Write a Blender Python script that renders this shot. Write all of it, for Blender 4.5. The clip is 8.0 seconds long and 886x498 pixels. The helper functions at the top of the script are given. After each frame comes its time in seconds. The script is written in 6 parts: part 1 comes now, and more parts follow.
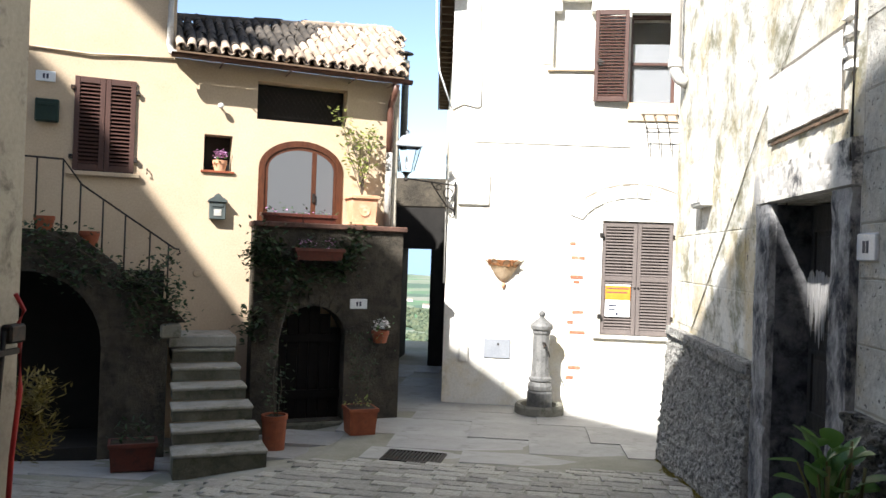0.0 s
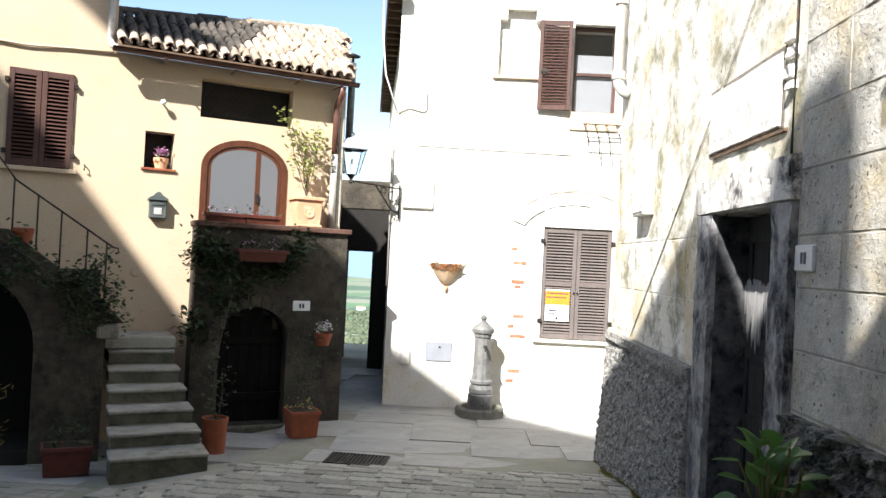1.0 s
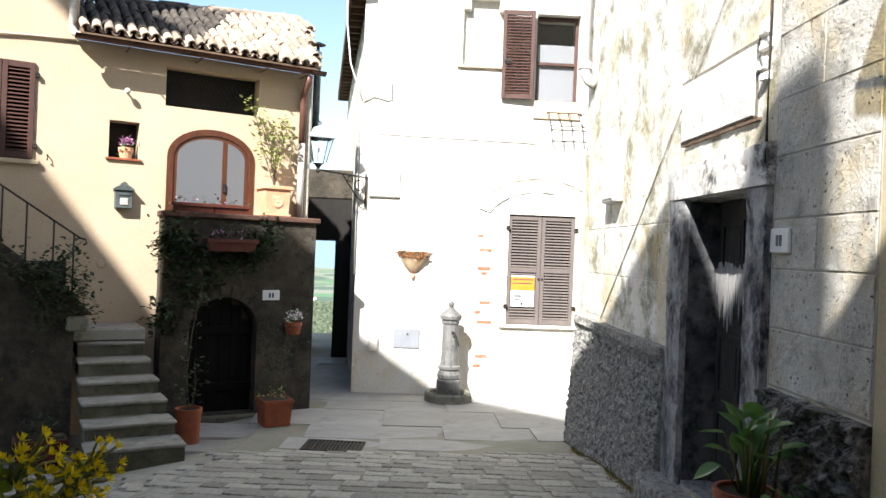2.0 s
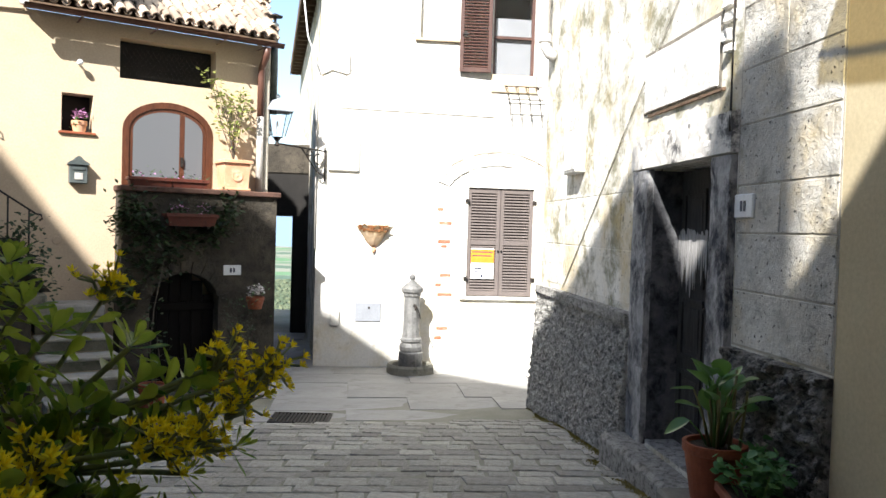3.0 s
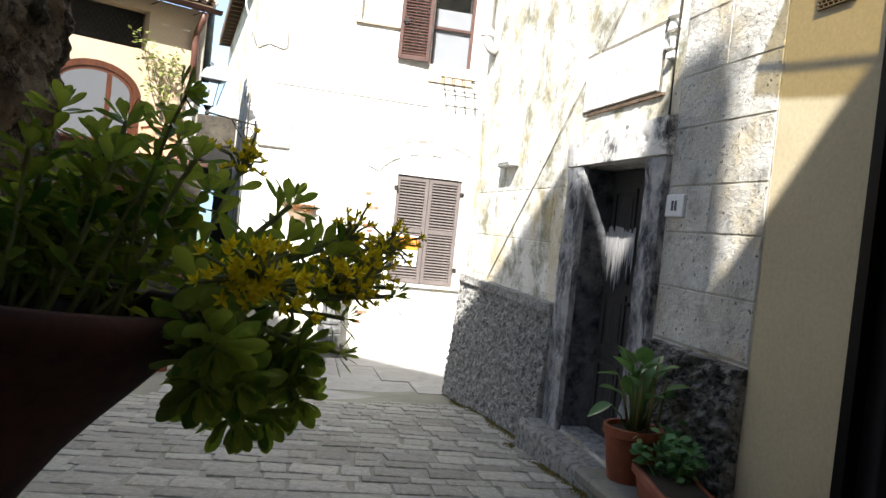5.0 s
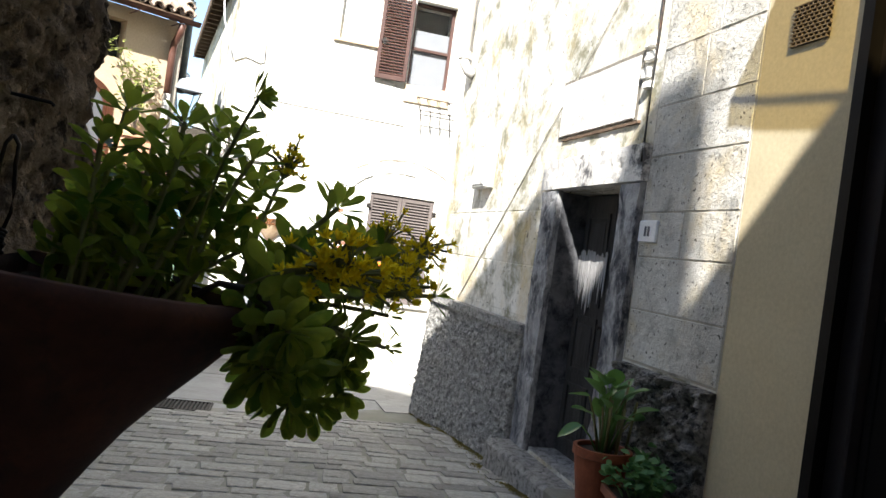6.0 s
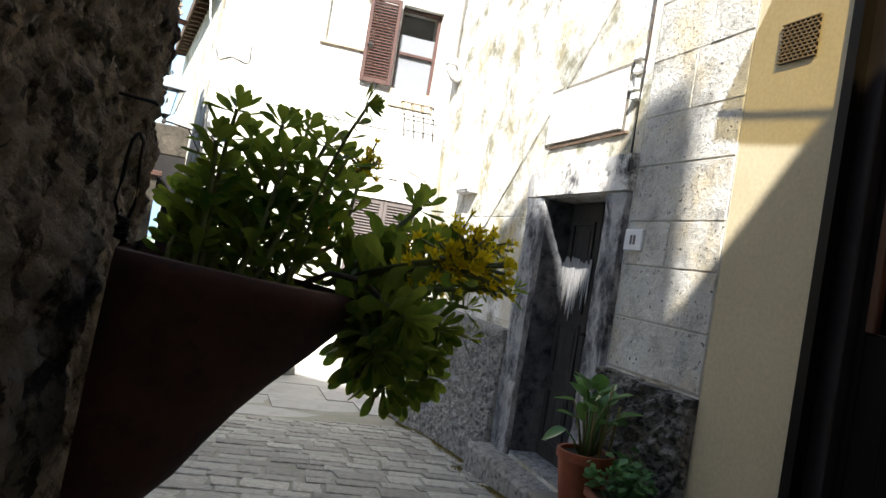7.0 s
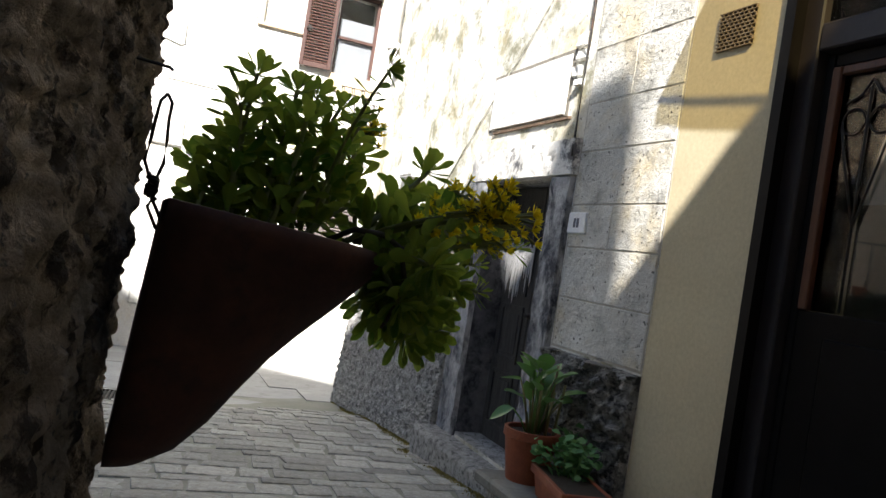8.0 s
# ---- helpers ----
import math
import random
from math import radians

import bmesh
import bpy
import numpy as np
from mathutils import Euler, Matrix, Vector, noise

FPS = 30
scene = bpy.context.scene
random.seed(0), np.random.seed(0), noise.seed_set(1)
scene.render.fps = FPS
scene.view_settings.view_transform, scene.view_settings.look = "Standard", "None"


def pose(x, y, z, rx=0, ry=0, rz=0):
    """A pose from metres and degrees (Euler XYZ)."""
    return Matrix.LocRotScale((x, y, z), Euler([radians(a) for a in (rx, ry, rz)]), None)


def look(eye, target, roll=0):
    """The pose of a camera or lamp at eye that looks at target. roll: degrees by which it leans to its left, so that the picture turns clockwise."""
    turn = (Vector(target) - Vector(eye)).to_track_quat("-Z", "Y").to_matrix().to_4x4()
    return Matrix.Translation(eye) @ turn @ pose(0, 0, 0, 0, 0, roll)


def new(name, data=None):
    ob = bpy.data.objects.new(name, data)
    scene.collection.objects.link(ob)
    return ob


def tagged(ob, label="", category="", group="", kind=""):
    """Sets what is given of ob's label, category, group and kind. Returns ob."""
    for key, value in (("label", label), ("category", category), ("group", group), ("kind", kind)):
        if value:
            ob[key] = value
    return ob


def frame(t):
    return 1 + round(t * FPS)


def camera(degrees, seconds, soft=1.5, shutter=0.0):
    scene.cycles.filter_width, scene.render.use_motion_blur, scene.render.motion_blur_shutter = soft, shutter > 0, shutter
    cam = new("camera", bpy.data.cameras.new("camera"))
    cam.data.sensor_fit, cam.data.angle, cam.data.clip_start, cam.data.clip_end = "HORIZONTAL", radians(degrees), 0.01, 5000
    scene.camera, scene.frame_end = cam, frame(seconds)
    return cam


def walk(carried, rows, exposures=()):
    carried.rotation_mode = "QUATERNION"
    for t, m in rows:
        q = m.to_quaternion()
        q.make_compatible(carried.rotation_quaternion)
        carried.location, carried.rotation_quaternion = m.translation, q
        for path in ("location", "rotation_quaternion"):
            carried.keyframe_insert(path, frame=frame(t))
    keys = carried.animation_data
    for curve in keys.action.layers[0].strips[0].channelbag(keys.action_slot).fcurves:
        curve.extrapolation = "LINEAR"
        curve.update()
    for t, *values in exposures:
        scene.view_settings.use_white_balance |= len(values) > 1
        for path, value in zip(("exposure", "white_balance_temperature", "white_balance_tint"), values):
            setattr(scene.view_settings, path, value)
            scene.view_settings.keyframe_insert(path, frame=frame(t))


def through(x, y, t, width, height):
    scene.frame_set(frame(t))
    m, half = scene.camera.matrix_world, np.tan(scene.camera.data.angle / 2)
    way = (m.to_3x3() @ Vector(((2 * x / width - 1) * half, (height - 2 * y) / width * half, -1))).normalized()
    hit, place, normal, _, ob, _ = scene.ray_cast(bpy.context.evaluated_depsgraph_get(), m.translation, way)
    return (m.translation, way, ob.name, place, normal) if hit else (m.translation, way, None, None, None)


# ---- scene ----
cam = camera(59.0, 8.0)
PATH = [
    (0, (0.945, -1.07, 1.418), (0.745, 0.92, 1.429), 2.0),
    (0.5, (0.9, -1.108, 1.412), (0.789, 0.889, 1.434), 2.6),
    (1, (0.831, -1.132, 1.423), (0.796, 0.868, 1.448), 2.9),
    (2.5, (0.513, -1.288, 1.377), (0.666, 0.706, 1.352), 1.8),
    (3, (0.457, -1.304, 1.349), (0.677, 0.683, 1.295), 1.7),
    (3.5, (0.404, -1.315, 1.318), (0.690, 0.663, 1.242), 2.3),
    (4, (0.362, -1.327, 1.290), (0.703, 0.642, 1.203), 3.4),
    (4.5, (0.324, -1.341, 1.273), (0.714, 0.619, 1.192), 4.8),
    (6, (0.233, -1.375, 1.241), (0.747, 0.558, 1.245), 7.9),
    (6.5, (0.189, -1.389, 1.235), (0.727, 0.537, 1.256), 8.5),
    (7, (0.141, -1.402, 1.223), (0.714, 0.514, 1.248), 9.2),
    (7.5, (0.106, -1.409, 1.207), (0.742, 0.487, 1.231), 9.1),
    (8, (0.076, -1.418, 1.190), (0.803, 0.445, 1.208), 8.9),
]
walk(cam, [(t, look(eye, target, roll)) for t, eye, target, roll in PATH], exposures=[(0, 1.62), (4, 1.72), (8, 1.8)])
SUN = Vector((-0.44, -1.0, 0.925)).normalized()

world = bpy.data.worlds.new("sky")
scene.world = world
world.use_nodes = True
wn = world.node_tree.nodes
sky = wn.new("ShaderNodeTexSky")
sky.sky_type = "NISHITA"
sky.sun_disc = False
sky.sun_elevation = math.asin(SUN.z)
sky.sun_rotation = math.atan2(SUN.x, SUN.y)
sky.altitude = 300
wn["Background"].inputs["Strength"].default_value = 0.092
world.node_tree.links.new(sky.outputs[0], wn["Background"].inputs["Color"])
sun = new("sun", bpy.data.lights.new("sun", "SUN"))
sun.data.energy = 5.0
sun.data.angle = radians(0.53)
sun.data.color = (1.0, 0.975, 0.94)
sun.matrix_world = look(SUN * 30, (0, 0, 0))


# ---- materials ----
def material(name):
    m = bpy.data.materials.new(name)
    m.use_nodes = True
    return m, m.node_tree, m.node_tree.nodes["Principled BSDF"]


def noise_tex(nt, scale, detail=6, rough=0.6, dist=0.0, vec=None):
    n = nt.nodes.new("ShaderNodeTexNoise")
    n.inputs["Scale"].default_value, n.inputs["Detail"].default_value = scale, detail
    n.inputs["Roughness"].default_value, n.inputs["Distortion"].default_value = rough, dist
    if vec is None:
        vec = nt.nodes.new("ShaderNodeTexCoord").outputs["Object"]
    nt.links.new(vec, n.inputs["Vector"])
    return n.outputs["Fac"]


def ramp(nt, fac, a, b, lo=0.35, hi=0.65):
    r = nt.nodes.new("ShaderNodeValToRGB")
    r.color_ramp.elements[0].position, r.color_ramp.elements[1].position = lo, hi
    r.color_ramp.elements[0].color, r.color_ramp.elements[1].color = (*a, 1), (*b, 1)
    nt.links.new(fac, r.inputs["Fac"])
    return r.outputs["Color"]


def mixc(nt, fac, a, b, mode="MIX"):
    n = nt.nodes.new("ShaderNodeMix")
    n.data_type, n.blend_type = "RGBA", mode
    for sock, v in ((n.inputs[0], fac), (n.inputs[6], a), (n.inputs[7], b)):
        if isinstance(v, tuple):
            sock.default_value = (*v, 1)
        elif isinstance(v, (int, float)):
            sock.default_value = v
        else:
            nt.links.new(v, sock)
    return n.outputs[2]


def bump(nt, bsdf, height, strength=0.4, dist=0.01):
    b = nt.nodes.new("ShaderNodeBump")
    b.inputs["Strength"].default_value, b.inputs["Distance"].default_value = strength, dist
    nt.links.new(height, b.inputs["Height"])
    nt.links.new(b.outputs["Normal"], bsdf.inputs["Normal"])


def coat(name, a, b, stain=None, big=1.5, fine=60.0, rough=0.9, relief=0.3, depth=0.006, cover=(0.52, 0.7), metal=0.0, vary=0.0, stretch=None, ochre=None, pits=0.0):
    """A worn surface: two tones at a large scale, stains of a third tone, fine grain in colour and relief."""
    m, nt, bsdf = material(name)
    vec = nt.nodes.new("ShaderNodeTexCoord").outputs["Object"]
    if stretch:
        mp = nt.nodes.new("ShaderNodeMapping")
        mp.inputs["Scale"].default_value = stretch
        nt.links.new(vec, mp.inputs["Vector"])
        vec = mp.outputs["Vector"]
    col = ramp(nt, noise_tex(nt, big, 10, 0.68, 0.2, vec), a, b)
    if stain:
        col = mixc(nt, ramp(nt, noise_tex(nt, big * 1.7, 12, 0.72, 0.25, vec), (0, 0, 0), (1, 1, 1), *cover), col, stain)
    if ochre:
        col = mixc(nt, ramp(nt, noise_tex(nt, big * 0.8, 12, 0.7, 0.3, vec), (0, 0, 0), (0.8, 0.8, 0.8), 0.50, 0.68), col, ochre)
    grain = noise_tex(nt, fine, 6, 0.7, 0, vec)
    if pits:
        col = mixc(nt, ramp(nt, noise_tex(nt, fine * 1.3, 3, 0.5, 0.4, vec), (0, 0, 0), (1, 1, 1), 0.635, 0.70), col, (0.12, 0.11, 0.095))
    col = mixc(nt, 0.45, col, ramp(nt, grain, (0.55, 0.55, 0.55), (1.0, 1.0, 1.0), 0.3, 0.7), "MULTIPLY")
    if vary:
        oi = nt.nodes.new("ShaderNodeObjectInfo")
        col = mixc(nt, 1.0, col, ramp(nt, oi.outputs["Random"], (1 - vary,) * 3, (1.0, 1.0, 1.0), 0, 1), "MULTIPLY")
    nt.links.new(col, bsdf.inputs["Base Color"])
    bsdf.inputs["Roughness"].default_value = rough
    bsdf.inputs["Metallic"].default_value = metal
    bsdf.inputs["Specular IOR Level"].default_value = 0.35
    bump(nt, bsdf, grain, relief, depth)
    return m


CREAM = coat("cream_plaster", (0.50, 0.385, 0.265), (0.57, 0.455, 0.325), (0.40, 0.315, 0.22), big=0.8, fine=45, relief=0.15, depth=0.003, cover=(0.6, 0.85))
WHITE = coat("white_plaster", (0.72, 0.70, 0.64), (0.82, 0.80, 0.76), (0.25, 0.23, 0.185), big=1.3, fine=30, relief=0.4, depth=0.008, cover=(0.58, 0.74), ochre=(0.66, 0.57, 0.38))
AGED = coat("aged_plaster", (0.74, 0.70, 0.61), (0.84, 0.82, 0.76), (0.27, 0.255, 0.175), big=1.5, fine=24, relief=0.5, depth=0.009, cover=(0.48, 0.61), ochre=(0.58, 0.45, 0.22), pits=1)
YELLOW = coat("yellow_plaster", (0.54, 0.45, 0.285), (0.62, 0.525, 0.34), (0.42, 0.355, 0.24), big=1.2, fine=40, relief=0.2, depth=0.003, cover=(0.6, 0.8))
GREYWALL = coat("grey_plaster", (0.42, 0.38, 0.31), (0.5, 0.46, 0.38), (0.12, 0.11, 0.09), big=2.2, fine=30, relief=0.4, depth=0.006)
# near-black tones: the shade on this stonework is put into the colour
SHADESTONE = coat("shade_dark_rubble_plaster", (0.030, 0.026, 0.020), (0.095, 0.08, 0.06), (0.011, 0.012, 0.008), big=2.6, fine=22, relief=0.9, depth=0.03)
PLINTH = coat("rough_cast", (0.32, 0.31, 0.285), (0.56, 0.54, 0.50), (0.12, 0.116, 0.108), big=12, fine=52, relief=1.0, depth=0.04, cover=(0.50, 0.62), pits=1)
ROTSTONE = coat("eroded_conglomerate", (0.17, 0.16, 0.14), (0.42, 0.395, 0.355), (0.05, 0.046, 0.041), big=11, fine=34, relief=1.0, depth=0.04, cover=(0.48, 0.58), pits=1)
ASHLAR = coat("grey_ashlar", (0.58, 0.55, 0.48), (0.80, 0.77, 0.70), (0.27, 0.255, 0.22), big=2.2, fine=30, relief=0.9, depth=0.016, vary=0.14, ochre=(0.64, 0.51, 0.29), pits=0.6)
FRAME = coat("stained_door_stone", (0.21, 0.212, 0.22), (0.50, 0.49, 0.48), (0.045, 0.047, 0.058), big=3.6, fine=30, relief=0.9, depth=0.014, cover=(0.44, 0.60), stretch=(1.0, 1.0, 0.55))
# sooty door stone, darkened further for the shade inside the doorway
SOOTSHADE = coat("sooty_shaded_reveal", (0.06, 0.062, 0.07), (0.15, 0.15, 0.155), (0.02, 0.021, 0.026), big=4.5, fine=30, relief=0.9, depth=0.012, cover=(0.45, 0.62))
PALE = coat("pale_stone", (0.74, 0.71, 0.65), (0.85, 0.83, 0.79), (0.36, 0.35, 0.32), big=2.5, fine=30, relief=0.6, depth=0.01, cover=(0.55, 0.68))
NEARSTONE = coat("weathered_tuff", (0.20, 0.15, 0.11), (0.52, 0.42, 0.32), (0.06, 0.043, 0.03), big=13, fine=95, relief=1.0, depth=0.018, cover=(0.51, 0.58), pits=1)
STEP = coat("stair_stone", (0.17, 0.165, 0.135), (0.29, 0.275, 0.23), (0.075, 0.08, 0.045), big=2.4, fine=40, relief=0.5, depth=0.008, vary=0.15)
# moss tones, darkened well below the treads for the shade on step fronts
RISER = coat("mossy_shaded_riser", (0.075, 0.073, 0.052), (0.16, 0.152, 0.115), (0.035, 0.04, 0.018), big=4, fine=40, relief=0.8, depth=0.012, vary=0.2)
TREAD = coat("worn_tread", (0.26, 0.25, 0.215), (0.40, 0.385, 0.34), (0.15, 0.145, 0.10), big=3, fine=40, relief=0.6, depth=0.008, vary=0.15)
PAVER = coat("paving_stone", (0.36, 0.345, 0.30), (0.60, 0.575, 0.51), (0.22, 0.215, 0.15), big=4.2, fine=38, relief=0.7, depth=0.010, vary=0.45, rough=0.75)
SLAB = coat("slab_stone", (0.33, 0.325, 0.305), (0.45, 0.44, 0.415), (0.22, 0.215, 0.185), big=1.6, fine=45, relief=0.5, depth=0.007, vary=0.22, rough=0.65)
TERRA = coat("terracotta", (0.21, 0.055, 0.026), (0.32, 0.095, 0.042), (0.12, 0.062, 0.04), big=6, fine=80, relief=0.25, depth=0.002, rough=0.75, cover=(0.58, 0.75))
# stained clay, with the pot's deep shade put into the colour
DARKTERRA = coat("stained_shaded_terracotta", (0.045, 0.018, 0.012), (0.095, 0.036, 0.022), (0.03, 0.018, 0.013), big=14, fine=120, relief=0.4, depth=0.001, rough=0.8)
REDTROUGH = coat("red_brown_plastic", (0.085, 0.022, 0.014), (0.12, 0.032, 0.02), (0.05, 0.02, 0.015), big=6, fine=60, relief=0.1, depth=0.001, rough=0.5)
TERRAPALE = coat("sunned_terracotta", (0.62, 0.30, 0.17), (0.70, 0.38, 0.23), (0.72, 0.50, 0.36), big=5, fine=70, relief=0.2, depth=0.002, rough=0.8)
TILE = coat("roof_tile", (0.46, 0.34, 0.25), (0.58, 0.47, 0.37), (0.30, 0.28, 0.20), big=6, fine=50, relief=0.5, depth=0.008, vary=0.5)
# older dark tile, with the roof's shadow put into the colour too
SHADETILE = coat("old_shaded_tile", (0.055, 0.048, 0.042), (0.10, 0.085, 0.07), (0.16, 0.13, 0.10), big=7, fine=50, relief=0.5, depth=0.008, vary=0.4)
LINTEL = coat("pale_lintel_stone", (0.66, 0.63, 0.58), (0.78, 0.75, 0.70), (0.10, 0.098, 0.10), big=2.2, fine=40, relief=0.6, depth=0.01, cover=(0.54, 0.63))
BROWN = coat("brown_shutter_paint", (0.062, 0.030, 0.024), (0.09, 0.044, 0.034), big=6, fine=60, relief=0.1, depth=0.001, rough=0.55)
TAUPE = coat("taupe_shutter_paint", (0.125, 0.105, 0.098), (0.16, 0.135, 0.125), big=5, fine=60, relief=0.1, depth=0.001, rough=0.5)
WOOD = coat("chestnut_wood", (0.062, 0.020, 0.010), (0.105, 0.036, 0.017), (0.035, 0.012, 0.006), big=5, fine=30, relief=0.2, depth=0.002, rough=0.4, stretch=(8, 8, 0.8))
# pale tone that paints the sun patch on the dark door
SUNPATCH = coat("sun_patch_wood", (0.30, 0.29, 0.28), (0.46, 0.45, 0.44), (0.10, 0.095, 0.09), big=6, fine=60, relief=0.6, depth=0.003, rough=0.8, stretch=(9, 9, 0.6), cover=(0.55, 0.68))
DOORPAINT = coat("purple_brown_door_paint", (0.020, 0.016, 0.017), (0.032, 0.026, 0.027), big=4, fine=50, relief=0.1, depth=0.001, rough=0.5)
BLACKWOOD = coat("dark_brown_door_paint", (0.005, 0.0042, 0.004), (0.009, 0.0075, 0.007), big=4, fine=50, relief=0.1, depth=0.001, rough=0.45)
BLACKWOOD.node_tree.nodes["Principled BSDF"].inputs["Specular IOR Level"].default_value = 0.08
DOORWOOD = coat("weathered_door_wood", (0.020, 0.018, 0.017), (0.050, 0.046, 0.043), (0.010, 0.009, 0.008), big=4, fine=40, relief=0.5, depth=0.004, rough=0.7, stretch=(6, 6, 0.7))
RAFTER = coat("rafter_wood", (0.10, 0.065, 0.04), (0.17, 0.11, 0.07), big=4, fine=40, relief=0.3, depth=0.003)
IRON = coat("dark_iron", (0.02, 0.02, 0.02), (0.05, 0.045, 0.04), (0.10, 0.055, 0.035), big=10, fine=120, relief=0.2, depth=0.001, rough=0.6, metal=0.6)
CASTIRON = coat("grey_cast_iron", (0.11, 0.11, 0.108), (0.21, 0.208, 0.20), (0.055, 0.052, 0.048), big=6, fine=60, relief=0.25, depth=0.002, rough=0.55, metal=0.1)
COPPER = coat("brown_gutter", (0.09, 0.04, 0.03), (0.14, 0.065, 0.045), big=4, fine=50, relief=0.1, depth=0.001, rough=0.45)
ZINC = coat("grey_pipe", (0.42, 0.40, 0.37), (0.52, 0.50, 0.46), (0.3, 0.27, 0.23), big=4, fine=50, relief=0.1, depth=0.001, rough=0.5)
ENAMEL = coat("white_enamel", (0.72, 0.74, 0.76), (0.80, 0.81, 0.82), big=6, fine=60, relief=0.05, depth=0.0005, rough=0.3)
INK = coat("dark_ink", (0.03, 0.035, 0.06), (0.05, 0.055, 0.09), rough=0.5)
REDPAINT = coat("red_paint", (0.38, 0.02, 0.02), (0.48, 0.035, 0.03), rough=0.45, big=6)
ORANGE = coat("orange_print", (0.75, 0.20, 0.015), (0.82, 0.26, 0.03), rough=0.6, big=8)
PAPER = coat("white_paper", (0.76, 0.76, 0.74), (0.82, 0.82, 0.80), rough=0.7, big=8)
MAILGREY = coat("pewter_mailbox", (0.07, 0.085, 0.085), (0.12, 0.14, 0.135), big=8, fine=80, rough=0.5, metal=0.3, relief=0.2, depth=0.001)
GREENBOX = coat("green_mailbox", (0.006, 0.02, 0.014), (0.01, 0.03, 0.02), rough=0.5, big=8)
BRICK = coat("old_brick", (0.36, 0.12, 0.065), (0.46, 0.20, 0.12), (0.55, 0.44, 0.36), big=9, fine=50, relief=0.6, depth=0.008, vary=0.25)
DARKBRICK = coat("sooty_brick", (0.075, 0.038, 0.028), (0.14, 0.075, 0.055), (0.045, 0.032, 0.026), big=9, fine=50, relief=0.6, depth=0.008)
SOIL = coat("potting_soil", (0.03, 0.022, 0.015), (0.06, 0.045, 0.03), fine=90, relief=1, depth=0.01)
LAMPGREY = coat("grey_lamp_paint", (0.26, 0.29, 0.32), (0.34, 0.37, 0.40), big=6, rough=0.45)
WIRE = coat("rusty_wire", (0.035, 0.028, 0.024), (0.07, 0.055, 0.045), big=20, fine=120, rough=0.8)
MORTAR = coat("dirty_mortar", (0.17, 0.15, 0.12), (0.30, 0.27, 0.22), (0.10, 0.088, 0.07), big=6, fine=50, relief=0.8, depth=0.01)
PALECLAY = coat("pale_clay", (0.58, 0.44, 0.29), (0.70, 0.57, 0.42), (0.40, 0.22, 0.11), big=8, fine=60, cover=(0.6, 0.75))
CLAY = coat("vent_clay", (0.19, 0.14, 0.10), (0.27, 0.21, 0.15), big=8, fine=80)
RUSTRIM = coat("rust_brown_glaze", (0.12, 0.045, 0.015), (0.24, 0.10, 0.035), big=14, fine=60)
HATCH = coat("grey_metal_hatch", (0.21, 0.225, 0.25), (0.27, 0.285, 0.31), big=3, rough=0.5)
# near-black that paints the lack of light in openings and recesses
SHADEBLACK = coat("painted_shade_black", (0.012, 0.011, 0.01), (0.02, 0.018, 0.016), big=3)


def leafy(name, a, b, rough=0.5, through=0.35, tip=None):
    m, nt, bsdf = material(name)
    geo = nt.nodes.new("ShaderNodeNewGeometry")
    col = ramp(nt, geo.outputs["Random Per Island"], a, b, 0, 1)
    if tip:
        col = mixc(nt, ramp(nt, noise_tex(nt, 60, 3), (0, 0, 0), (1, 1, 1), 0.5, 0.75), col, tip)
    nt.links.new(col, bsdf.inputs["Base Color"])
    bsdf.inputs["Roughness"].default_value = rough
    tr = nt.nodes.new("ShaderNodeBsdfTranslucent")
    nt.links.new(col, tr.inputs["Color"])
    mx = nt.nodes.new("ShaderNodeMixShader")
    mx.inputs[0].default_value = through
    nt.links.new(bsdf.outputs[0], mx.inputs[1])
    nt.links.new(tr.outputs[0], mx.inputs[2])
    nt.links.new(mx.outputs[0], nt.nodes["Material Output"].inputs["Surface"])
    return m


SEDUM = leafy("sedum_leaf", (0.075, 0.17, 0.018), (0.36, 0.45, 0.06), 0.34, 0.6, tip=(0.40, 0.47, 0.07))
SEDUMSTEM = leafy("sedum_stem", (0.20, 0.23, 0.07), (0.30, 0.31, 0.11), 0.6, 0.2)
SEDUMBLOOM = leafy("yellow_bloom", (0.95, 0.76, 0.015), (0.97, 0.88, 0.05), 0.6, 0.5)
BROADLEAF = leafy("broad_leaf", (0.07, 0.18, 0.035), (0.20, 0.33, 0.09), 0.35, 0.35)
STALK = leafy("stalk", (0.16, 0.14, 0.05), (0.22, 0.2, 0.08), 0.6, 0.1)
GERANIUM = leafy("small_leaf", (0.06, 0.17, 0.05), (0.14, 0.28, 0.09), 0.5, 0.3)
VINE = leafy("vine_leaf", (0.012, 0.03, 0.010), (0.04, 0.07, 0.022), 0.5, 0.25)
LIME = leafy("pale_leaf", (0.20, 0.26, 0.06), (0.36, 0.38, 0.12), 0.5, 0.35)
OCHRELEAF = leafy("yellowed_foliage", (0.10, 0.085, 0.016), (0.24, 0.19, 0.04), 0.6, 0.3)
TWIG = leafy("twig", (0.045, 0.036, 0.026), (0.09, 0.07, 0.048), 0.8, 0.0)
PINK = leafy("pink_petal", (0.40, 0.16, 0.36), (0.62, 0.35, 0.55), 0.6, 0.3)
WHITEPETAL = leafy("white_petal", (0.7, 0.66, 0.66), (0.8, 0.78, 0.76), 0.6, 0.3)
WOODLAND = leafy("far_tree", (0.035, 0.055, 0.028), (0.09, 0.105, 0.055), 0.8, 0.0)


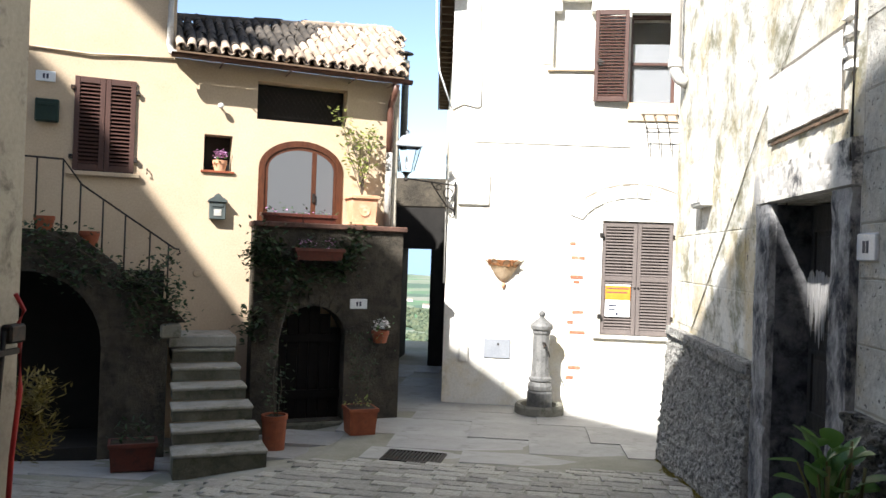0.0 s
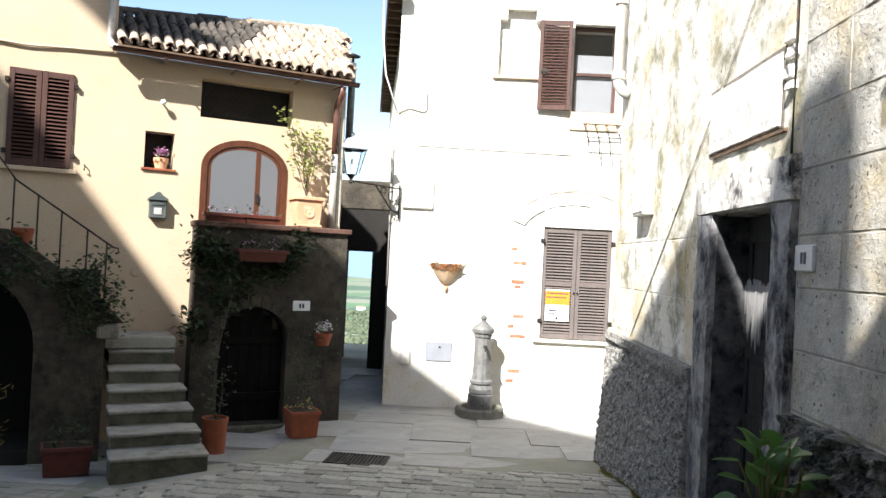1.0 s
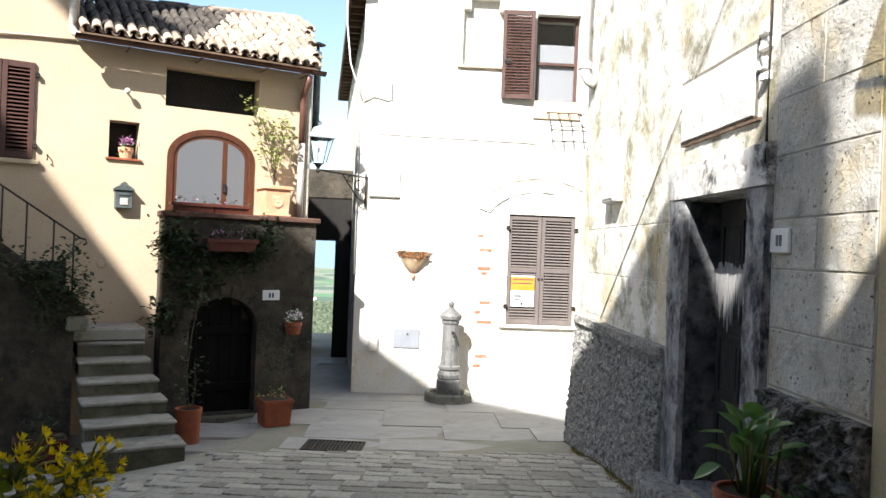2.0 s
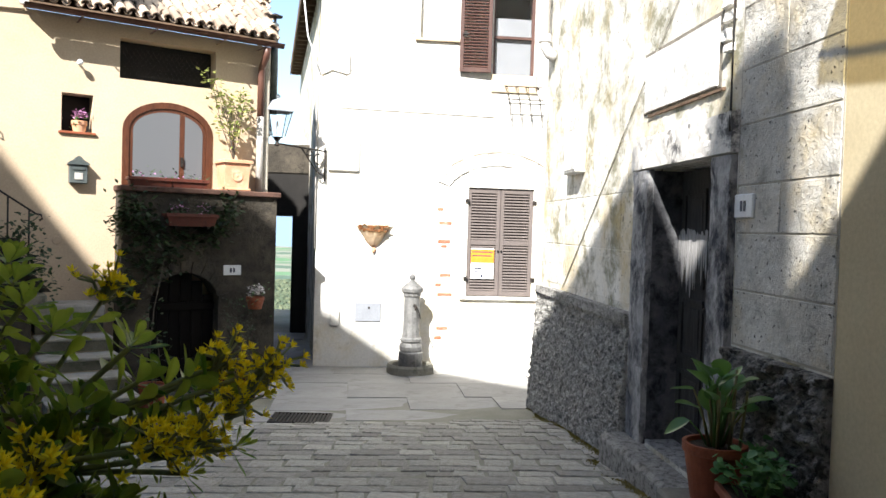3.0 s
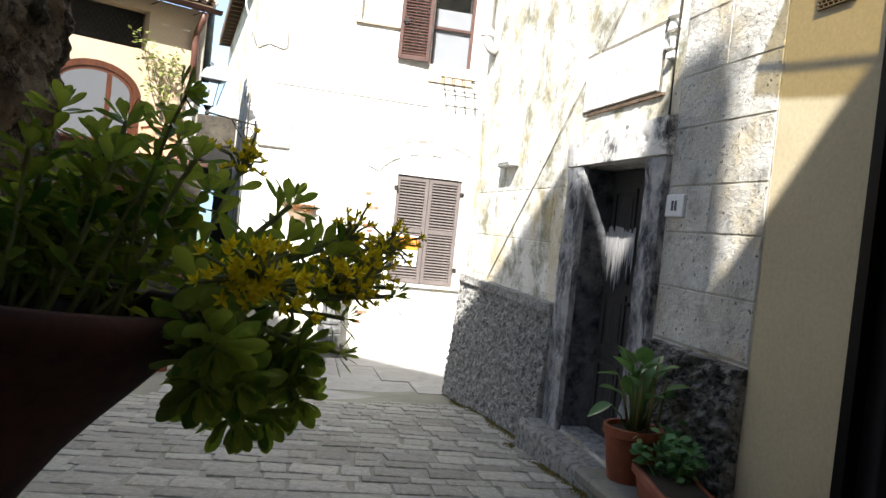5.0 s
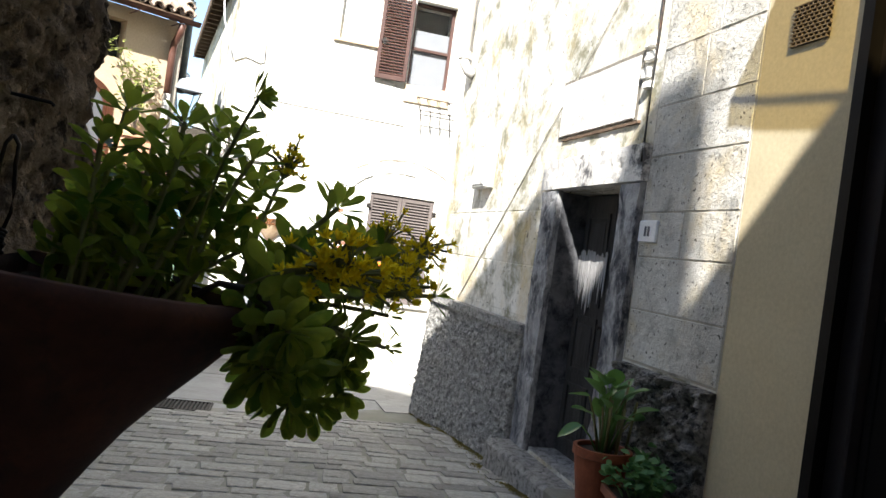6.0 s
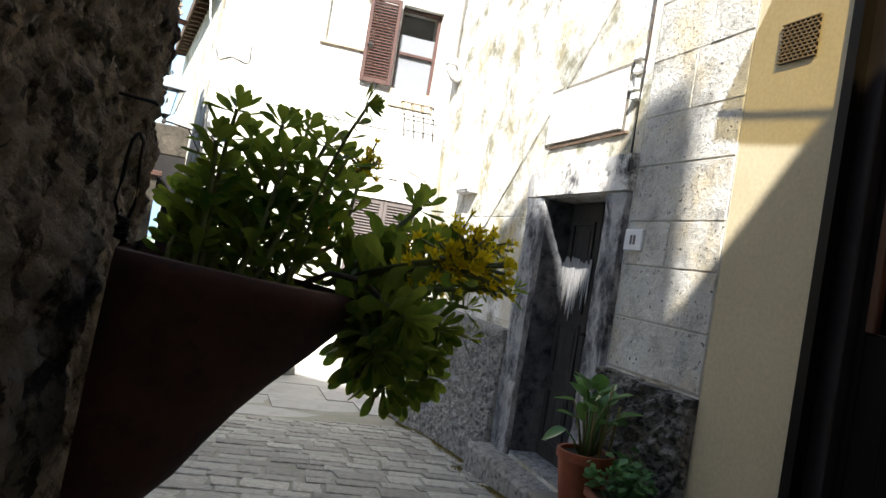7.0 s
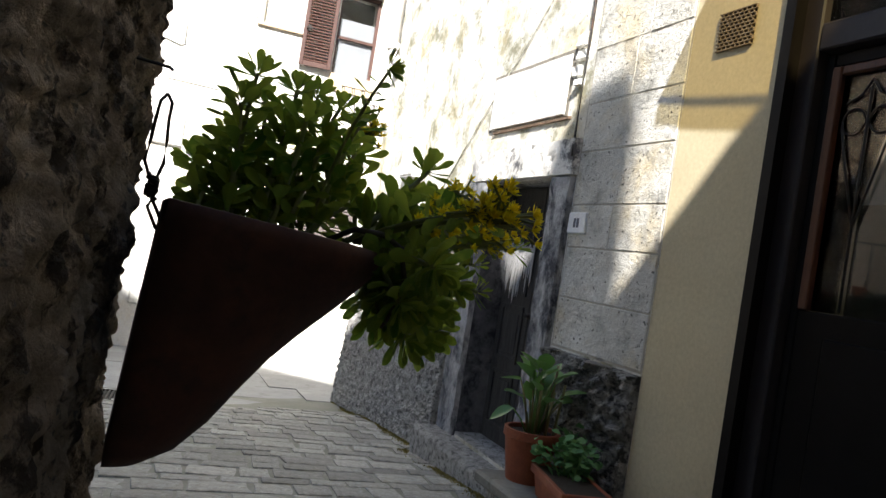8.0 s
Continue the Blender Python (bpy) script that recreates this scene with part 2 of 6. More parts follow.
def plain(name, c, rough=0.6, emit=0.0):
    m, nt, bsdf = material(name)
    bsdf.inputs["Base Color"].default_value = (*c, 1)
    bsdf.inputs["Roughness"].default_value = rough
    if emit:
        bsdf.inputs["Emission Color"].default_value = (*c, 1)
        bsdf.inputs["Emission Strength"].default_value = emit
    return m


SHADECLOTH, awn_nt, awn_bsdf = material("added_yellow_shade_cloth")
awn_col = ramp(awn_nt, noise_tex(awn_nt, 3.0, 8), (0.80, 0.66, 0.33), (0.86, 0.73, 0.40))
awn_tr, awn_mix = awn_nt.nodes.new("ShaderNodeBsdfTranslucent"), awn_nt.nodes.new("ShaderNodeMixShader")
awn_nt.links.new(awn_col, awn_bsdf.inputs["Base Color"])
awn_nt.links.new(awn_col, awn_tr.inputs["Color"])
awn_mix.inputs[0].default_value = 0.8
awn_nt.links.new(awn_bsdf.outputs[0], awn_mix.inputs[1])
awn_nt.links.new(awn_tr.outputs[0], awn_mix.inputs[2])
awn_open, awn_weave = awn_nt.nodes.new("ShaderNodeBsdfTransparent"), awn_nt.nodes.new("ShaderNodeMixShader")
awn_open.inputs["Color"].default_value = (1.0, 0.9, 0.62, 1)
awn_weave.inputs[0].default_value = 0.62  # open weave, set to brighten the shade it casts
awn_nt.links.new(awn_mix.outputs[0], awn_weave.inputs[1])
awn_nt.links.new(awn_open.outputs[0], awn_weave.inputs[2])
awn_nt.links.new(awn_weave.outputs[0], awn_nt.nodes["Material Output"].inputs["Surface"])
# opaque grey that paints an even sky reflection, hardly any gloss
PAINTEDPANE = plain("painted_reflection_pane", (0.118, 0.122, 0.13), 0.6)
PAINTEDPANE.node_tree.nodes["Principled BSDF"].inputs["Specular IOR Level"].default_value = 0.05
PALECLOTH = plain("pale_cloth", (0.62, 0.58, 0.52), 0.9)
CURTAIN = plain("pale_curtain", (0.20, 0.21, 0.225), 0.9)


def thin_pane(name):
    m, nt, bsdf = material(name)
    bsdf.inputs["Base Color"].default_value = (0.02, 0.02, 0.02, 1)
    bsdf.inputs["Roughness"].default_value = 0.03
    tr = nt.nodes.new("ShaderNodeBsdfTransparent")
    mx = nt.nodes.new("ShaderNodeMixShader")
    fr = nt.nodes.new("ShaderNodeFresnel")
    fr.inputs["IOR"].default_value = 1.5
    nt.links.new(fr.outputs[0], mx.inputs[0])
    gl = nt.nodes.new("ShaderNodeBsdfGlossy")
    gl.inputs["Roughness"].default_value = 0.03
    nt.links.new(tr.outputs[0], mx.inputs[1])
    nt.links.new(gl.outputs[0], mx.inputs[2])
    nt.links.new(mx.outputs[0], nt.nodes["Material Output"].inputs["Surface"])
    return m


PANE = thin_pane("thin_pane")
# distance haze as blue base colour plus a weak emission
FARHILL = plain("haze_blue_hills", (0.13, 0.20, 0.29), 1.0, 0.16)


# ---- building helpers ----
def link(name, bm, mat, parent=None, label="", smooth=False):
    me = bpy.data.meshes.new(name)
    bmesh.ops.recalc_face_normals(bm, faces=bm.faces)
    for f in bm.faces:
        f.smooth = smooth
    bm.to_mesh(me)
    bm.free()
    me.materials.append(mat)
    ob = new(name, me)
    ob.parent = parent
    if label:
        ob["label"] = label
    return ob


def part(name, bm, mat, parent, label="", smooth=False):
    return link(name, bm, mat, parent, label, smooth)


def shared(name, me, parent, m):
    ob = new(name, me)
    ob.parent = parent
    ob.matrix_basis = m
    return ob


def thing(name, m, label, category, group="", kind=""):
    ob = new(name)
    ob.empty_display_size = 0.1
    ob.matrix_world = m
    return tagged(ob, label, category, group, kind)


def mesh_of(bm, mat, smooth=False):
    me = bpy.data.meshes.new("piece")
    bmesh.ops.recalc_face_normals(bm, faces=bm.faces)
    for f in bm.faces:
        f.smooth = smooth
    bm.to_mesh(me)
    bm.free()
    me.materials.append(mat)
    return me


def box(bm, x0, x1, y0, y1, z0, z1, m=None, bevel=0.0):
    tmp = bmesh.new()
    v = [tmp.verts.new((x, y, z)) for x in (x0, x1) for y in (y0, y1) for z in (z0, z1)]
    for q in ((0, 1, 3, 2), (4, 6, 7, 5), (0, 4, 5, 1), (2, 3, 7, 6), (0, 2, 6, 4), (1, 5, 7, 3)):
        tmp.faces.new([v[i] for i in q])
    if bevel:
        bmesh.ops.bevel(tmp, geom=list(tmp.edges), offset=bevel, segments=1, affect="EDGES")
    if m is not None:
        bmesh.ops.transform(tmp, matrix=m, verts=tmp.verts)
    join(bm, tmp)
    return bm


def join(bm, tmp):
    idx = {v: bm.verts.new(v.co) for v in tmp.verts}
    for f in tmp.faces:
        bm.faces.new([idx[v] for v in f.verts])
    tmp.free()


def boxes(*rows, m=None, bevel=0.0):
    bm = bmesh.new()
    for r in rows:
        box(bm, *r, m=m, bevel=bevel)
    return bm


def prism(bm, outline, y0, y1):
    """A shape in x and z carried along y."""
    a = [bm.verts.new((x, y0, z)) for x, z in outline]
    b = [bm.verts.new((x, y1, z)) for x, z in outline]
    n = len(outline)
    bm.faces.new(a)
    bm.faces.new(b[::-1])
    for i in range(n):
        bm.faces.new((a[i], b[i], b[(i + 1) % n], a[(i + 1) % n]))
    return bm


def lathe(bm, profile, seg=20, m=None, arc=2 * math.pi):
    tmp = bmesh.new()
    rings = []
    full = abs(arc - 2 * math.pi) < 1e-6
    count = seg if full else seg + 1
    for r, z in profile:
        rings.append([tmp.verts.new((r * math.cos(arc * i / seg), r * math.sin(arc * i / seg), z)) for i in range(count)])
    for a, b in zip(rings, rings[1:]):
        for i in range(seg):
            j = (i + 1) % count
            tmp.faces.new((a[i], a[j], b[j], b[i]))
    if m is not None:
        bmesh.ops.transform(tmp, matrix=m, verts=tmp.verts)
    bmesh.ops.remove_doubles(tmp, verts=tmp.verts, dist=1e-5)
    join(bm, tmp)
    return bm


def tube(bm, pts, r, seg=8, taper=1.0):
    pts = [Vector(p) for p in pts]
    rings = []
    for i, p in enumerate(pts):
        d = (pts[min(i + 1, len(pts) - 1)] - pts[max(i - 1, 0)]).normalized()
        q = d.to_track_quat("Z", "Y")
        rr = r * (1 + (taper - 1) * i / max(1, len(pts) - 1))
        rings.append([bm.verts.new(p + q @ Vector((rr * math.cos(2 * math.pi * k / seg), rr * math.sin(2 * math.pi * k / seg), 0))) for k in range(seg)])
    for a, b in zip(rings, rings[1:]):
        for k in range(seg):
            bm.faces.new((a[k], a[(k + 1) % seg], b[(k + 1) % seg], b[k]))
    bm.faces.new(rings[0][::-1])
    bm.faces.new(rings[-1])
    return bm


def panel(x0, x1, z0, z1, thick, holes=(), arches=(), bm=None):
    """An upright wall in x and z, its front at y = 0, with openings cut right through; arches: (x0, x1, z0, spring, top)."""
    bm = bm or bmesh.new()
    holes = list(holes) + [(a, b, c, e) for a, b, c, d, e in arches]
    xs = sorted({x0, x1, *(h[0] for h in holes), *(h[1] for h in holes)})
    zs = sorted({z0, z1, *(h[2] for h in holes), *(h[3] for h in holes)})
    xs, zs = [x for x in xs if x0 <= x <= x1], [z for z in zs if z0 <= z <= z1]

    def solid(i, k):
        if not (0 <= i < len(xs) - 1 and 0 <= k < len(zs) - 1):
            return False
        cx, cz = (xs[i] + xs[i + 1]) / 2, (zs[k] + zs[k + 1]) / 2
        return not any(h[0] < cx < h[1] and h[2] < cz < h[3] for h in holes)

    def quad(*p):
        bm.faces.new([bm.verts.new(q) for q in p])

    for i in range(len(xs) - 1):
        for k in range(len(zs) - 1):
            if not solid(i, k):
                continue
            a, b, c, d = xs[i], xs[i + 1], zs[k], zs[k + 1]
            quad((a, 0, c), (b, 0, c), (b, 0, d), (a, 0, d))
            quad((a, thick, c), (a, thick, d), (b, thick, d), (b, thick, c))
            if not solid(i - 1, k):
                quad((a, 0, c), (a, 0, d), (a, thick, d), (a, thick, c))
            if not solid(i + 1, k):
                quad((b, 0, c), (b, thick, c), (b, thick, d), (b, 0, d))
            if not solid(i, k - 1):
                quad((a, 0, c), (a, thick, c), (b, thick, c), (b, 0, c))
            if not solid(i, k + 1):
                quad((a, 0, d), (b, 0, d), (b, thick, d), (a, thick, d))
    for a, b, c, sp, top in arches:
        n = 14
        curve = [(a + (b - a) * (0.5 - 0.5 * math.cos(math.pi * i / n)), sp + (top - sp) * math.sin(math.pi * i / n)) for i in range(n + 1)]
        for (xa, za), (xb, zb) in zip(curve, curve[1:]):
            quad((xa, 0, za), (xb, 0, zb), (xb, 0, top), (xa, 0, top))
            quad((xa, 0, za), (xa, thick, za), (xb, thick, zb), (xb, 0, zb))
    bmesh.ops.remove_doubles(bm, verts=bm.verts, dist=1e-5)
    return bm


def gz(x, y):
    """Height of the square's ground: level towards the alley, rising towards the lane."""
    r = max(0.0, 7.6 - y)
    return -0.69 + 0.085 * r * min(1.0, r / 1.5) - 0.012 * max(0, r - 6) + 0.018 * x * min(1.0, max(0.0, (10 - y) / 4)) - 0.15 * min(1.0, max(0.0, (-1.0 - x) / 1.1)) * min(1.0, max(0.0, (y - 2) / 3)) * min(1.0, max(0.0, 9.5 - y))


FM = Matrix(((0.885, -0.466, 0, -3.2), (0.466, 0.885, 0, 7.8), (0, 0, 1, 0), (0, 0, 0, 1)))  # along the left house's front, into it, up
RM = Matrix(((0, 1, 0, 2.55), (-1, 0, 0, 0), (0, 0, 1, 0), (0, 0, 0, 1)))  # along the right-hand wall towards the lane, into it, up
WM = pose(0, 10, 0)  # the white house's front


# ---- ground and distance ----
def ground_height(x, y):
    dist = max(0.0, max(y - 17.5, abs(x) - 14, -y - 14))
    drop = 62 * (1 - math.exp(-dist / 130)) + 68 * (1 - math.exp(-dist / 900))
    return gz(x, max(-14, min(y, 17))) - 0.006 - drop


def build_ground():
    bm = bmesh.new()
    near = [-14 + 0.5 * i for i in range(64)]
    far = [20 * 1.18 ** i for i in range(35)]
    xs = [-f for f in far[::-1]] + [v for v in near if -14 <= v <= 14] + far
    ys = [-f for f in far[::-1]] + near + far
    grid = [[bm.verts.new((x, y, ground_height(x, y) + (noise.noise((x / 90, y / 90, 0)) * 6 if y > 60 else 0))) for x in xs] for y in ys]
    for a, b in zip(grid, grid[1:]):
        for i in range(len(xs) - 1):
            bm.faces.new((a[i], a[i + 1], b[i + 1], b[i]))
    m, nt, bsdf = material("ground")
    vec = nt.nodes.new("ShaderNodeTexCoord").outputs["Object"]
    vor = nt.nodes.new("ShaderNodeTexVoronoi")
    vor.inputs["Scale"].default_value = 0.006
    nt.links.new(vec, vor.inputs["Vector"])
    r = nt.nodes.new("ShaderNodeValToRGB")
    r.color_ramp.interpolation = "CONSTANT"
    cols = [(0.085, 0.145, 0.075), (0.15, 0.175, 0.11), (0.06, 0.10, 0.06), (0.18, 0.185, 0.135), (0.085, 0.17, 0.075)]
    for i, c in enumerate(cols):
        e = r.color_ramp.elements[i] if i < 2 else r.color_ramp.elements.new(i / 5)
        e.position, e.color = i / 5, (*c, 1)
    nt.links.new(vor.outputs["Color"], r.inputs["Fac"])
    sep = nt.nodes.new("ShaderNodeSeparateXYZ")
    nt.links.new(vec, sep.inputs[0])
    mr = nt.nodes.new("ShaderNodeMapRange")
    mr.inputs[1].default_value, mr.inputs[2].default_value = 17, 30
    nt.links.new(sep.outputs["Y"], mr.inputs[0])
    grain = noise_tex(nt, 40, 6, 0.7)
    earth = mixc(nt, 0.6, ramp(nt, noise_tex(nt, 1.1, 8), (0.21, 0.21, 0.155), (0.35, 0.34, 0.285)), ramp(nt, grain, (0.5, 0.5, 0.5), (1, 1, 1), 0.3, 0.7), "MULTIPLY")
    nt.links.new(mixc(nt, mr.outputs[0], earth, r.outputs["Color"]), bsdf.inputs["Base Color"])
    bsdf.inputs["Roughness"].default_value = 0.9
    bump(nt, bsdf, grain, 0.4, 0.008)
    tagged(link("ground", bm, m), "grey earth and mortar under the paving, green plain beyond the village", "ground", kind="structure")


build_ground()


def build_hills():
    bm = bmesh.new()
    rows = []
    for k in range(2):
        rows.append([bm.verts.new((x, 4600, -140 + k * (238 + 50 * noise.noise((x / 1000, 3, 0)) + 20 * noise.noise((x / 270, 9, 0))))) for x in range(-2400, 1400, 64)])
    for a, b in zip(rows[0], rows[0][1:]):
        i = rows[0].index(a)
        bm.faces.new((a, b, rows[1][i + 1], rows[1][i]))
    tagged(link("backdrop", bm, FARHILL), "hills on the horizon beyond the plain, haze put into a glowing pale blue", "hills", kind="structure")


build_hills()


# ---- houses: large forms ----
# unseen houses added as sun blockers; the thin front's outline shapes the shadows
def shadow_house(name, outline, y0, y1, label):
    ob = thing(name, pose(0, 0, 0), label, "house", kind="structure")
    part("gable_wall", prism(bmesh.new(), outline, y1 - 0.06, y1), AGED, ob)
    x0, x1 = min(p[0] for p in outline), max(p[0] for p in outline)
    part("house_body", boxes((x0, x1, y0, y1 - 0.061, -0.5, 5.2)), AGED, ob)
    return ob


# outline points traced back along the sun from the wanted shadow edges
shadow_house("shadow_house_south", [(-7.6, -0.5), (1.05, -0.5), (1.05, 7.1), (0.13, 7.02), (-0.222, 6.88), (-0.244, 8.07), (-0.30, 8.4), (-0.464, 8.69), (-0.625, 8.66), (-0.635, 8.40), (-0.72, 8.35), (-0.80, 8.62), (-0.845, 8.81), (-1.014, 9.17), (-1.19, 9.40), (-1.195, 9.76), (-6.45, 13.29), (-6.6, 13.12), (-7.6, 12.98)], -9.5, -4.0, "unseen tall house front behind the lane, its roofline cut to cast shadows")
sw = shadow_house("shadow_house_south_west", [(-15, -0.5), (-7.25, -0.5), (-7.25, 11.2), (-9.2, 13.7), (-10.8, 14.6), (-15, 15)], -9.5, -4.05, "unseen tall house front behind the square, cut to shadow the cream house")
# loose roof-shaped sheet, added to throw shadow on the tiled roof
part("roof", prism(bmesh.new(), [(-7.56, 15.4), (-9.25, 16.85), (-15, 21.5), (-15, 15.0), (-10.9, 14.62), (-10.8, 16.2), (-8.44, 14.76)], -4.11, -4.05), TILE, sw)
shadow_house("shadow_house_south_east", [(1.052, -0.5), (9, -0.5), (9, 9), (3.0, 8.0), (1.052, 7.1)], -9.5, -4.0, "unseen house front closing the lane, its top shaped to cast shadow")


# left: the grey house whose corner stands beside the square
def build_west_house():
    ob = thing("house_west", pose(-1.79, 3.0, 0), "grey plastered house corner with dark stains at the edge of the square", "house", kind="structure")
    part("wall", boxes((-2.2, 0.0, -3.6, 0.0, -0.9, 4.6), bevel=0.02), GREYWALL, ob)


build_west_house()


def near_wall():
    """The rough stone wall beside the lane, its corner bulging and pitted."""
    bm = bmesh.new()
    a, c, b = Vector((-0.246, -2.6)), Vector((0.052, -1.0)), Vector((0.064, -0.46))
    path = []
    for i in range(150):
        f = i / 149
        path.append(a.lerp(c, f))
    for i in range(1, 131):
        path.append(c.lerp(b, i / 130))
    for i in range(1, 40):
        ang = radians(90 * min(1, i / 10))
        path.append(Vector((b.x - 0.05 + 0.05 * math.cos(ang), b.y + 0.05 * math.sin(ang))) + Vector((-0.02 * max(0, i - 10), 0.002 * max(0, i - 10))))
    zs = [0.2 + 0.012 * i for i in range(46)] + [0.752 + 0.0042 * i for i in range(215)] + [1.656 + 0.012 * i for i in range(39)]
    rows = []
    for z in zs:
        row = []
        for i, p in enumerate(path):
            q = path[min(i + 1, len(path) - 1)] - path[max(i - 1, 0)]
            nrm = Vector((q.y, -q.x)).normalized()
            h = 0.016 * noise.fractal((p.x * 7, p.y * 7, z * 7), 1.0, 2.0, 3) + 0.007 * noise.fractal((p.x * 55, p.y * 55, z * 48), 0.6, 2.1, 6)
            h -= 0.015 * max(0.0, noise.noise((p.x * 26, p.y * 26 + 5, z * 26)) - 0.2) + 0.016 * max(0.0, noise.noise((p.x * 90, p.y * 90, z * 90)) - 0.3)
            h += 0.012 * noise.noise((3, p.y * 3, z * 2.2))
            row.append(bm.verts.new((p.x + nrm.x * h, p.y + nrm.y * h, z)))
        rows.append(row)
    for r0, r1 in zip(rows, rows[1:]):
        for i in range(len(path) - 1):
            bm.faces.new((r0[i], r0[i + 1], r1[i + 1], r1[i]))
    ob = thing("wall_lane", pose(0, 0, 0), "rough pitted brown stone wall beside the lane", "wall", kind="structure")
    part("stone_face", bm, NEARSTONE, ob, smooth=True)
    bm = bmesh.new()
    prism(bm, [(-3.6, -0.5), (-0.35, -0.5), (-0.35, 2.2), (-0.02, 2.25), (-0.02, 5.4), (-0.4, 6.3), (-3.6, 6.6)], -3.9, -0.55)
    part("upper_wall", bm, SHADESTONE, ob)


near_wall()


# the white house
def build_white_house():
    ob = thing("white_house", WM, "white plastered village house in full sun with taupe shutters", "house")
    part("wall", panel(-0.12, 7.5, -0.9, 7.2, 0.5, holes=[(2.06, 3.03, 0.36, 1.95), (2.36, 2.99, 3.60, 4.86), (1.29, 1.92, 4.06, 5.03)]), WHITE, ob, "sunlit weathered white plaster")
    bm = boxes((-0.12, 7.5, 0.5, 9.0, -0.9, -0.5))
    tmp = panel(0, 9.0, -0.9, 7.2, 0.4)
    bmesh.ops.transform(tmp, matrix=Matrix.Translation((-0.12, 0.5, 0)) @ pose(0, 0, 0, 0, 0, 96.3) @ Matrix.Translation((0, -0.4, 0)), verts=tmp.verts)
    join(bm, tmp)
    part("side_wall", bm, AGED, ob, "shaded alley wall")
    bm = bmesh.new()
    box(bm, -0.75, 7.7, -0.3, 9.5, 7.2, 7.32)
    part("roof", bm, TILE, ob)
    return ob


white_house = build_white_house()


# the left house, built along its front
def build_left_house():
    ob = thing("cream_house", FM, "cream plastered village house with a tiled roof and arched window", "house")
    holes = [(0.36, 0.69, 2.32, 2.75), (0.97, 2.10, 2.99, 3.46), (-1.05, -0.42, 2.21, 3.28)]
    part("wall", panel(-3.4, 2.76, -0.9, 3.62, 0.35, holes=holes, arches=[(1.03, 2.05, 1.60, 2.40, 2.74)]), CREAM, ob, "warm cream plaster")
    part("upper_wall", panel(-3.4, 0.0, 3.62, 7.0, 0.35), CREAM, ob)
    part("side_wall", boxes((2.41, 2.76, 0.352, 5.0, -0.9, 3.6), (-3.4, -3.05, 0.352, 5, -0.9, 7.0), (-3.4, 2.76, 4.7, 5.0, -0.9, 3.6)), SHADESTONE, ob)
    part("side_wall", boxes((-0.35, -0.002, 0.352, 5.0, 3.6, 7.0)), CREAM, ob)
    part("inner_wall", boxes((-3.0, 2.4, 1.6, 1.7, -0.9, 3.6)), SHADEBLACK, ob)
    # base colour carries part of the shade that lies on it
    base = part("base", panel(0.95, 2.80, -0.9, 1.66, 0.345, arches=[(1.27, 2.08, -0.68, 0.34, 0.72)]), SHADESTONE, ob, "dark mossy stone base, shade deepened in its colour")
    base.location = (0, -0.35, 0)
    part("ledge", boxes((0.92, 2.84, -0.40, -0.002, 1.662, 1.73), bevel=0.012), DARKBRICK, ob, "brick-edged ledge")
    return ob


cream_house = build_left_house()


def build_stairs():
    ob = thing("stone_stairs", FM, "worn grey stone steps up to the cream house", "stairs")
    zs = [-0.475, -0.335, -0.19, -0.045, 0.11, 0.265]
    ds = [2.36, 2.02, 1.68, 1.34, 1.0, 0.66]
    for i, (z, d) in enumerate(zip(zs, ds)):
        nxt = ds[i + 1] - 0.03 if i < 5 else 0.0
        x0, x1 = -0.02 + 0.012 * i, 0.84 - 0.022 * i
        part("riser", boxes((x0 + 0.012, x1 - 0.012, -d + 0.018, -nxt, -0.95 if i == 0 else zs[i - 1] + 0.001, z - 0.046)), RISER, ob, "mossy riser, shade put into its dark colour")
        bm = boxes((x0, x1, -d, -nxt, z - 0.045, z), bevel=0.014)
        bmesh.ops.subdivide_edges(bm, edges=[e for e in bm.edges if abs(e.verts[0].co.x - e.verts[1].co.x) > 0.4], cuts=9)
        for v in bm.verts:
            w = noise.noise((v.co.x * 5, v.co.y * 5, z * 7))
            v.co += Vector((0, 0.014 * w, 0.007 * noise.noise((v.co.x * 4, v.co.y * 9, z * 9)) - (0.007 if v.co.z > z - 0.002 else 0)))
        part("tread", bm, TREAD, ob, "worn grey stone tread")
    part("landing", boxes((0.0, 0.74, -0.62, -0.004, 0.266, 0.40), bevel=0.015), TREAD, ob)
    return ob


build_stairs()


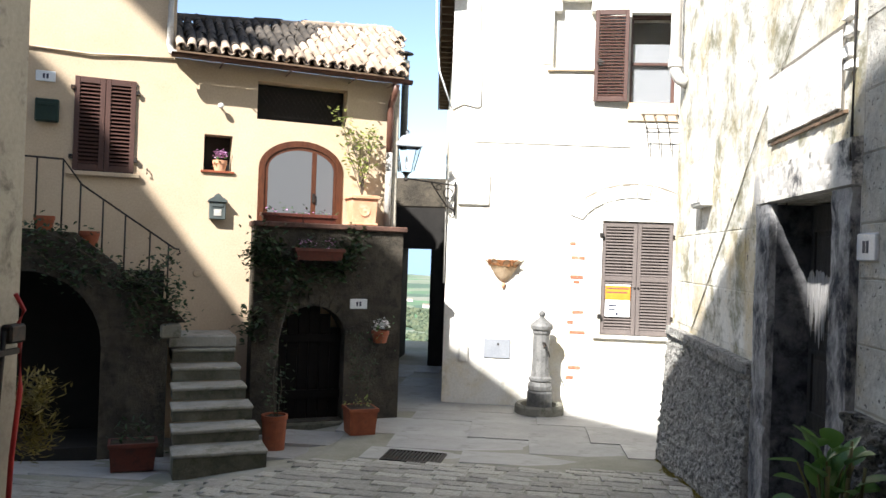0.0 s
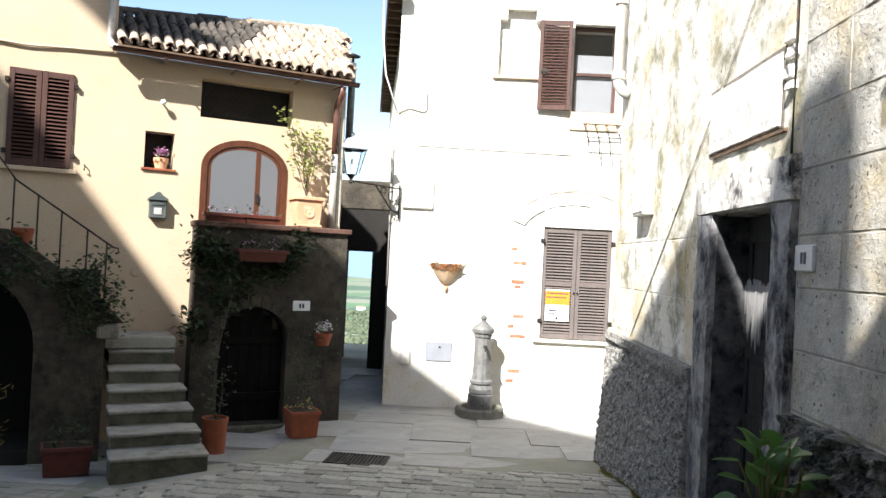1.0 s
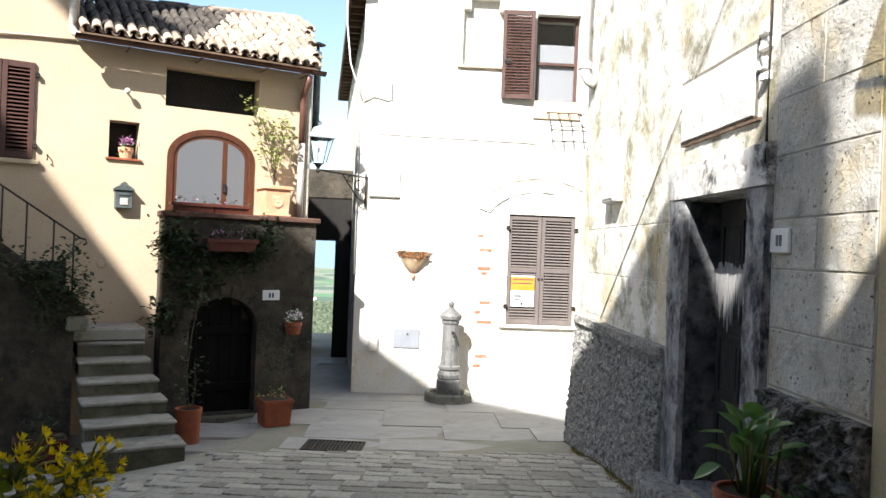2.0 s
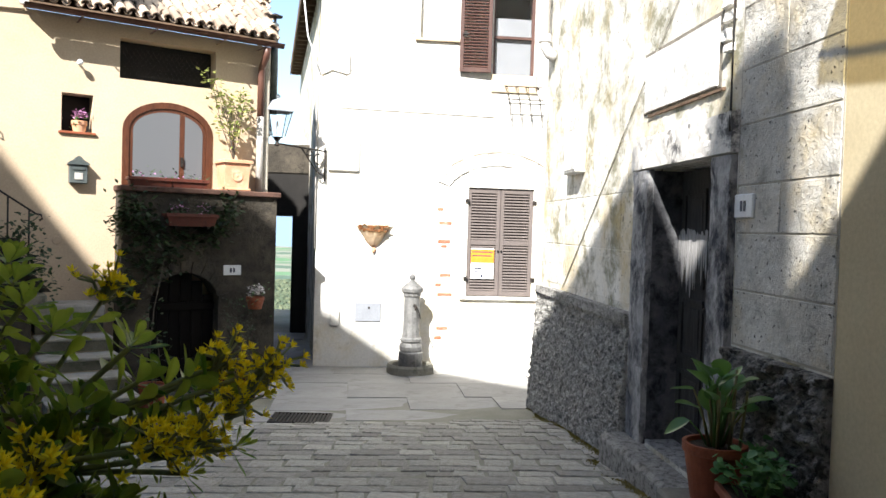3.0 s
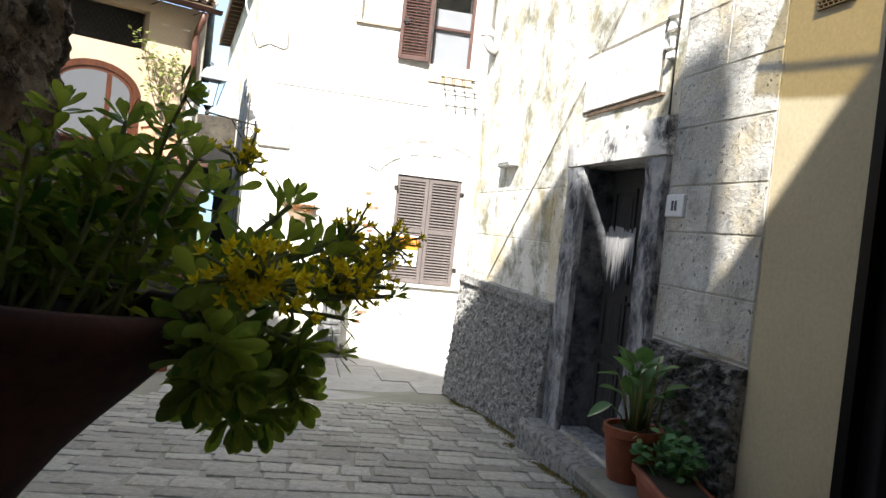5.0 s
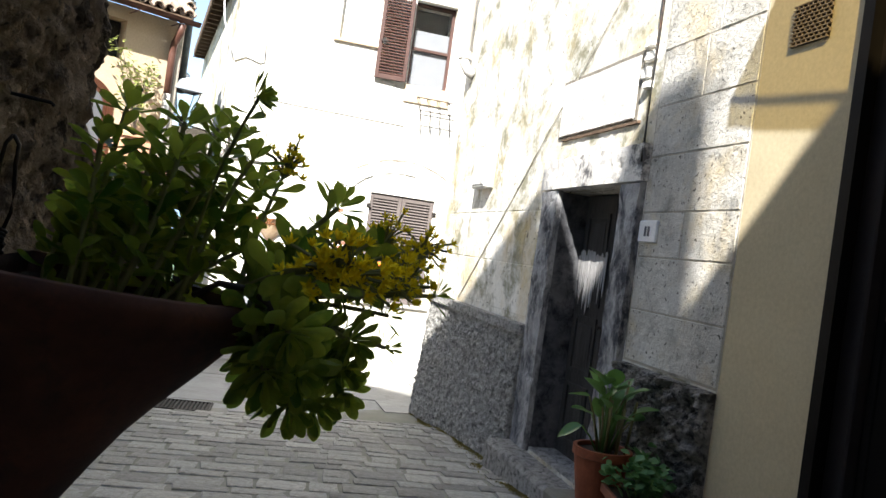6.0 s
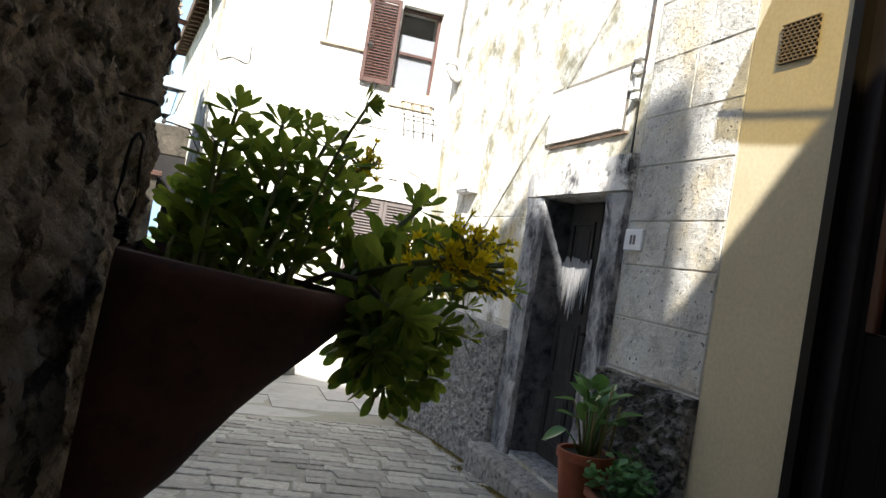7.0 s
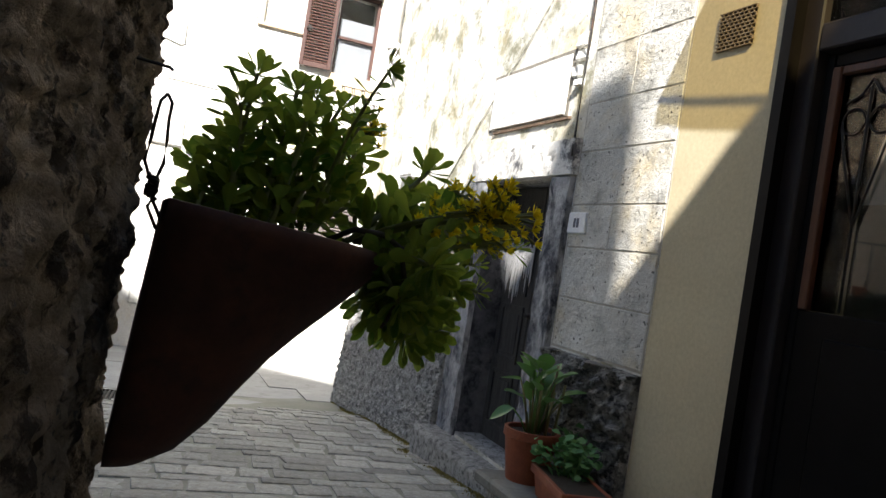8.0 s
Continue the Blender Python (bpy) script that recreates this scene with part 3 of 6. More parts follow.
def build_flank():
    """Side flight up to the left, over a vault."""
    ob = thing("vaulted_stair", FM @ Matrix.Translation((0, -0.98, 0)), "dark stone side stair over a vaulted cellar opening", "stairs")
    part("wall", panel(-2.6, -0.488, -0.95, 1.14, 0.30, arches=[(-2.12, -0.67, -0.85, 0.32, 1.10)]), SHADESTONE, ob)
    part("pier", prism(bmesh.new(), [(-0.487, -0.95), (-0.02, -0.95), (-0.02, 0.58), (0.16, 0.58), (-0.05, 0.80), (-0.487, 1.14)], 0, 0.30), SHADESTONE, ob)
    part("parapet", prism(bmesh.new(), [(-2.6, 1.141), (-0.488, 1.141), (-0.95, 1.50), (-2.6, 1.58)], 0, 0.30), SHADESTONE, ob)
    for i in range(13):
        rim = bmesh.new()
        a0, a1 = math.pi * i / 13 + 0.012, math.pi * (i + 1) / 13 - 0.012
        prism(rim, [(-1.395 + (0.725 + r) * math.cos(a), 0.32 + (0.78 + r) * math.sin(a)) for a, r in ((a0, 0), (a1, 0), (a1, 0.10), (a0, 0.10))], -0.012, -0.001)
        part("arch_stone", rim, SHADESTONE, ob)
    # floor, back and sides of the vault in black to paint its shade
    part("vault_floor", boxes((-2.55, -0.62, 0.01, 0.89, -0.95, -0.70)), SHADEBLACK, ob)
    part("vault_back", boxes((-2.6, -0.04, 0.9, 0.97, -0.95, 1.1)), SHADEBLACK, ob)
    part("vault_side", boxes((-0.60, -0.56, 0.302, 0.9, -0.95, 0.9)), SHADEBLACK, ob)
    part("vault_side", boxes((-2.6, -2.5, 0.302, 0.9, -0.95, 1.1)), SHADEBLACK, ob)
    for i in range(8):
        part("step", boxes((-0.02 - 0.22 * (i + 1), -0.02 - 0.22 * i, 0.302, 0.975, 0.39 + 0.15 * i, 0.55 + 0.15 * i), bevel=0.01), STEP, ob)
    part("landing", boxes((-2.6, -1.78, 0.302, 0.975, 1.2, 1.62)), STEP, ob)
    return ob


flank = build_flank()


# far end of the alley
def build_alley():
    ob = thing("alley_arch", pose(0, 13.5, 0), "covered passage, its shade put into black, with a stone parapet at the end of the alley", "passage", kind="structure")
    # lintel and jambs in black: the passage's shade as colour
    part("lintel", boxes((-2.2, 0.3, 0, 1.6, 1.49, 2.26)), SHADEBLACK, ob)
    part("parapet", boxes((-2.2, 0.3, 0.05, 0.4, 2.262, 2.82), bevel=0.03), SHADESTONE, ob)
    part("jamb", boxes((-3.0, -1.40, 0, 1.6, -0.9, 1.489), (-0.74, 0.5, 0, 1.6, -0.9, 1.489)), SHADEBLACK, ob)


build_alley()


# right-hand house
def build_right_house():
    ob = thing("grey_house", RM, "old grey and yellow plastered house with a stone-framed door", "house")
    # local x runs towards the lane: x = -y of the world
    part("wall", panel(-7.38, -1.9, -0.9, 8.0, 0.55, holes=[(-4.08, -3.09, -0.14, 1.81)]), AGED, ob, "stained lime plaster")
    part("yellow_wall", panel(-1.898, 4.0, -0.9, 5.5, 0.55, holes=[(-1.24, 0.1, -0.4, 2.75)]), YELLOW, ob, "smooth yellow plaster")
    part("end_wall", boxes((-7.38, -7.03, 0.552, 6, -0.9, 8.0)), AGED, ob)
    part("roof", boxes((-7.7, -1.6, -0.45, 6, 8.0, 8.12), (-1.6, 4.3, -0.3, 6, 5.5, 5.6)), TILE, ob)
    part("inner_wall", boxes((-4.5, 0.5, 1.4, 1.5, -0.9, 3.2)), SHADEBLACK, ob)
    # an unseen steep awning over the glazed door, valance and front rod, added for shade
    tilt, slope = 0.11, 2.0
    aw = thing("awning", RM, "unseen yellow open-weave awning with a short valance, added to shade and tint the wall", "awning")
    edge = [(-0.94 + 0.21 * i) for i in range(11)]
    cloth = bmesh.new()
    rows = [[cloth.verts.new((x, -0.02 - 0.05 * k, 4.27 - tilt * (x + 0.9) - 0.05 * slope * k - 0.012 * math.sin(math.pi * k / 10) * (1 + math.sin(9 * x)))) for x in edge] for k in range(11)]
    for r0, r1 in zip(rows, rows[1:]):
        for i in range(len(edge) - 1):
            cloth.faces.new((r0[i], r0[i + 1], r1[i + 1], r1[i]))
    bmesh.ops.solidify(cloth, geom=cloth.faces[:], thickness=0.002)
    part("cloth", cloth, SHADECLOTH, aw, smooth=True)
    rod = [(x, -0.52, 3.27 - tilt * (x + 0.9)) for x in edge]
    part("front_rod", tube(bmesh.new(), rod, 0.010, 8), ZINC, aw, "grey metal rod")
    val = bmesh.new()
    top, low = [val.verts.new((x, -0.522, z + 0.004)) for x, y, z in rod], [val.verts.new((x, -0.522, z - 0.14)) for x, y, z in rod]
    for i in range(len(edge) - 1):
        val.faces.new((top[i], top[i + 1], low[i + 1], low[i]))
    bmesh.ops.solidify(val, geom=val.faces[:], thickness=0.002)
    part("valance", val, SHADECLOTH, aw, "short hanging valance")
    return ob


grey_house = build_right_house()


# ---- repeated makers ----
def louvre_leaf(parent, name, m, w, h, mat, mid=None, thick=0.035, pitch=0.042):
    """A shutter leaf, its lower left corner at the origin of m, front towards -y."""
    ob = new(name)
    ob.parent, ob.matrix_basis = parent, m
    st = 0.055
    rails = [(0, 0.07), (h - 0.07, h)] + ([(mid - 0.035, mid + 0.035)] if mid else [])
    part("frame", boxes((0, st, 0, thick, 0, h), (w - st, w, 0, thick, 0, h), *[(st, w - st, 0.001, thick - 0.001, a, b) for a, b in rails], bevel=0.004), mat, ob)
    slat = mesh_of(boxes((0, w - 2 * st, -0.021, 0.021, -0.004, 0.004)), mat)
    for (a, b) in zip(sorted(r[1] for r in rails)[:-1], sorted(r[0] for r in rails)[1:]):
        n = max(1, int((b - a) / pitch))
        for i in range(n):
            shared("slat", slat, ob, pose(st, thick / 2 + 0.002, a + (i + 0.5) * (b - a) / n, 40))
    return ob


def leaf_mesh(length, width, mat, cup=0.15, point=0.5, thick=0.0, nseg=4, full=0.8):
    """One leaf along +y from the origin, face up; point: how far out it is widest."""
    bm = bmesh.new()
    rows = []
    for i in range(nseg + 1):
        f = i / nseg
        wd = width * 0.5 * max(0.10 if i < nseg else 0.02, math.sin(math.pi * min(1, f ** (math.log(0.5) / math.log(point)))) ** full)
        z = cup * length * (f * f - 0.3 * f)
        rows.append([bm.verts.new((sx * wd, f * length, z + abs(sx) * wd * 0.35)) for sx in (-1, 0, 1)])
    for a, b in zip(rows, rows[1:]):
        for k in (0, 1):
            bm.faces.new((a[k], a[k + 1], b[k + 1], b[k]))
    if thick:
        g = bmesh.ops.solidify(bm, geom=bm.faces[:], thickness=thick)
    return bm


def scatter(bm, source, mats):
    """Copies of a small mesh at many poses, joined."""
    verts = [v.co.copy() for v in source.verts]
    faces = [[v.index for v in f.verts] for f in source.faces]
    for m in mats:
        vs = [bm.verts.new(m @ c) for c in verts]
        for f in faces:
            bm.faces.new([vs[i] for i in f])
    return bm


def indexed(bm):
    bm.verts.index_update()
    bm.verts.ensure_lookup_table()
    return bm


def foliage(name, parent, centres, count, leaf, mat, spread, seed, size=(0.7, 1.3), droop=0.0, smooth=True):
    rnd = random.Random(seed)
    bm = bmesh.new()
    src = indexed(leaf.copy())
    mats = []
    for c in centres:
        for _ in range(count):
            p = Vector(c) + Vector((rnd.gauss(0, spread), rnd.gauss(0, spread), rnd.gauss(0, spread) - abs(rnd.gauss(0, droop))))
            mats.append(Matrix.LocRotScale(p, Euler((rnd.uniform(-0.6, 0.9), rnd.uniform(-0.7, 0.7), rnd.uniform(0, 6.28))), Vector((1, 1, 1)) * rnd.uniform(*size)))
    scatter(bm, src, mats)
    return part(name, bm, mat, parent, smooth=smooth)


def pot(parent, r, h, mat, name="pot", rim=0.02, m=None, lean=0.72):
    prof = [(0.0, 0), (r * lean, 0), (r * 0.93, h - 0.05), (r * 0.93, h - 0.05), (r, h - 0.045), (r, h), (r - rim, h), (r - rim - 0.005, h - 0.03), (0, h - 0.03)]
    ob = part(name, lathe(bmesh.new(), prof, 28), mat, parent, smooth=False)
    part("soil", lathe(bmesh.new(), [(0, h - 0.02), (r - rim - 0.003, h - 0.022)], 20), SOIL, parent)
    return ob


def trough(parent, w, d, h, mat):
    bm = bmesh.new()
    tmp = boxes((-w / 2, w / 2, -d / 2, d / 2, 0, h))
    for v in tmp.verts:
        if v.co.z < h / 2:
            v.co.x *= 0.9
            v.co.y *= 0.8
    join(bm, tmp)
    part("trough", bm, mat, parent)
    part("rim", boxes((-w / 2 - 0.012, w / 2 + 0.012, -d / 2 - 0.012, -d / 2 + 0.012, h - 0.035, h + 0.006), (-w / 2 - 0.012, w / 2 + 0.012, d / 2 - 0.012, d / 2 + 0.012, h - 0.035, h + 0.006),
         (-w / 2 - 0.012, -w / 2 + 0.012, -d / 2 + 0.013, d / 2 - 0.013, h - 0.035, h + 0.006), (w / 2 - 0.012, w / 2 + 0.012, -d / 2 + 0.013, d / 2 - 0.013, h - 0.035, h + 0.006), bevel=0.003), mat, parent)
    part("soil", boxes((-w / 2 + 0.012, w / 2 - 0.012, -d / 2 + 0.012, d / 2 - 0.012, h - 0.03, h + 0.001)), SOIL, parent)


def rough_sheet(x0, x1, z0, z1, depth, step=0.03, amp=0.012, freq=9.0, seed=0.0, batter=0.0, chips=0.0):
    """An uneven stone or cast face in x and z, proud of y = 0 by depth, closed at its edges."""
    bm = bmesh.new()
    def cuts(a, b):
        n = max(2, int((b - a) / step))
        rim = min(0.006, (b - a) * 0.1)
        return [a, a + rim] + [a + (b - a) * i / n for i in range(1, n)] + [b - rim, b]

    xs, zs = cuts(x0, x1), cuts(z0, z1)
    rows = []
    for k, z in enumerate(zs):
        row = []
        for i, x in enumerate(xs):
            edge = i in (0, len(xs) - 1) or k in (0, len(zs) - 1)
            h = depth + batter * (z1 - z) / (z1 - z0) + amp * noise.fractal((x * freq, z * freq, seed), 1.0, 2.0, 4)
            if chips:
                h -= chips * max(0, noise.noise((x * freq * 1.6, z * freq * 1.6, seed + 7)) - 0.25)
            row.append(bm.verts.new((x, 0.003 if edge else -max(0.001, h), z)))
        rows.append(row)
    for a, b in zip(rows, rows[1:]):
        for i in range(len(xs) - 1):
            bm.faces.new((a[i], a[i + 1], b[i + 1], b[i]))
    return bm


# ---- the grey house's front: x = -y of the world ----
part("plinth", rough_sheet(-7.42, -4.40, -0.9, 0.69, 0.04, 0.022, 0.028, 18, 1.0, 0.10, 0.02), PLINTH, grey_house, "coarse grey roughcast plinth")
part("plinth_ledge", rough_sheet(-7.40, -4.40, 0.66, 0.75, 0.075, 0.03, 0.02, 9, 2.0), PLINTH, grey_house)
part("eroded_base", rough_sheet(-2.84, -1.90, -0.9, 0.74, 0.05, 0.014, 0.065, 12, 5.0, 0.04, 0.06), ROTSTONE, grey_house, "eroded dark conglomerate base")


def door_frame():
    rnd = random.Random(3)
    for x0, x1, z0, z1, d in ((-4.38, -4.08, -0.16, 1.81, 0.045), (-3.09, -2.85, -0.16, 1.81, 0.045), (-4.42, -2.84, 1.812, 2.05, 0.05)):
        part("door_stone", rough_sheet(x0, x1, z0, z1, d, 0.03, 0.008, 9, rnd.random() * 9, 0, 0.03), LINTEL if z0 > 1 else FRAME, grey_house, "blackened stone door surround")
    # both reveals get the darker copy, doorway shade in its colour
    part("reveal", boxes((-4.10, -4.078, 0.0, 0.24, -0.14, 1.80)), SOOTSHADE, grey_house)
    part("reveal", boxes((-3.092, -3.07, 0.0, 0.24, -0.14, 1.80)), SOOTSHADE, grey_house)
    part("brick_ledge", rough_sheet(-4.22, -3.03, 2.19, 2.212, 0.016, 0.02, 0.008, 14, 3.0), RAFTER, grey_house, "thin worn brown ledge over the door")
    part("panel_joint", rough_sheet(-4.33, -3.08, 2.214, 2.67, 0.004, 0.04, 0.003, 5, 8.0), MORTAR, grey_house, "dirty edge of the stone panel")
    for k, (cx, cz, w, h) in enumerate(((-3.02, 2.50, 0.10, 0.07), (-2.98, 2.60, 0.13, 0.06), (-3.0, 2.70, 0.11, 0.09), (-2.97, 2.42, 0.08, 0.05))):
        part("broken_stone", rough_sheet(cx - w / 2, cx + w / 2, cz - h / 2, cz + h / 2, 0.03, 0.015, 0.018, 16, 20.0 + k), PALE, grey_house, "broken pale stone in the wall")
    part("relief_stone", rough_sheet(-4.29, -3.12, 2.228, 2.64, 0.018, 0.03, 0.008, 4, 4.0), PALE, grey_house, "pale stone panel over the door")
    part("sill", boxes((-4.40, -2.62, -0.24, -0.002, -0.62, -0.15), bevel=0.03), PLINTH, grey_house, "worn stone door sill")
    part("threshold", boxes((-4.077, -3.093, -0.002, 0.25, -0.139, -0.122)), PLINTH, grey_house)
    door = new("door")
    door.parent, door.matrix_basis = grey_house, pose(-4.08, 0.21, -0.14)
    door["label"] = "old dark panelled double door"
    part("leaf", boxes((0.005, 0.49, 0, 0.05, 0, 1.94), (0.50, 0.985, 0, 0.05, 0, 1.94), bevel=0.004), DOORWOOD, door)
    for x in (0.07, 0.565):
        for z0, z1 in ((0.12, 0.55), (0.63, 1.05), (1.13, 1.8)):
            part("moulding", boxes((x, x + 0.35, -0.014, 0.0, z0, z0 + 0.03), (x, x + 0.35, -0.014, 0, z1 - 0.03, z1), (x, x + 0.03, -0.013, 0, z0 + 0.031, z1 - 0.031), (x + 0.32, x + 0.35, -0.013, 0, z0 + 0.031, z1 - 0.031)), DOORWOOD, door)
            part("panel", boxes((x + 0.06, x + 0.29, -0.008, 0.001, z0 + 0.06, z1 - 0.06), bevel=0.006), DOORWOOD, door)
    # ragged pale slivers painted where sunlight falls on the left leaf
    x, sliver_rnd = 0.004, random.Random(40)
    while x < 0.44:
        w = sliver_rnd.uniform(0.012, 0.05)
        z0, z1 = 1.17 + 0.12 * abs(x - 0.2) / 0.2 + sliver_rnd.uniform(-0.09, 0.07), 1.52 + sliver_rnd.uniform(-0.03, 0.02)
        sliver = bmesh.new()
        prism(sliver, [(x + 0.3 * w, z0 + 0.03), (x + 0.6 * w, z0 - 0.04), (x + 0.9 * w, z0 + 0.02), (x + w, z1 - 0.015), (x + 0.5 * w, z1), (x, z1 - 0.01)], -0.0165, -0.0145)
        part("bleached_flake", sliver, SUNPATCH, door, "pale sliver painted for the sun patch on the door")
        x += w * 0.97
    part("handle", lathe(bmesh.new(), [(0.0, 0), (0.02, 0.004), (0.02, 0.02), (0.008, 0.03), (0.022, 0.05), (0.0, 0.06)], 12, pose(0.53, -0.001, 1.0, 90)), IRON, door, "small iron knob")


door_frame()


def ashlar():
    """Large squared blocks beside the door, proud of the wall, with open joints."""
    rnd = random.Random(12)
    part("joint_mortar", boxes((-2.838, -1.8985, -0.002, -0.0005, 0.75, 3.34)), GREYWALL, grey_house, "grey mortar in the joints")
    z = 0.76
    for h in (0.30, 0.31, 0.26, 0.33, 0.30, 0.34, 0.36, 0.36):
        x = -2.83
        for w in ((rnd.uniform(0.35, 0.6), 2.0) if rnd.random() < 0.45 else (2.0,)):
            x1 = min(-1.905, x + w)
            part("ashlar_block", rough_sheet(x, x1 - 0.003, z, z + h - 0.003, 0.006, 0.03, 0.004, 9, rnd.random() * 50), ASHLAR, grey_house)
            x = x1
        z += h
    z = 0.80
    for h in (0.42, 0.45, 0.40):
        x = -7.2
        while x < -4.5:
            x1 = min(-4.42, x + rnd.uniform(0.7, 1.1))
            part("ashlar_block", rough_sheet(x, x1 - 0.006, z, z + h - 0.004, 0.004, 0.05, 0.002, 6, rnd.random() * 50), AGED, grey_house)
            x = x1
        z += h


ashlar()


def number_plate(name, m, w, h, label, thick=0.025):
    ob = thing(name, m, label, "number plate")
    bm = boxes((0, w, -thick, 0, 0, h), bevel=0.006)
    part("plate", bm, ENAMEL, ob)
    part("mark", boxes((w * 0.36, w * 0.47, -thick - 0.003, -thick, h * 0.28, h * 0.72), (w * 0.54, w * 0.65, -thick - 0.003, -thick, h * 0.28, h * 0.72)), INK, ob, "dark bars in place of digits")
    return ob


number_plate("number_plate", RM @ Matrix.Translation((-2.83, -0.002, 1.45)), 0.20, 0.13, "white enamel house number plate beside the old door", 0.022)
number_plate("number_plate", FM @ Matrix.Translation((2.13, -0.35, 0.69)), 0.22, 0.125, "white enamel house number plate on the dark stone base", 0.015)
number_plate("number_plate", FM @ Matrix.Translation((-1.46, -0.002, 3.18)), 0.20, 0.12, "white enamel house number plate on cream plaster", 0.015)


def cable(name, pts, r, mat, label, m=None):
    ob = link(name, tube(bmesh.new(), [(m or Matrix()) @ Vector(p) for p in pts], r, 6), mat, smooth=True)
    return tagged(ob, label, "cable")


cable("wall_cable", [(-2.86, -0.05, 1.93), (-2.87, -0.045, 2.05), (-2.875, -0.04, 2.6), (-2.86, -0.04, 4.2)], 0.008, IRON, "black cable down the grey house's wall", RM)
cable("wall_cable", [(-6.42, -0.012, 0.78), (-5.2, -0.012, 1.75), (-4.45, -0.012, 2.36), (-3.75, -0.012, 2.9), (-3.0, -0.012, 3.6)], 0.006, AGED, "thin grey cable across the stained plaster", RM)

pipe = thing("downpipe", RM @ Matrix.Translation((-7.16, -0.10, 3.3)), "grey drain pipe ending in an elbow on the house corner", "pipe")
part("tube", tube(bmesh.new(), [(0, 0, 4.6), (0, 0, 0.15), (0.01, 0.0, 0.06), (0.06, 0.04, -0.03), (0.10, 0.11, -0.08)], 0.058, 14), ZINC, pipe, smooth=True)
part("collar", lathe(bmesh.new(), [(0.058, 0.10), (0.074, 0.11), (0.074, 0.19), (0.058, 0.2)], 16), ZINC, pipe)
part("collar", lathe(bmesh.new(), [(0.058, 0.9), (0.072, 0.91), (0.072, 0.96), (0.058, 0.97)], 16), ZINC, pipe)

wall_box = thing("meter_box", RM @ Matrix.Translation((-6.2, 0, 1.9)), "small plastered meter box on the grey house", "box")
part("box", boxes((0, 0.42, -0.10, -0.002, 0, 0.40), bevel=0.012), PALE, wall_box)
part("lid", boxes((0.03, 0.39, -0.108, -0.101, 0.03, 0.37), bevel=0.003), PALE, wall_box)

vent = thing("wall_vent", RM @ Matrix.Translation((-1.70, 0, 2.37)), "dark honeycomb clay vent in yellow plaster", "vent")
part("backing", boxes((0, 0.24, -0.004, -0.002, 0, 0.19)), SHADEBLACK, vent)
bar = mesh_of(boxes((0, 0.24, -0.016, -0.005, -0.0025, 0.0025)), CLAY)
for i in range(11):
    shared("bar", bar, vent, pose(0, 0, 0.004 + 0.0182 * i))
web = mesh_of(boxes((-0.003, 0.003, -0.015, -0.005, 0.001, 0.0175)), CLAY)
for k in range(10):
    for i in range(8):
        shared("web", web, vent, pose(0.012 + 0.031 * i + (0.0155 if k % 2 else 0), 0, 0.004 + 0.0182 * k))


def glass_door():
    ob = thing("glass_door", RM @ Matrix.Translation((-1.24, 0.06, -0.4)), "dark brown glazed door with wrought-iron scrolls", "door")
    H = 3.15
    part("frame", boxes((0, 0.11, 0, 0.10, 0, H), (1.22, 1.34, 0, 0.10, 0, H), (0.111, 1.219, 0.0, 0.10, 2.69, 2.81), (0.111, 1.219, 0, 0.10, H - 0.1, H), bevel=0.008), DOORPAINT, ob)
    part("architrave", boxes((-0.018, 0.04, -0.085, -0.061, 0.0, H + 0.05), (0.001, 0.015, -0.0605, -0.001, 0.0, H)), BLACKWOOD, ob)
    leaf = new("leaf")
    leaf.parent, leaf.matrix_basis = ob, pose(0.115, 0.05, 0)
    part("stile", boxes((0, 0.05, 0, 0.05, 0, 2.68), (1.02, 1.10, 0, 0.05, 0, 2.68), (0.051, 1.019, 0, 0.05, 0, 1.60), (0.051, 1.019, 0, 0.05, 2.62, 2.68), bevel=0.006), BLACKWOOD, leaf)
    part("bead", boxes((0.052, 0.10, -0.014, 0.02, 1.601, 2.619), (0.96, 1.019, -0.014, 0.02, 1.601, 2.619), (0.101, 0.959, -0.012, 0.02, 2.58, 2.619), bevel=0.006), WOOD, leaf, "bare chestnut glazing bead")
    part("pane", boxes((0.055, 1.015, 0.022, 0.028, 1.602, 2.618)), PANE, leaf)
    part("panel", boxes((0.2, 0.9, -0.012, 0.0, 0.2, 0.75), (0.2, 0.9, -0.012, 0.0, 0.85, 1.50), bevel=0.008), BLACKWOOD, leaf)
    for cx in (0.24, 0.54, 0.84):
        bm = bmesh.new()
        tube(bm, [(cx, 0.012, 1.61), (cx, 0.012, 2.52)], 0.006, 6)
        for sgn in (-1, 1):
            tube(bm, [(cx, 0.012, 1.95), (cx + sgn * 0.07, 0.012, 2.18), (cx + sgn * 0.12, 0.012, 2.36)], 0.005, 6)
            tube(bm, [(cx + sgn * (0.065 + 0.055 * math.cos(a)), 0.012, 2.38 + 0.055 * math.sin(a)) for a in [k * 0.5 for k in range(14)]], 0.0045, 6)
            tube(bm, [(cx, 0.012, 2.55), (cx + sgn * 0.04, 0.012, 2.49), (cx + sgn * 0.11, 0.012, 2.46)], 0.005, 6)
        part("scrollwork", bm, IRON, leaf, "wrought-iron scrolls", smooth=True)
    part("half_curtain", boxes((0.055, 1.015, 0.06, 0.064, 2.05, 2.615)), CURTAIN, leaf, "pale curtain behind the pane")
    part("transom_pane", boxes((0.112, 1.218, 0.04, 0.046, 2.812, H - 0.102)), PANE, ob)
    part("curtain", boxes((0.112, 1.218, 0.05, 0.055, 2.812, H - 0.102)), PALECLOTH, ob)


glass_door()


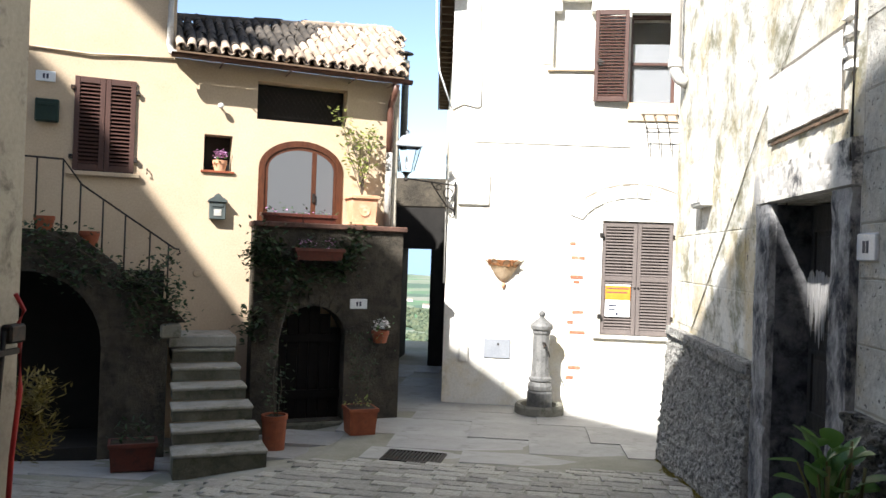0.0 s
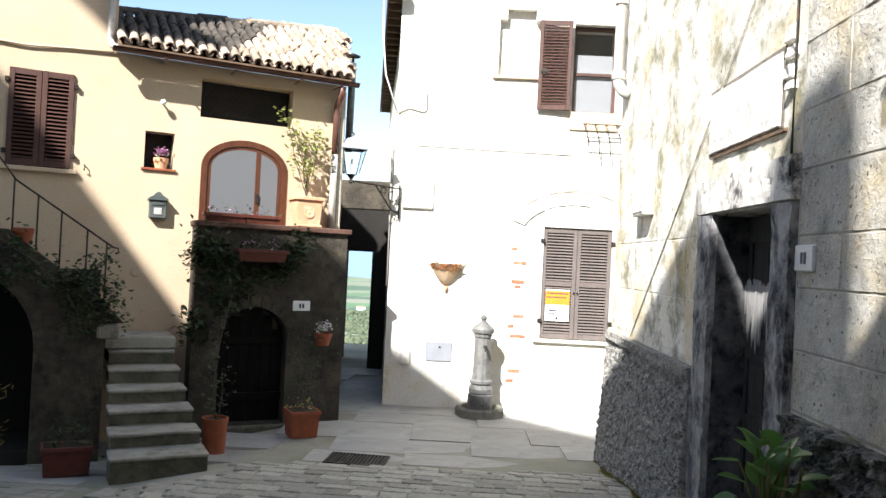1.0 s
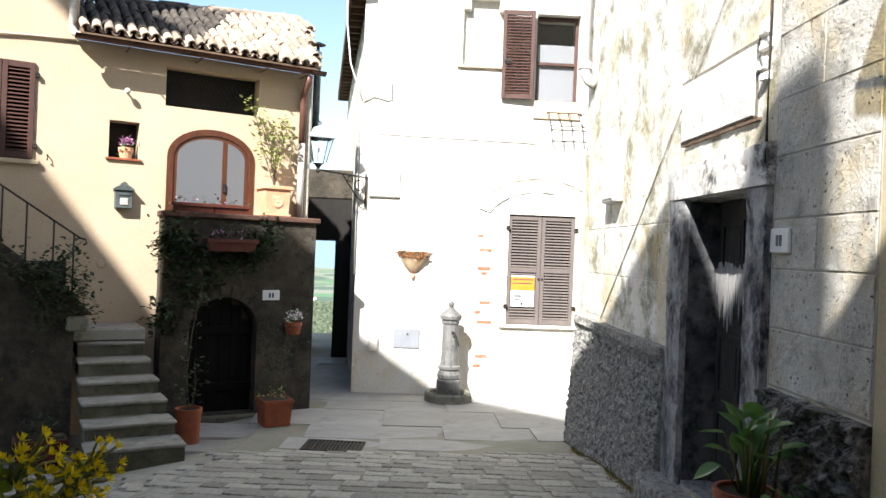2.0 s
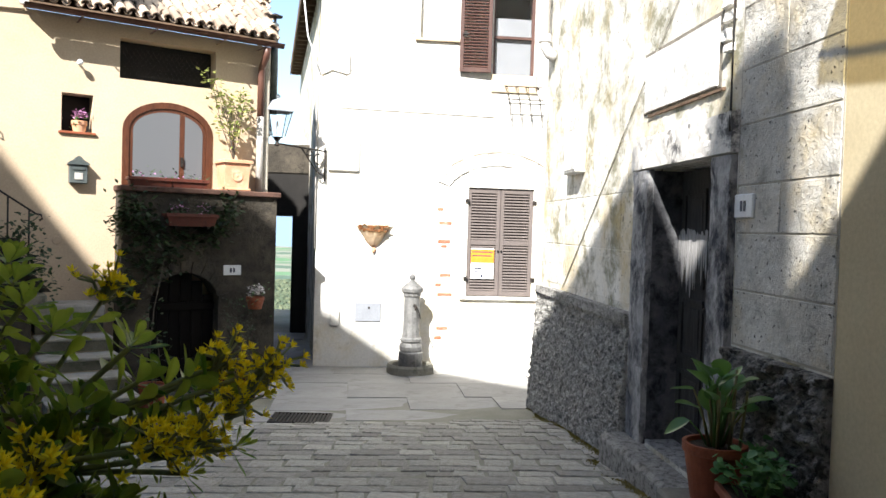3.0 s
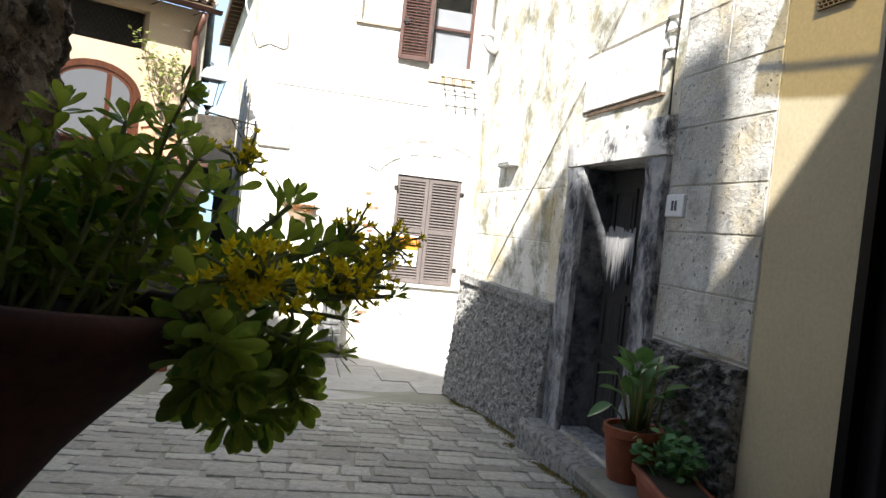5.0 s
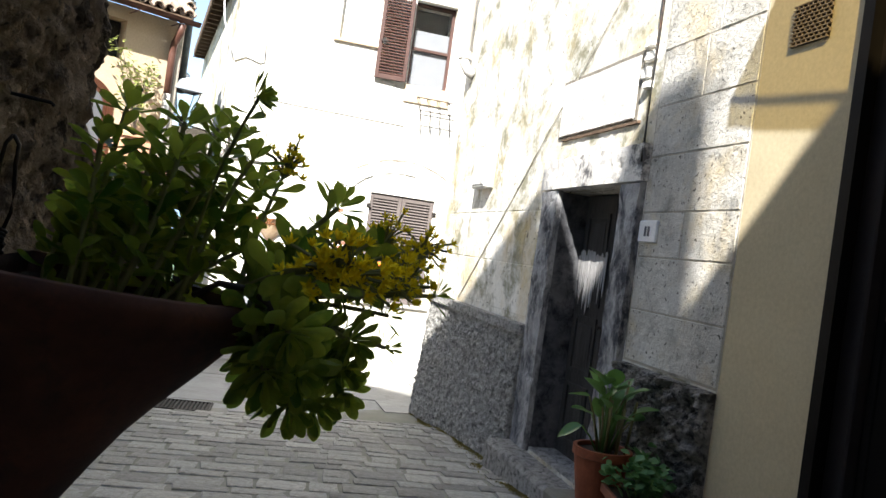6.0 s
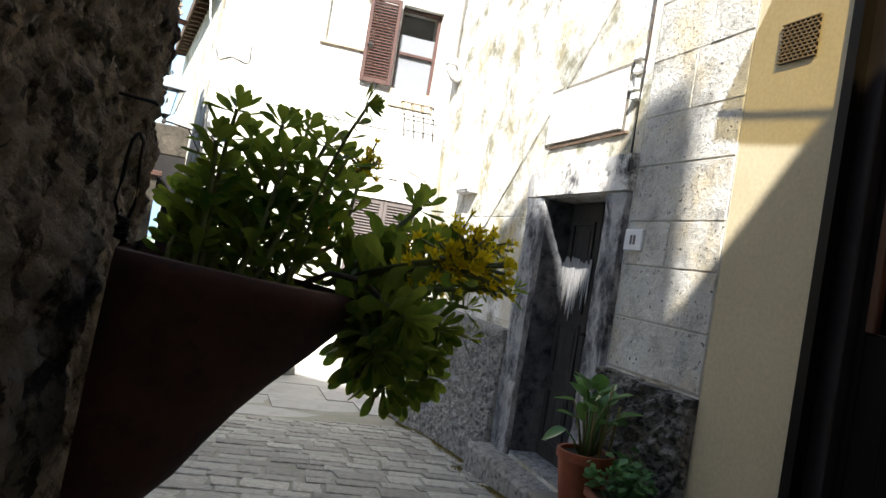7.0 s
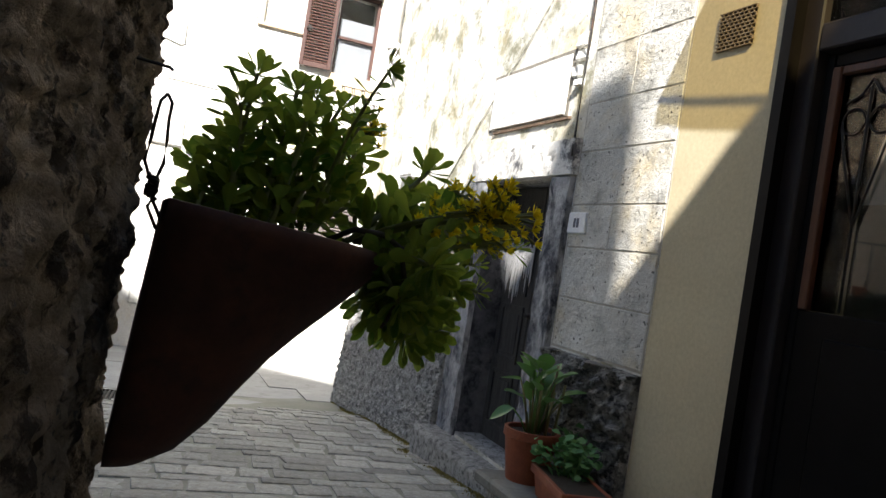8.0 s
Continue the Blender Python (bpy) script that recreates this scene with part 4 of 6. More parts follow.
# ---- the white house's front ----
def shuttered_window():
    ob = thing("window_shutters", WM @ Matrix.Translation((2.06, 0.03, 0.37)), "closed taupe louvred shutters with a paper notice", "shutters")
    louvre_leaf(ob, "leaf", pose(0.0, 0, 0), 0.482, 1.57, TAUPE, mid=0.78)
    louvre_leaf(ob, "leaf", pose(0.487, 0, 0), 0.482, 1.57, TAUPE, mid=0.78)
    for x in (0.46, 0.51):
        part("knob", lathe(bmesh.new(), [(0, 0), (0.014, 0.004), (0.014, 0.02), (0, 0.03)], 10, pose(x, 0, 0.66, 90)), IRON, ob)
    for x in (-0.012, 0.981):
        for z in (0.22, 1.35):
            part("hinge", boxes((x - 0.03, x + 0.03, -0.055, -0.031, z, z + 0.06), bevel=0.006), IRON, ob)
    part("backing", boxes((0.002, 0.966, 0.36, 0.40, 0.0, 1.578)), SHADEBLACK, ob)
    part("sill", boxes((-0.10, 1.07, -0.09, -0.032, -0.055, -0.012), bevel=0.008), PALE, ob)
    notice = thing("notice", WM @ Matrix.Translation((2.125, 0.024, 0.62)), "white and orange printed notice taped to the shutter", "notice")
    part("sheet", boxes((0, 0.34, -0.003, 0, 0, 0.45)), PAPER, notice)
    part("band", boxes((0.0, 0.34, -0.006, -0.0035, 0.235, 0.43)), ORANGE, notice)
    for b in ((0.02, 0.32, -0.0075, -0.0065, 0.385, 0.40), (0.02, 0.30, -0.0075, -0.0065, 0.33, 0.345), (0.05, 0.16, -0.005, -0.0035, 0.14, 0.165), (0.05, 0.14, -0.005, -0.0035, 0.09, 0.11), (0.15, 0.18, -0.005, -0.0035, 0.02, 0.06)):
        part("print_line", boxes(b), INK, notice)


shuttered_window()


def relieving_arch():
    rnd = random.Random(5)
    ob = thing("relieving_arch", WM, "worn stone and brick arch showing through white plaster", "arch")
    cx, z0, rx, rz = 2.50, 1.80, 0.84, 0.55
    bed = bmesh.new()
    line = [math.pi * (0.12 + 0.66 * i / 24) for i in range(25)]
    prism(bed, [(cx + (rx + 0.13) * math.cos(t), z0 + (rz + 0.13) * math.sin(t)) for t in line] + [(cx + (rx - 0.05) * math.cos(t), z0 + (rz - 0.05) * math.sin(t)) for t in line[::-1]], -0.004, 0.02)
    part("mortar_bed", bed, MORTAR, ob, "open dirty joint round the arch")
    for i in range(13):
        a = math.pi * (0.06 + 0.80 * (1 - i / 12)) if i < 12 else math.pi * 0.06
        da = 0.095
        pts = [(cx + (rx + r) * math.cos(t), z0 + (rz + r) * math.sin(t)) for r, t in ((-0.07, a - da), (0.10 + rnd.uniform(-0.01, 0.02), a - da), (0.10 + rnd.uniform(-0.01, 0.02), a + da), (-0.07, a + da))]
        part("voussoir", prism(bmesh.new(), pts, -rnd.uniform(0.012, 0.03), 0.01), PALE, ob)
    z = 1.72
    while z > -0.55:
        h = rnd.uniform(0.045, 0.06)
        if rnd.random() < 0.5:
            w = rnd.uniform(0.06, 0.22)
            x = 1.60 + rnd.uniform(0, 0.08)
            part("brick", rough_sheet(x, x + w, z - h, z, 0.008, 0.02, 0.006, 14, z), BRICK if rnd.random() < 0.62 else PALE, ob)
        z -= h + 0.018


relieving_arch()


def blind_niche():
    ob = thing("blind_window", WM, "shallow blind window recess with shouldered head and thin sill", "window")
    part("recess_back", boxes((1.29, 1.92, 0.12, 0.16, 4.06, 5.04)), WHITE, ob)
    part("shoulder", boxes((1.29, 1.40, -0.002, 0.119, 4.87, 5.03), (1.81, 1.92, -0.002, 0.119, 4.87, 5.03), bevel=0.012), WHITE, ob)
    part("surround", boxes((1.14, 1.27, -0.014, -0.002, 4.12, 5.25), bevel=0.004), WHITE, ob)
    part("sill", boxes((1.22, 1.95, -0.05, -0.002, 4.025, 4.06), bevel=0.005), CREAM, ob)


blind_niche()


def upper_window():
    ob = thing("upper_window", WM @ Matrix.Translation((2.36, 0.0, 3.6)), "open upper window with net curtain and one brown shutter", "window")
    part("frame", boxes((0, 0.045, 0.12, 0.17, 0, 1.25), (0.585, 0.63, 0.12, 0.17, 0, 1.25), (0.046, 0.584, 0.12, 0.17, 0.55, 0.59), (0.046, 0.584, 0.12, 0.17, 1.20, 1.25), (0.046, 0.584, 0.12, 0.17, 0, 0.03)), BROWN, ob)
    part("pane", boxes((0.046, 0.584, 0.142, 0.148, 0.591, 1.199)), PANE, ob).visible_shadow = False
    part("pane", boxes((0.046, 0.584, 0.142, 0.148, 0.031, 0.549)), PANE, ob).visible_shadow = False
    part("curtain", boxes((0.03, 0.60, 0.175, 0.18, 0.0, 0.86)), CURTAIN, ob, "pale half curtain")
    part("inner_dark", boxes((-0.1, 0.75, 0.55, 0.6, -0.2, 1.5)), SHADEBLACK, ob)
    part("stain_sill", boxes((-0.02, 0.66, -0.03, -0.002, -0.26, -0.002), bevel=0.006), CREAM, ob)
    lf = louvre_leaf(ob, "shutter", pose(-0.50, -0.075, 0.0, 0, 0, -4), 0.46, 1.27, BROWN)
    part("latch", boxes((0.06, 0.10, -0.02, -0.001, 0.50, 0.58), (0.03, 0.13, -0.03, -0.021, 0.53, 0.55)), IRON, lf)


upper_window()


def pot_basket():
    ob = thing("flowerpot_basket", WM @ Matrix.Translation((2.5, -0.002, 2.92)), "empty rusty wire flowerpot holder on the wall", "basket")
    for x in (0.05, 0.20, 0.35, 0.50):
        part("rod", tube(bmesh.new(), [(x, -0.005, 0.50), (x - 0.01, -0.22, 0.48), (x + 0.03, -0.20, 0.30), (x + 0.08, -0.10, 0.03), (x + 0.08, -0.13, 0.0)], 0.008, 6), WIRE, ob, smooth=True)
    for y, z, x0, x1 in ((-0.005, 0.50, 0.0, 0.56), (-0.22, 0.48, 0.0, 0.56), (-0.20, 0.30, 0.05, 0.58)):
        part("rod", tube(bmesh.new(), [(x0, y, z), (x1, y, z)], 0.008, 6), WIRE, ob, smooth=True)


pot_basket()

meter = thing("wall_plaque", WM @ Matrix.Translation((0.02, 0, 2.11)), "white painted projecting plaque on the white house", "plaque")
part("slab", boxes((0, 0.45, -0.05, -0.002, 0, 0.46), bevel=0.02), WHITE, meter)
hatch = thing("meter_hatch", WM @ Matrix.Translation((0.46, 0, -0.03)), "grey metal meter hatch low on the white wall", "hatch")
part("door", boxes((0, 0.37, -0.02, -0.002, 0, 0.27), bevel=0.005), HATCH, hatch)
part("lock", lathe(bmesh.new(), [(0, 0), (0.015, 0.001), (0.015, 0.008), (0, 0.01)], 10, pose(0.2, -0.02, 0.2, 90)), IRON, hatch)
small = thing("junction_box", WM @ Matrix.Translation((0.10, 0, -0.10)), "small white junction box on the wall foot", "box")
part("case", boxes((0, 0.14, -0.06, -0.002, 0, 0.24), bevel=0.02), WHITE, small)


def shell_lamp():
    """A fluted clay bowl hung on the wall."""
    bm = bmesh.new()
    rows = []
    for k in range(9):
        f = k / 8
        row = []
        for i in range(33):
            a = math.pi * i / 32
            fl = 1 + 0.16 * math.cos(a * 9) * (1 - f) ** 1.5
            r = (0.03 + 0.150 * (1 - f ** 1.9) ** 0.8 + 0.075 * (1 - f) ** 5) * fl
            row.append(bm.verts.new((r * math.cos(a), -r * 0.75 * math.sin(a) - 0.004, -0.28 * f + (0.035 * math.cos(a * 9) + 0.03 * noise.noise((a * 2.2, 1, 4))) * (1 - f) ** 2)))
        rows.append(row)
    for a, b in zip(rows, rows[1:]):
        for i in range(30):
            bm.faces.new((a[i], a[i + 1], b[i + 1], b[i]))
    bmesh.ops.solidify(bm, geom=bm.faces[:], thickness=0.012)
    ob = thing("wall_bowl", WM @ Matrix.Translation((0.70, 0, 1.33)), "fluted terracotta wall bowl on white plaster", "wall planter")
    part("bowl", bm, PALECLAY, ob, smooth=True)
    rim = bmesh.new()
    for i in range(27):
        a = math.pi * (i + 0.5) / 27
        r = 0.20 + 0.03 * noise.noise((a * 5, 2, 1))
        h = 0.05 + 0.05 * noise.noise((a * 7, 0, 6))
        box(rim, -0.022, 0.022, -0.008, 0.008, -h, 0.028 + 0.02 * noise.noise((a * 9, 3, 3)), pose(r * math.cos(a), -r * 0.75 * math.sin(a) - 0.01, 0.0, 0, 0, math.degrees(a) - 90), 0.006)
    part("ragged_rim", rim, RUSTRIM, ob, "ragged rust-brown rim")
    part("drip", lathe(bmesh.new(), [(0.0, -0.08), (0.02, -0.06), (0.035, 0.0), (0.0, 0.01)], 12, pose(0, -0.03, -0.30)), TERRAPALE, ob, smooth=True)


shell_lamp()
cable("wall_cable", [(-0.1, -0.02, 3.47), (0.05, -0.02, 3.55), (0.25, -0.02, 3.5), (0.31, -0.02, 3.53), (0.30, -0.02, 3.8), (0.24, -0.02, 5.2), (0.22, -0.02, 6.8)], 0.010, WHITE, "painted cable looping down the white house", WM)
cable("wall_cable", [(0.15, -0.012, 3.02), (1.3, -0.012, 3.0), (2.4, -0.012, 2.98)], 0.006, WHITE, "thin painted cable along the white house", WM)
cable("wall_cable", [(-0.12, -0.03, 3.5), (-0.3, -0.04, 4.0), (-0.38, 0.1, 4.6), (-0.42, 0.3, 5.3)], 0.011, ENAMEL, "white cable hanging from the white house's eaves", WM)
cable("wall_pipe", [(-0.15, -0.03, 3.45), (-0.15, -0.03, 2.9), (-0.14, -0.03, 2.2), (-0.14, -0.03, 1.0)], 0.016, ZINC, "thin pipe down the white house's corner", WM)


def eaves():
    ob = thing("eaves", WM @ Matrix.Translation((-0.12, 0.5, 0)) @ pose(0, 0, 0, 0, 0, 96.3), "brown wooden eaves with rafters over the alley", "roof eaves")
    # local x runs along the alley, y out over it
    part("boards", boxes((-0.75, 8.6, 0.005, 0.24, 5.22, 5.25)), RAFTER, ob)
    part("fascia", boxes((-0.75, 8.6, 0.241, 0.27, 5.12, 5.34)), RAFTER, ob)
    rafter = mesh_of(boxes((-0.04, 0.04, 0.005, 0.238, 5.10, 5.218)), RAFTER)
    for i in range(25):
        shared("rafter", rafter, ob, pose(-0.7 + 0.38 * i, 0, 0))


eaves()


def street_lamp():
    ob = thing("street_lamp", pose(-0.02, 9.93, 2.38), "square glass street lantern on a scrolled iron bracket", "street lamp")
    bm = bmesh.new()
    arm = Vector((-0.60, -0.68, 0.0))
    at = lambda f, z: (arm.x * f, 0.02 + (arm.y - 0.02) * f, z)
    tube(bm, [at(0, 0.0), at(1, 0.02)], 0.012, 8)
    tube(bm, [at(0, 0.06), at(0, -0.42)], 0.014, 8)
    tube(bm, [at(0, -0.36), at(0.17, -0.3), at(0.37, -0.12), at(0.5, 0.0)], 0.010, 8)
    tube(bm, [at(0.14 + 0.1 * math.cos(a), -0.12 + 0.07 * math.sin(a)) for a in [k * 0.5 for k in range(14)]], 0.008, 6)
    tube(bm, [at(0.34 + 0.055 * math.cos(a), -0.05 + 0.04 * math.sin(a)) for a in [k * 0.6 for k in range(11)]], 0.007, 6)
    part("bracket", bm, IRON, ob, "scrolled iron bracket", smooth=True)
    lm = pose(-0.60, -0.68, 0.0, 0, 0, 20) @ Matrix.Diagonal((1.12, 1.12, 1.02, 1))
    lant = new("lantern")
    lant.parent, lant.matrix_basis = ob, lm
    part("stem", lathe(bmesh.new(), [(0.012, -0.02), (0.03, 0.0), (0.018, 0.04), (0.05, 0.09), (0.075, 0.10), (0.0, 0.101)], 12), IRON, lant)
    b0, b1, z0, z1 = 0.075, 0.14, 0.105, 0.42
    for sx, sy in ((1, 1), (1, -1), (-1, 1), (-1, -1)):
        part("corner_bar", tube(bmesh.new(), [(sx * b0, sy * b0, z0), (sx * b1, sy * b1, z1)], 0.0055, 6), IRON, lant)
    for k in range(4):
        bm = bmesh.new()
        q = [(-b0, -b0, z0), (b0, -b0, z0), (b1, -b1, z1), (-b1, -b1, z1)]
        bm.faces.new([bm.verts.new(Matrix.Rotation(k * math.pi / 2, 3, "Z") @ Vector(p)) for p in q])
        bmesh.ops.solidify(bm, geom=bm.faces[:], thickness=0.003)
        part("pane", bm, PANE, lant).visible_shadow = False
    part("hood", lathe(bmesh.new(), [(0.225, 0.42), (0.225, 0.435), (0.16, 0.52), (0.10, 0.565), (0.03, 0.58), (0.02, 0.60), (0.035, 0.62), (0.0, 0.66)], 4, pose(0, 0, 0, 0, 0, 45)), LAMPGREY, lant, "grey pyramid hood")
    part("bulb", lathe(bmesh.new(), [(0.0, 0.13), (0.014, 0.15), (0.017, 0.24), (0.01, 0.30), (0.0, 0.31)], 12), ENAMEL, lant)


street_lamp()


def fountain():
    ob = thing("street_fountain", pose(1.25, 9.60, -0.70) @ Matrix.Diagonal((1, 1, 1.09, 1)), "grey cast-iron street fountain with a round basin", "fountain")
    part("basin", lathe(bmesh.new(), [(0.0, 0.03), (0.24, 0.03), (0.26, 0.12), (0.31, 0.13), (0.33, 0.10), (0.33, 0.02), (0.30, -0.05), (0.0, -0.05)], 28), STEP, ob, "low round stone basin")
    part("base", lathe(bmesh.new(), [(0.0, 0.03), (0.17, 0.03), (0.17, 0.27), (0.165, 0.28), (0.15, 0.29)], 20), CASTIRON, ob, "dark lower drum")
    col = [(0.15, 0.29), (0.16, 0.30), (0.165, 0.35), (0.15, 0.39), (0.13, 0.40), (0.155, 0.42), (0.155, 0.45), (0.13, 0.47), (0.115, 0.60), (0.11, 0.98), (0.125, 1.0), (0.125, 1.03), (0.15, 1.05), (0.155, 1.09), (0.14, 1.11), (0.09, 1.15), (0.05, 1.18), (0.03, 1.20), (0.045, 1.225), (0.045, 1.25), (0.0, 1.285)]
    part("column", lathe(bmesh.new(), col, 12), CASTIRON, ob)
    part("spout", tube(bmesh.new(), [(0.02, -0.09, 0.88), (0.03, -0.17, 0.89), (0.035, -0.20, 0.86), (0.035, -0.20, 0.83)], 0.017, 8), IRON, ob, smooth=True)
    part("tap_lever", tube(bmesh.new(), [(0.05, -0.10, 0.89), (0.10, -0.15, 0.78), (0.11, -0.16, 0.72)], 0.008, 6), IRON, ob, smooth=True)


fountain()


# ---- the cream house's front: x along it, -y outwards ----
def brown_shutters():
    ob = thing("window_shutters", FM @ Matrix.Translation((-1.06, -0.03, 2.22)), "closed dark brown louvred shutters on cream plaster", "shutters")
    louvre_leaf(ob, "leaf", pose(0, 0, 0), 0.32, 1.06, BROWN)
    louvre_leaf(ob, "leaf", pose(0.325, 0, 0), 0.32, 1.06, BROWN)
    part("sill", boxes((-0.06, 0.71, -0.03, 0.028, -0.06, -0.01), bevel=0.006), CREAM, ob)
    part("backing", boxes((0.0, 0.64, 0.20, 0.25, 0.0, 1.05)), SHADEBLACK, ob)
    for x in (-0.02, 0.665):
        for z in (0.12, 0.9):
            part("hinge", boxes((x - 0.02, x + 0.02, -0.02, 0.026, z, z + 0.05), bevel=0.004), IRON, ob)


brown_shutters()


def arched_window():
    ob = thing("arched_window", FM, "arched chestnut window, panes painted grey for their reflection", "window")
    a, b, c, sp, top = 1.03, 2.05, 1.60, 2.40, 2.74
    n = 18

    def curve(inset):
        xa, xb = a + inset, b - inset
        return [(xa + (xb - xa) * (0.5 - 0.5 * math.cos(math.pi * i / n)), sp + (top - inset - sp) * math.sin(math.pi * i / n)) for i in range(n + 1)]

    def band(i0, i1, y0, y1):
        bm = bmesh.new()
        o, i = [(a + i0, c)] + curve(i0) + [(b - i0, c)], [(a + i1, c)] + curve(i1) + [(b - i1, c)]
        vs = [[bm.verts.new((x, y, z)) for x, z in line] for line in (o, i) for y in (y0, y1)]
        for k in range(len(o) - 1):
            for p, q in ((0, 2), (1, 3), (0, 1), (2, 3)):
                bm.faces.new((vs[p][k], vs[p][k + 1], vs[q][k + 1], vs[q][k]))
        return bm

    part("outer_frame", band(-0.02, 0.055, -0.014, 0.04), WOOD, ob, "chestnut arch moulding")
    part("inner_frame", band(0.056, 0.10, 0.0, 0.06), WOOD, ob)
    part("mullion", boxes((1.665, 1.735, -0.006, 0.06, c, 2.63), bevel=0.006), WOOD, ob)
    part("sash", boxes((1.736, 1.76, 0.002, 0.05, c, 2.55), (1.64, 1.664, 0.002, 0.05, c, 2.62), (1.13, 1.639, 0.002, 0.05, c, c + 0.05), bevel=0.004), WOOD, ob)
    bm = bmesh.new()
    pts = [(a + 0.10, c)] + curve(0.10) + [(b - 0.10, c)]
    prism(bm, pts, -0.004, -0.001)
    part("pane", bm, PAINTEDPANE, ob, "matt grey pane, reflection put into its colour")
    part("handle", boxes((1.685, 1.715, -0.03, -0.007, 2.0, 2.11)), IRON, ob)


arched_window()


def attic_opening():
    ob = thing("attic_opening", FM, "dark attic opening with a slack net", "opening")
    part("backing", boxes((0.975, 2.095, 0.20, 0.23, 2.995, 3.455)), SHADEBLACK, ob)
    wire = mesh_of(boxes((-0.0015, 0.0015, 0.14, 0.143, -0.20, 0.20)), IRON)
    for i in range(15):
        for ang in (35, -35):
            x = 1.1 + 0.062 * i
            shared("net_cord", wire, ob, pose(x, 0, 3.225, 0, ang, 0))


attic_opening()
part("niche_back", boxes((0.362, 0.688, 0.22, 0.25, 2.322, 2.748)), SHADEBLACK, cream_house)
part("niche_sill", boxes((0.33, 0.72, -0.03, 0.2, 2.29, 2.318), bevel=0.004), TERRA, cream_house, "terracotta niche sill")


def flower_pot(name, m, r, h, mat, petal, label, n=26, spread=0.06, rise=0.06, leaf=GERANIUM):
    ob = thing(name, m, label, "potted flowers")
    pot(ob, r, h, mat)
    src = leaf_mesh(0.045, 0.03, leaf)
    foliage("leaves", ob, [(0, 0, h + 0.02)], n, src, leaf, spread, 3)
    src2 = leaf_mesh(0.028, 0.026, petal)
    foliage("blossom", ob, [(spread * 0.6, 0, h + rise), (-spread * 0.6, -0.02, h + rise), (0, -0.03, h + rise + 0.03)], n, src2, petal, spread * 0.45, 4)
    return ob


flower_pot("flower_pot", FM @ Matrix.Translation((0.555, 0.06, 2.319)), 0.085, 0.13, TERRAPALE, PINK, "small terracotta pot of mauve flowers in a wall niche", spread=0.05)


def mailbox():
    ob = thing("mailbox", FM @ Matrix.Translation((0.44, -0.002, 1.73)), "pewter-grey ornate wall mailbox on cream plaster", "mailbox")
    part("body", boxes((0, 0.19, -0.09, 0, 0, 0.21), bevel=0.008), MAILGREY, ob)
    bm = bmesh.new()
    prism(bm, [(-0.02, 0.211), (0.21, 0.211), (0.20, 0.235), (0.14, 0.27), (0.12, 0.30), (0.095, 0.31), (0.07, 0.30), (0.05, 0.27), (-0.01, 0.235)], -0.11, 0)
    part("roof", bm, MAILGREY, ob, "crested mailbox top")
    part("flap", boxes((0.03, 0.16, -0.10, -0.091, 0.15, 0.185), bevel=0.003), MAILGREY, ob)
    part("relief", boxes((0.05, 0.14, -0.098, -0.091, 0.04, 0.12), bevel=0.004), ZINC, ob)


mailbox()
gb = thing("mailbox", FM @ Matrix.Translation((-1.45, -0.002, 2.73)), "dark green wall mailbox on cream plaster", "mailbox")
part("body", boxes((0, 0.24, -0.09, 0, 0, 0.25), bevel=0.01), GREENBOX, gb)
part("flap", boxes((0.03, 0.21, -0.098, -0.091, 0.17, 0.21), bevel=0.003), GREENBOX, gb)
spot = thing("wall_lamp", FM @ Matrix.Translation((0.53, -0.002, 3.09)), "small round white wall lamp under the eaves", "lamp")
part("arm", tube(bmesh.new(), [(0, 0, 0), (0, -0.07, 0.0)], 0.012, 8), ENAMEL, spot)
part("globe", lathe(bmesh.new(), [(0, -0.035), (0.025, -0.025), (0.036, 0), (0.025, 0.025), (0, 0.035)], 14, pose(0, -0.09, 0)), ENAMEL, spot, smooth=True)
cable("wall_cable", [(-3.0, -0.02, 3.60), (-1.5, -0.02, 3.555), (-0.9, -0.025, 3.54), (-0.5, -0.02, 3.575), (-0.02, -0.02, 3.60)], 0.014, CREAM, "painted cable sagging along the cream house", FM)
cable("wall_cable", [(-3.0, -0.02, 4.42), (-1.5, -0.02, 4.36), (-0.9, -0.03, 4.25), (-0.3, -0.02, 4.32), (-0.05, -0.02, 4.34)], 0.014, CREAM, "painted cable sagging along the cream house", FM)
hook = thing("wall_hook", FM @ Matrix.Translation((-0.27, -0.002, 2.28)), "small rusty hook on cream plaster", "hook")
part("rod", tube(bmesh.new(), [(0, 0, 0), (0, -0.04, 0), (0, -0.05, -0.05), (0, -0.03, -0.06)], 0.008, 6), IRON, hook, smooth=True)
disc = thing("wall_disc", FM @ Matrix.Translation((0.33, -0.002, 1.08)), "round plastered cap low on the cream wall", "cap")
part("cap", lathe(bmesh.new(), [(0, 0.014), (0.04, 0.012), (0.05, 0.0)], 16, pose(0, 0, 0, 90)), CREAM, disc)


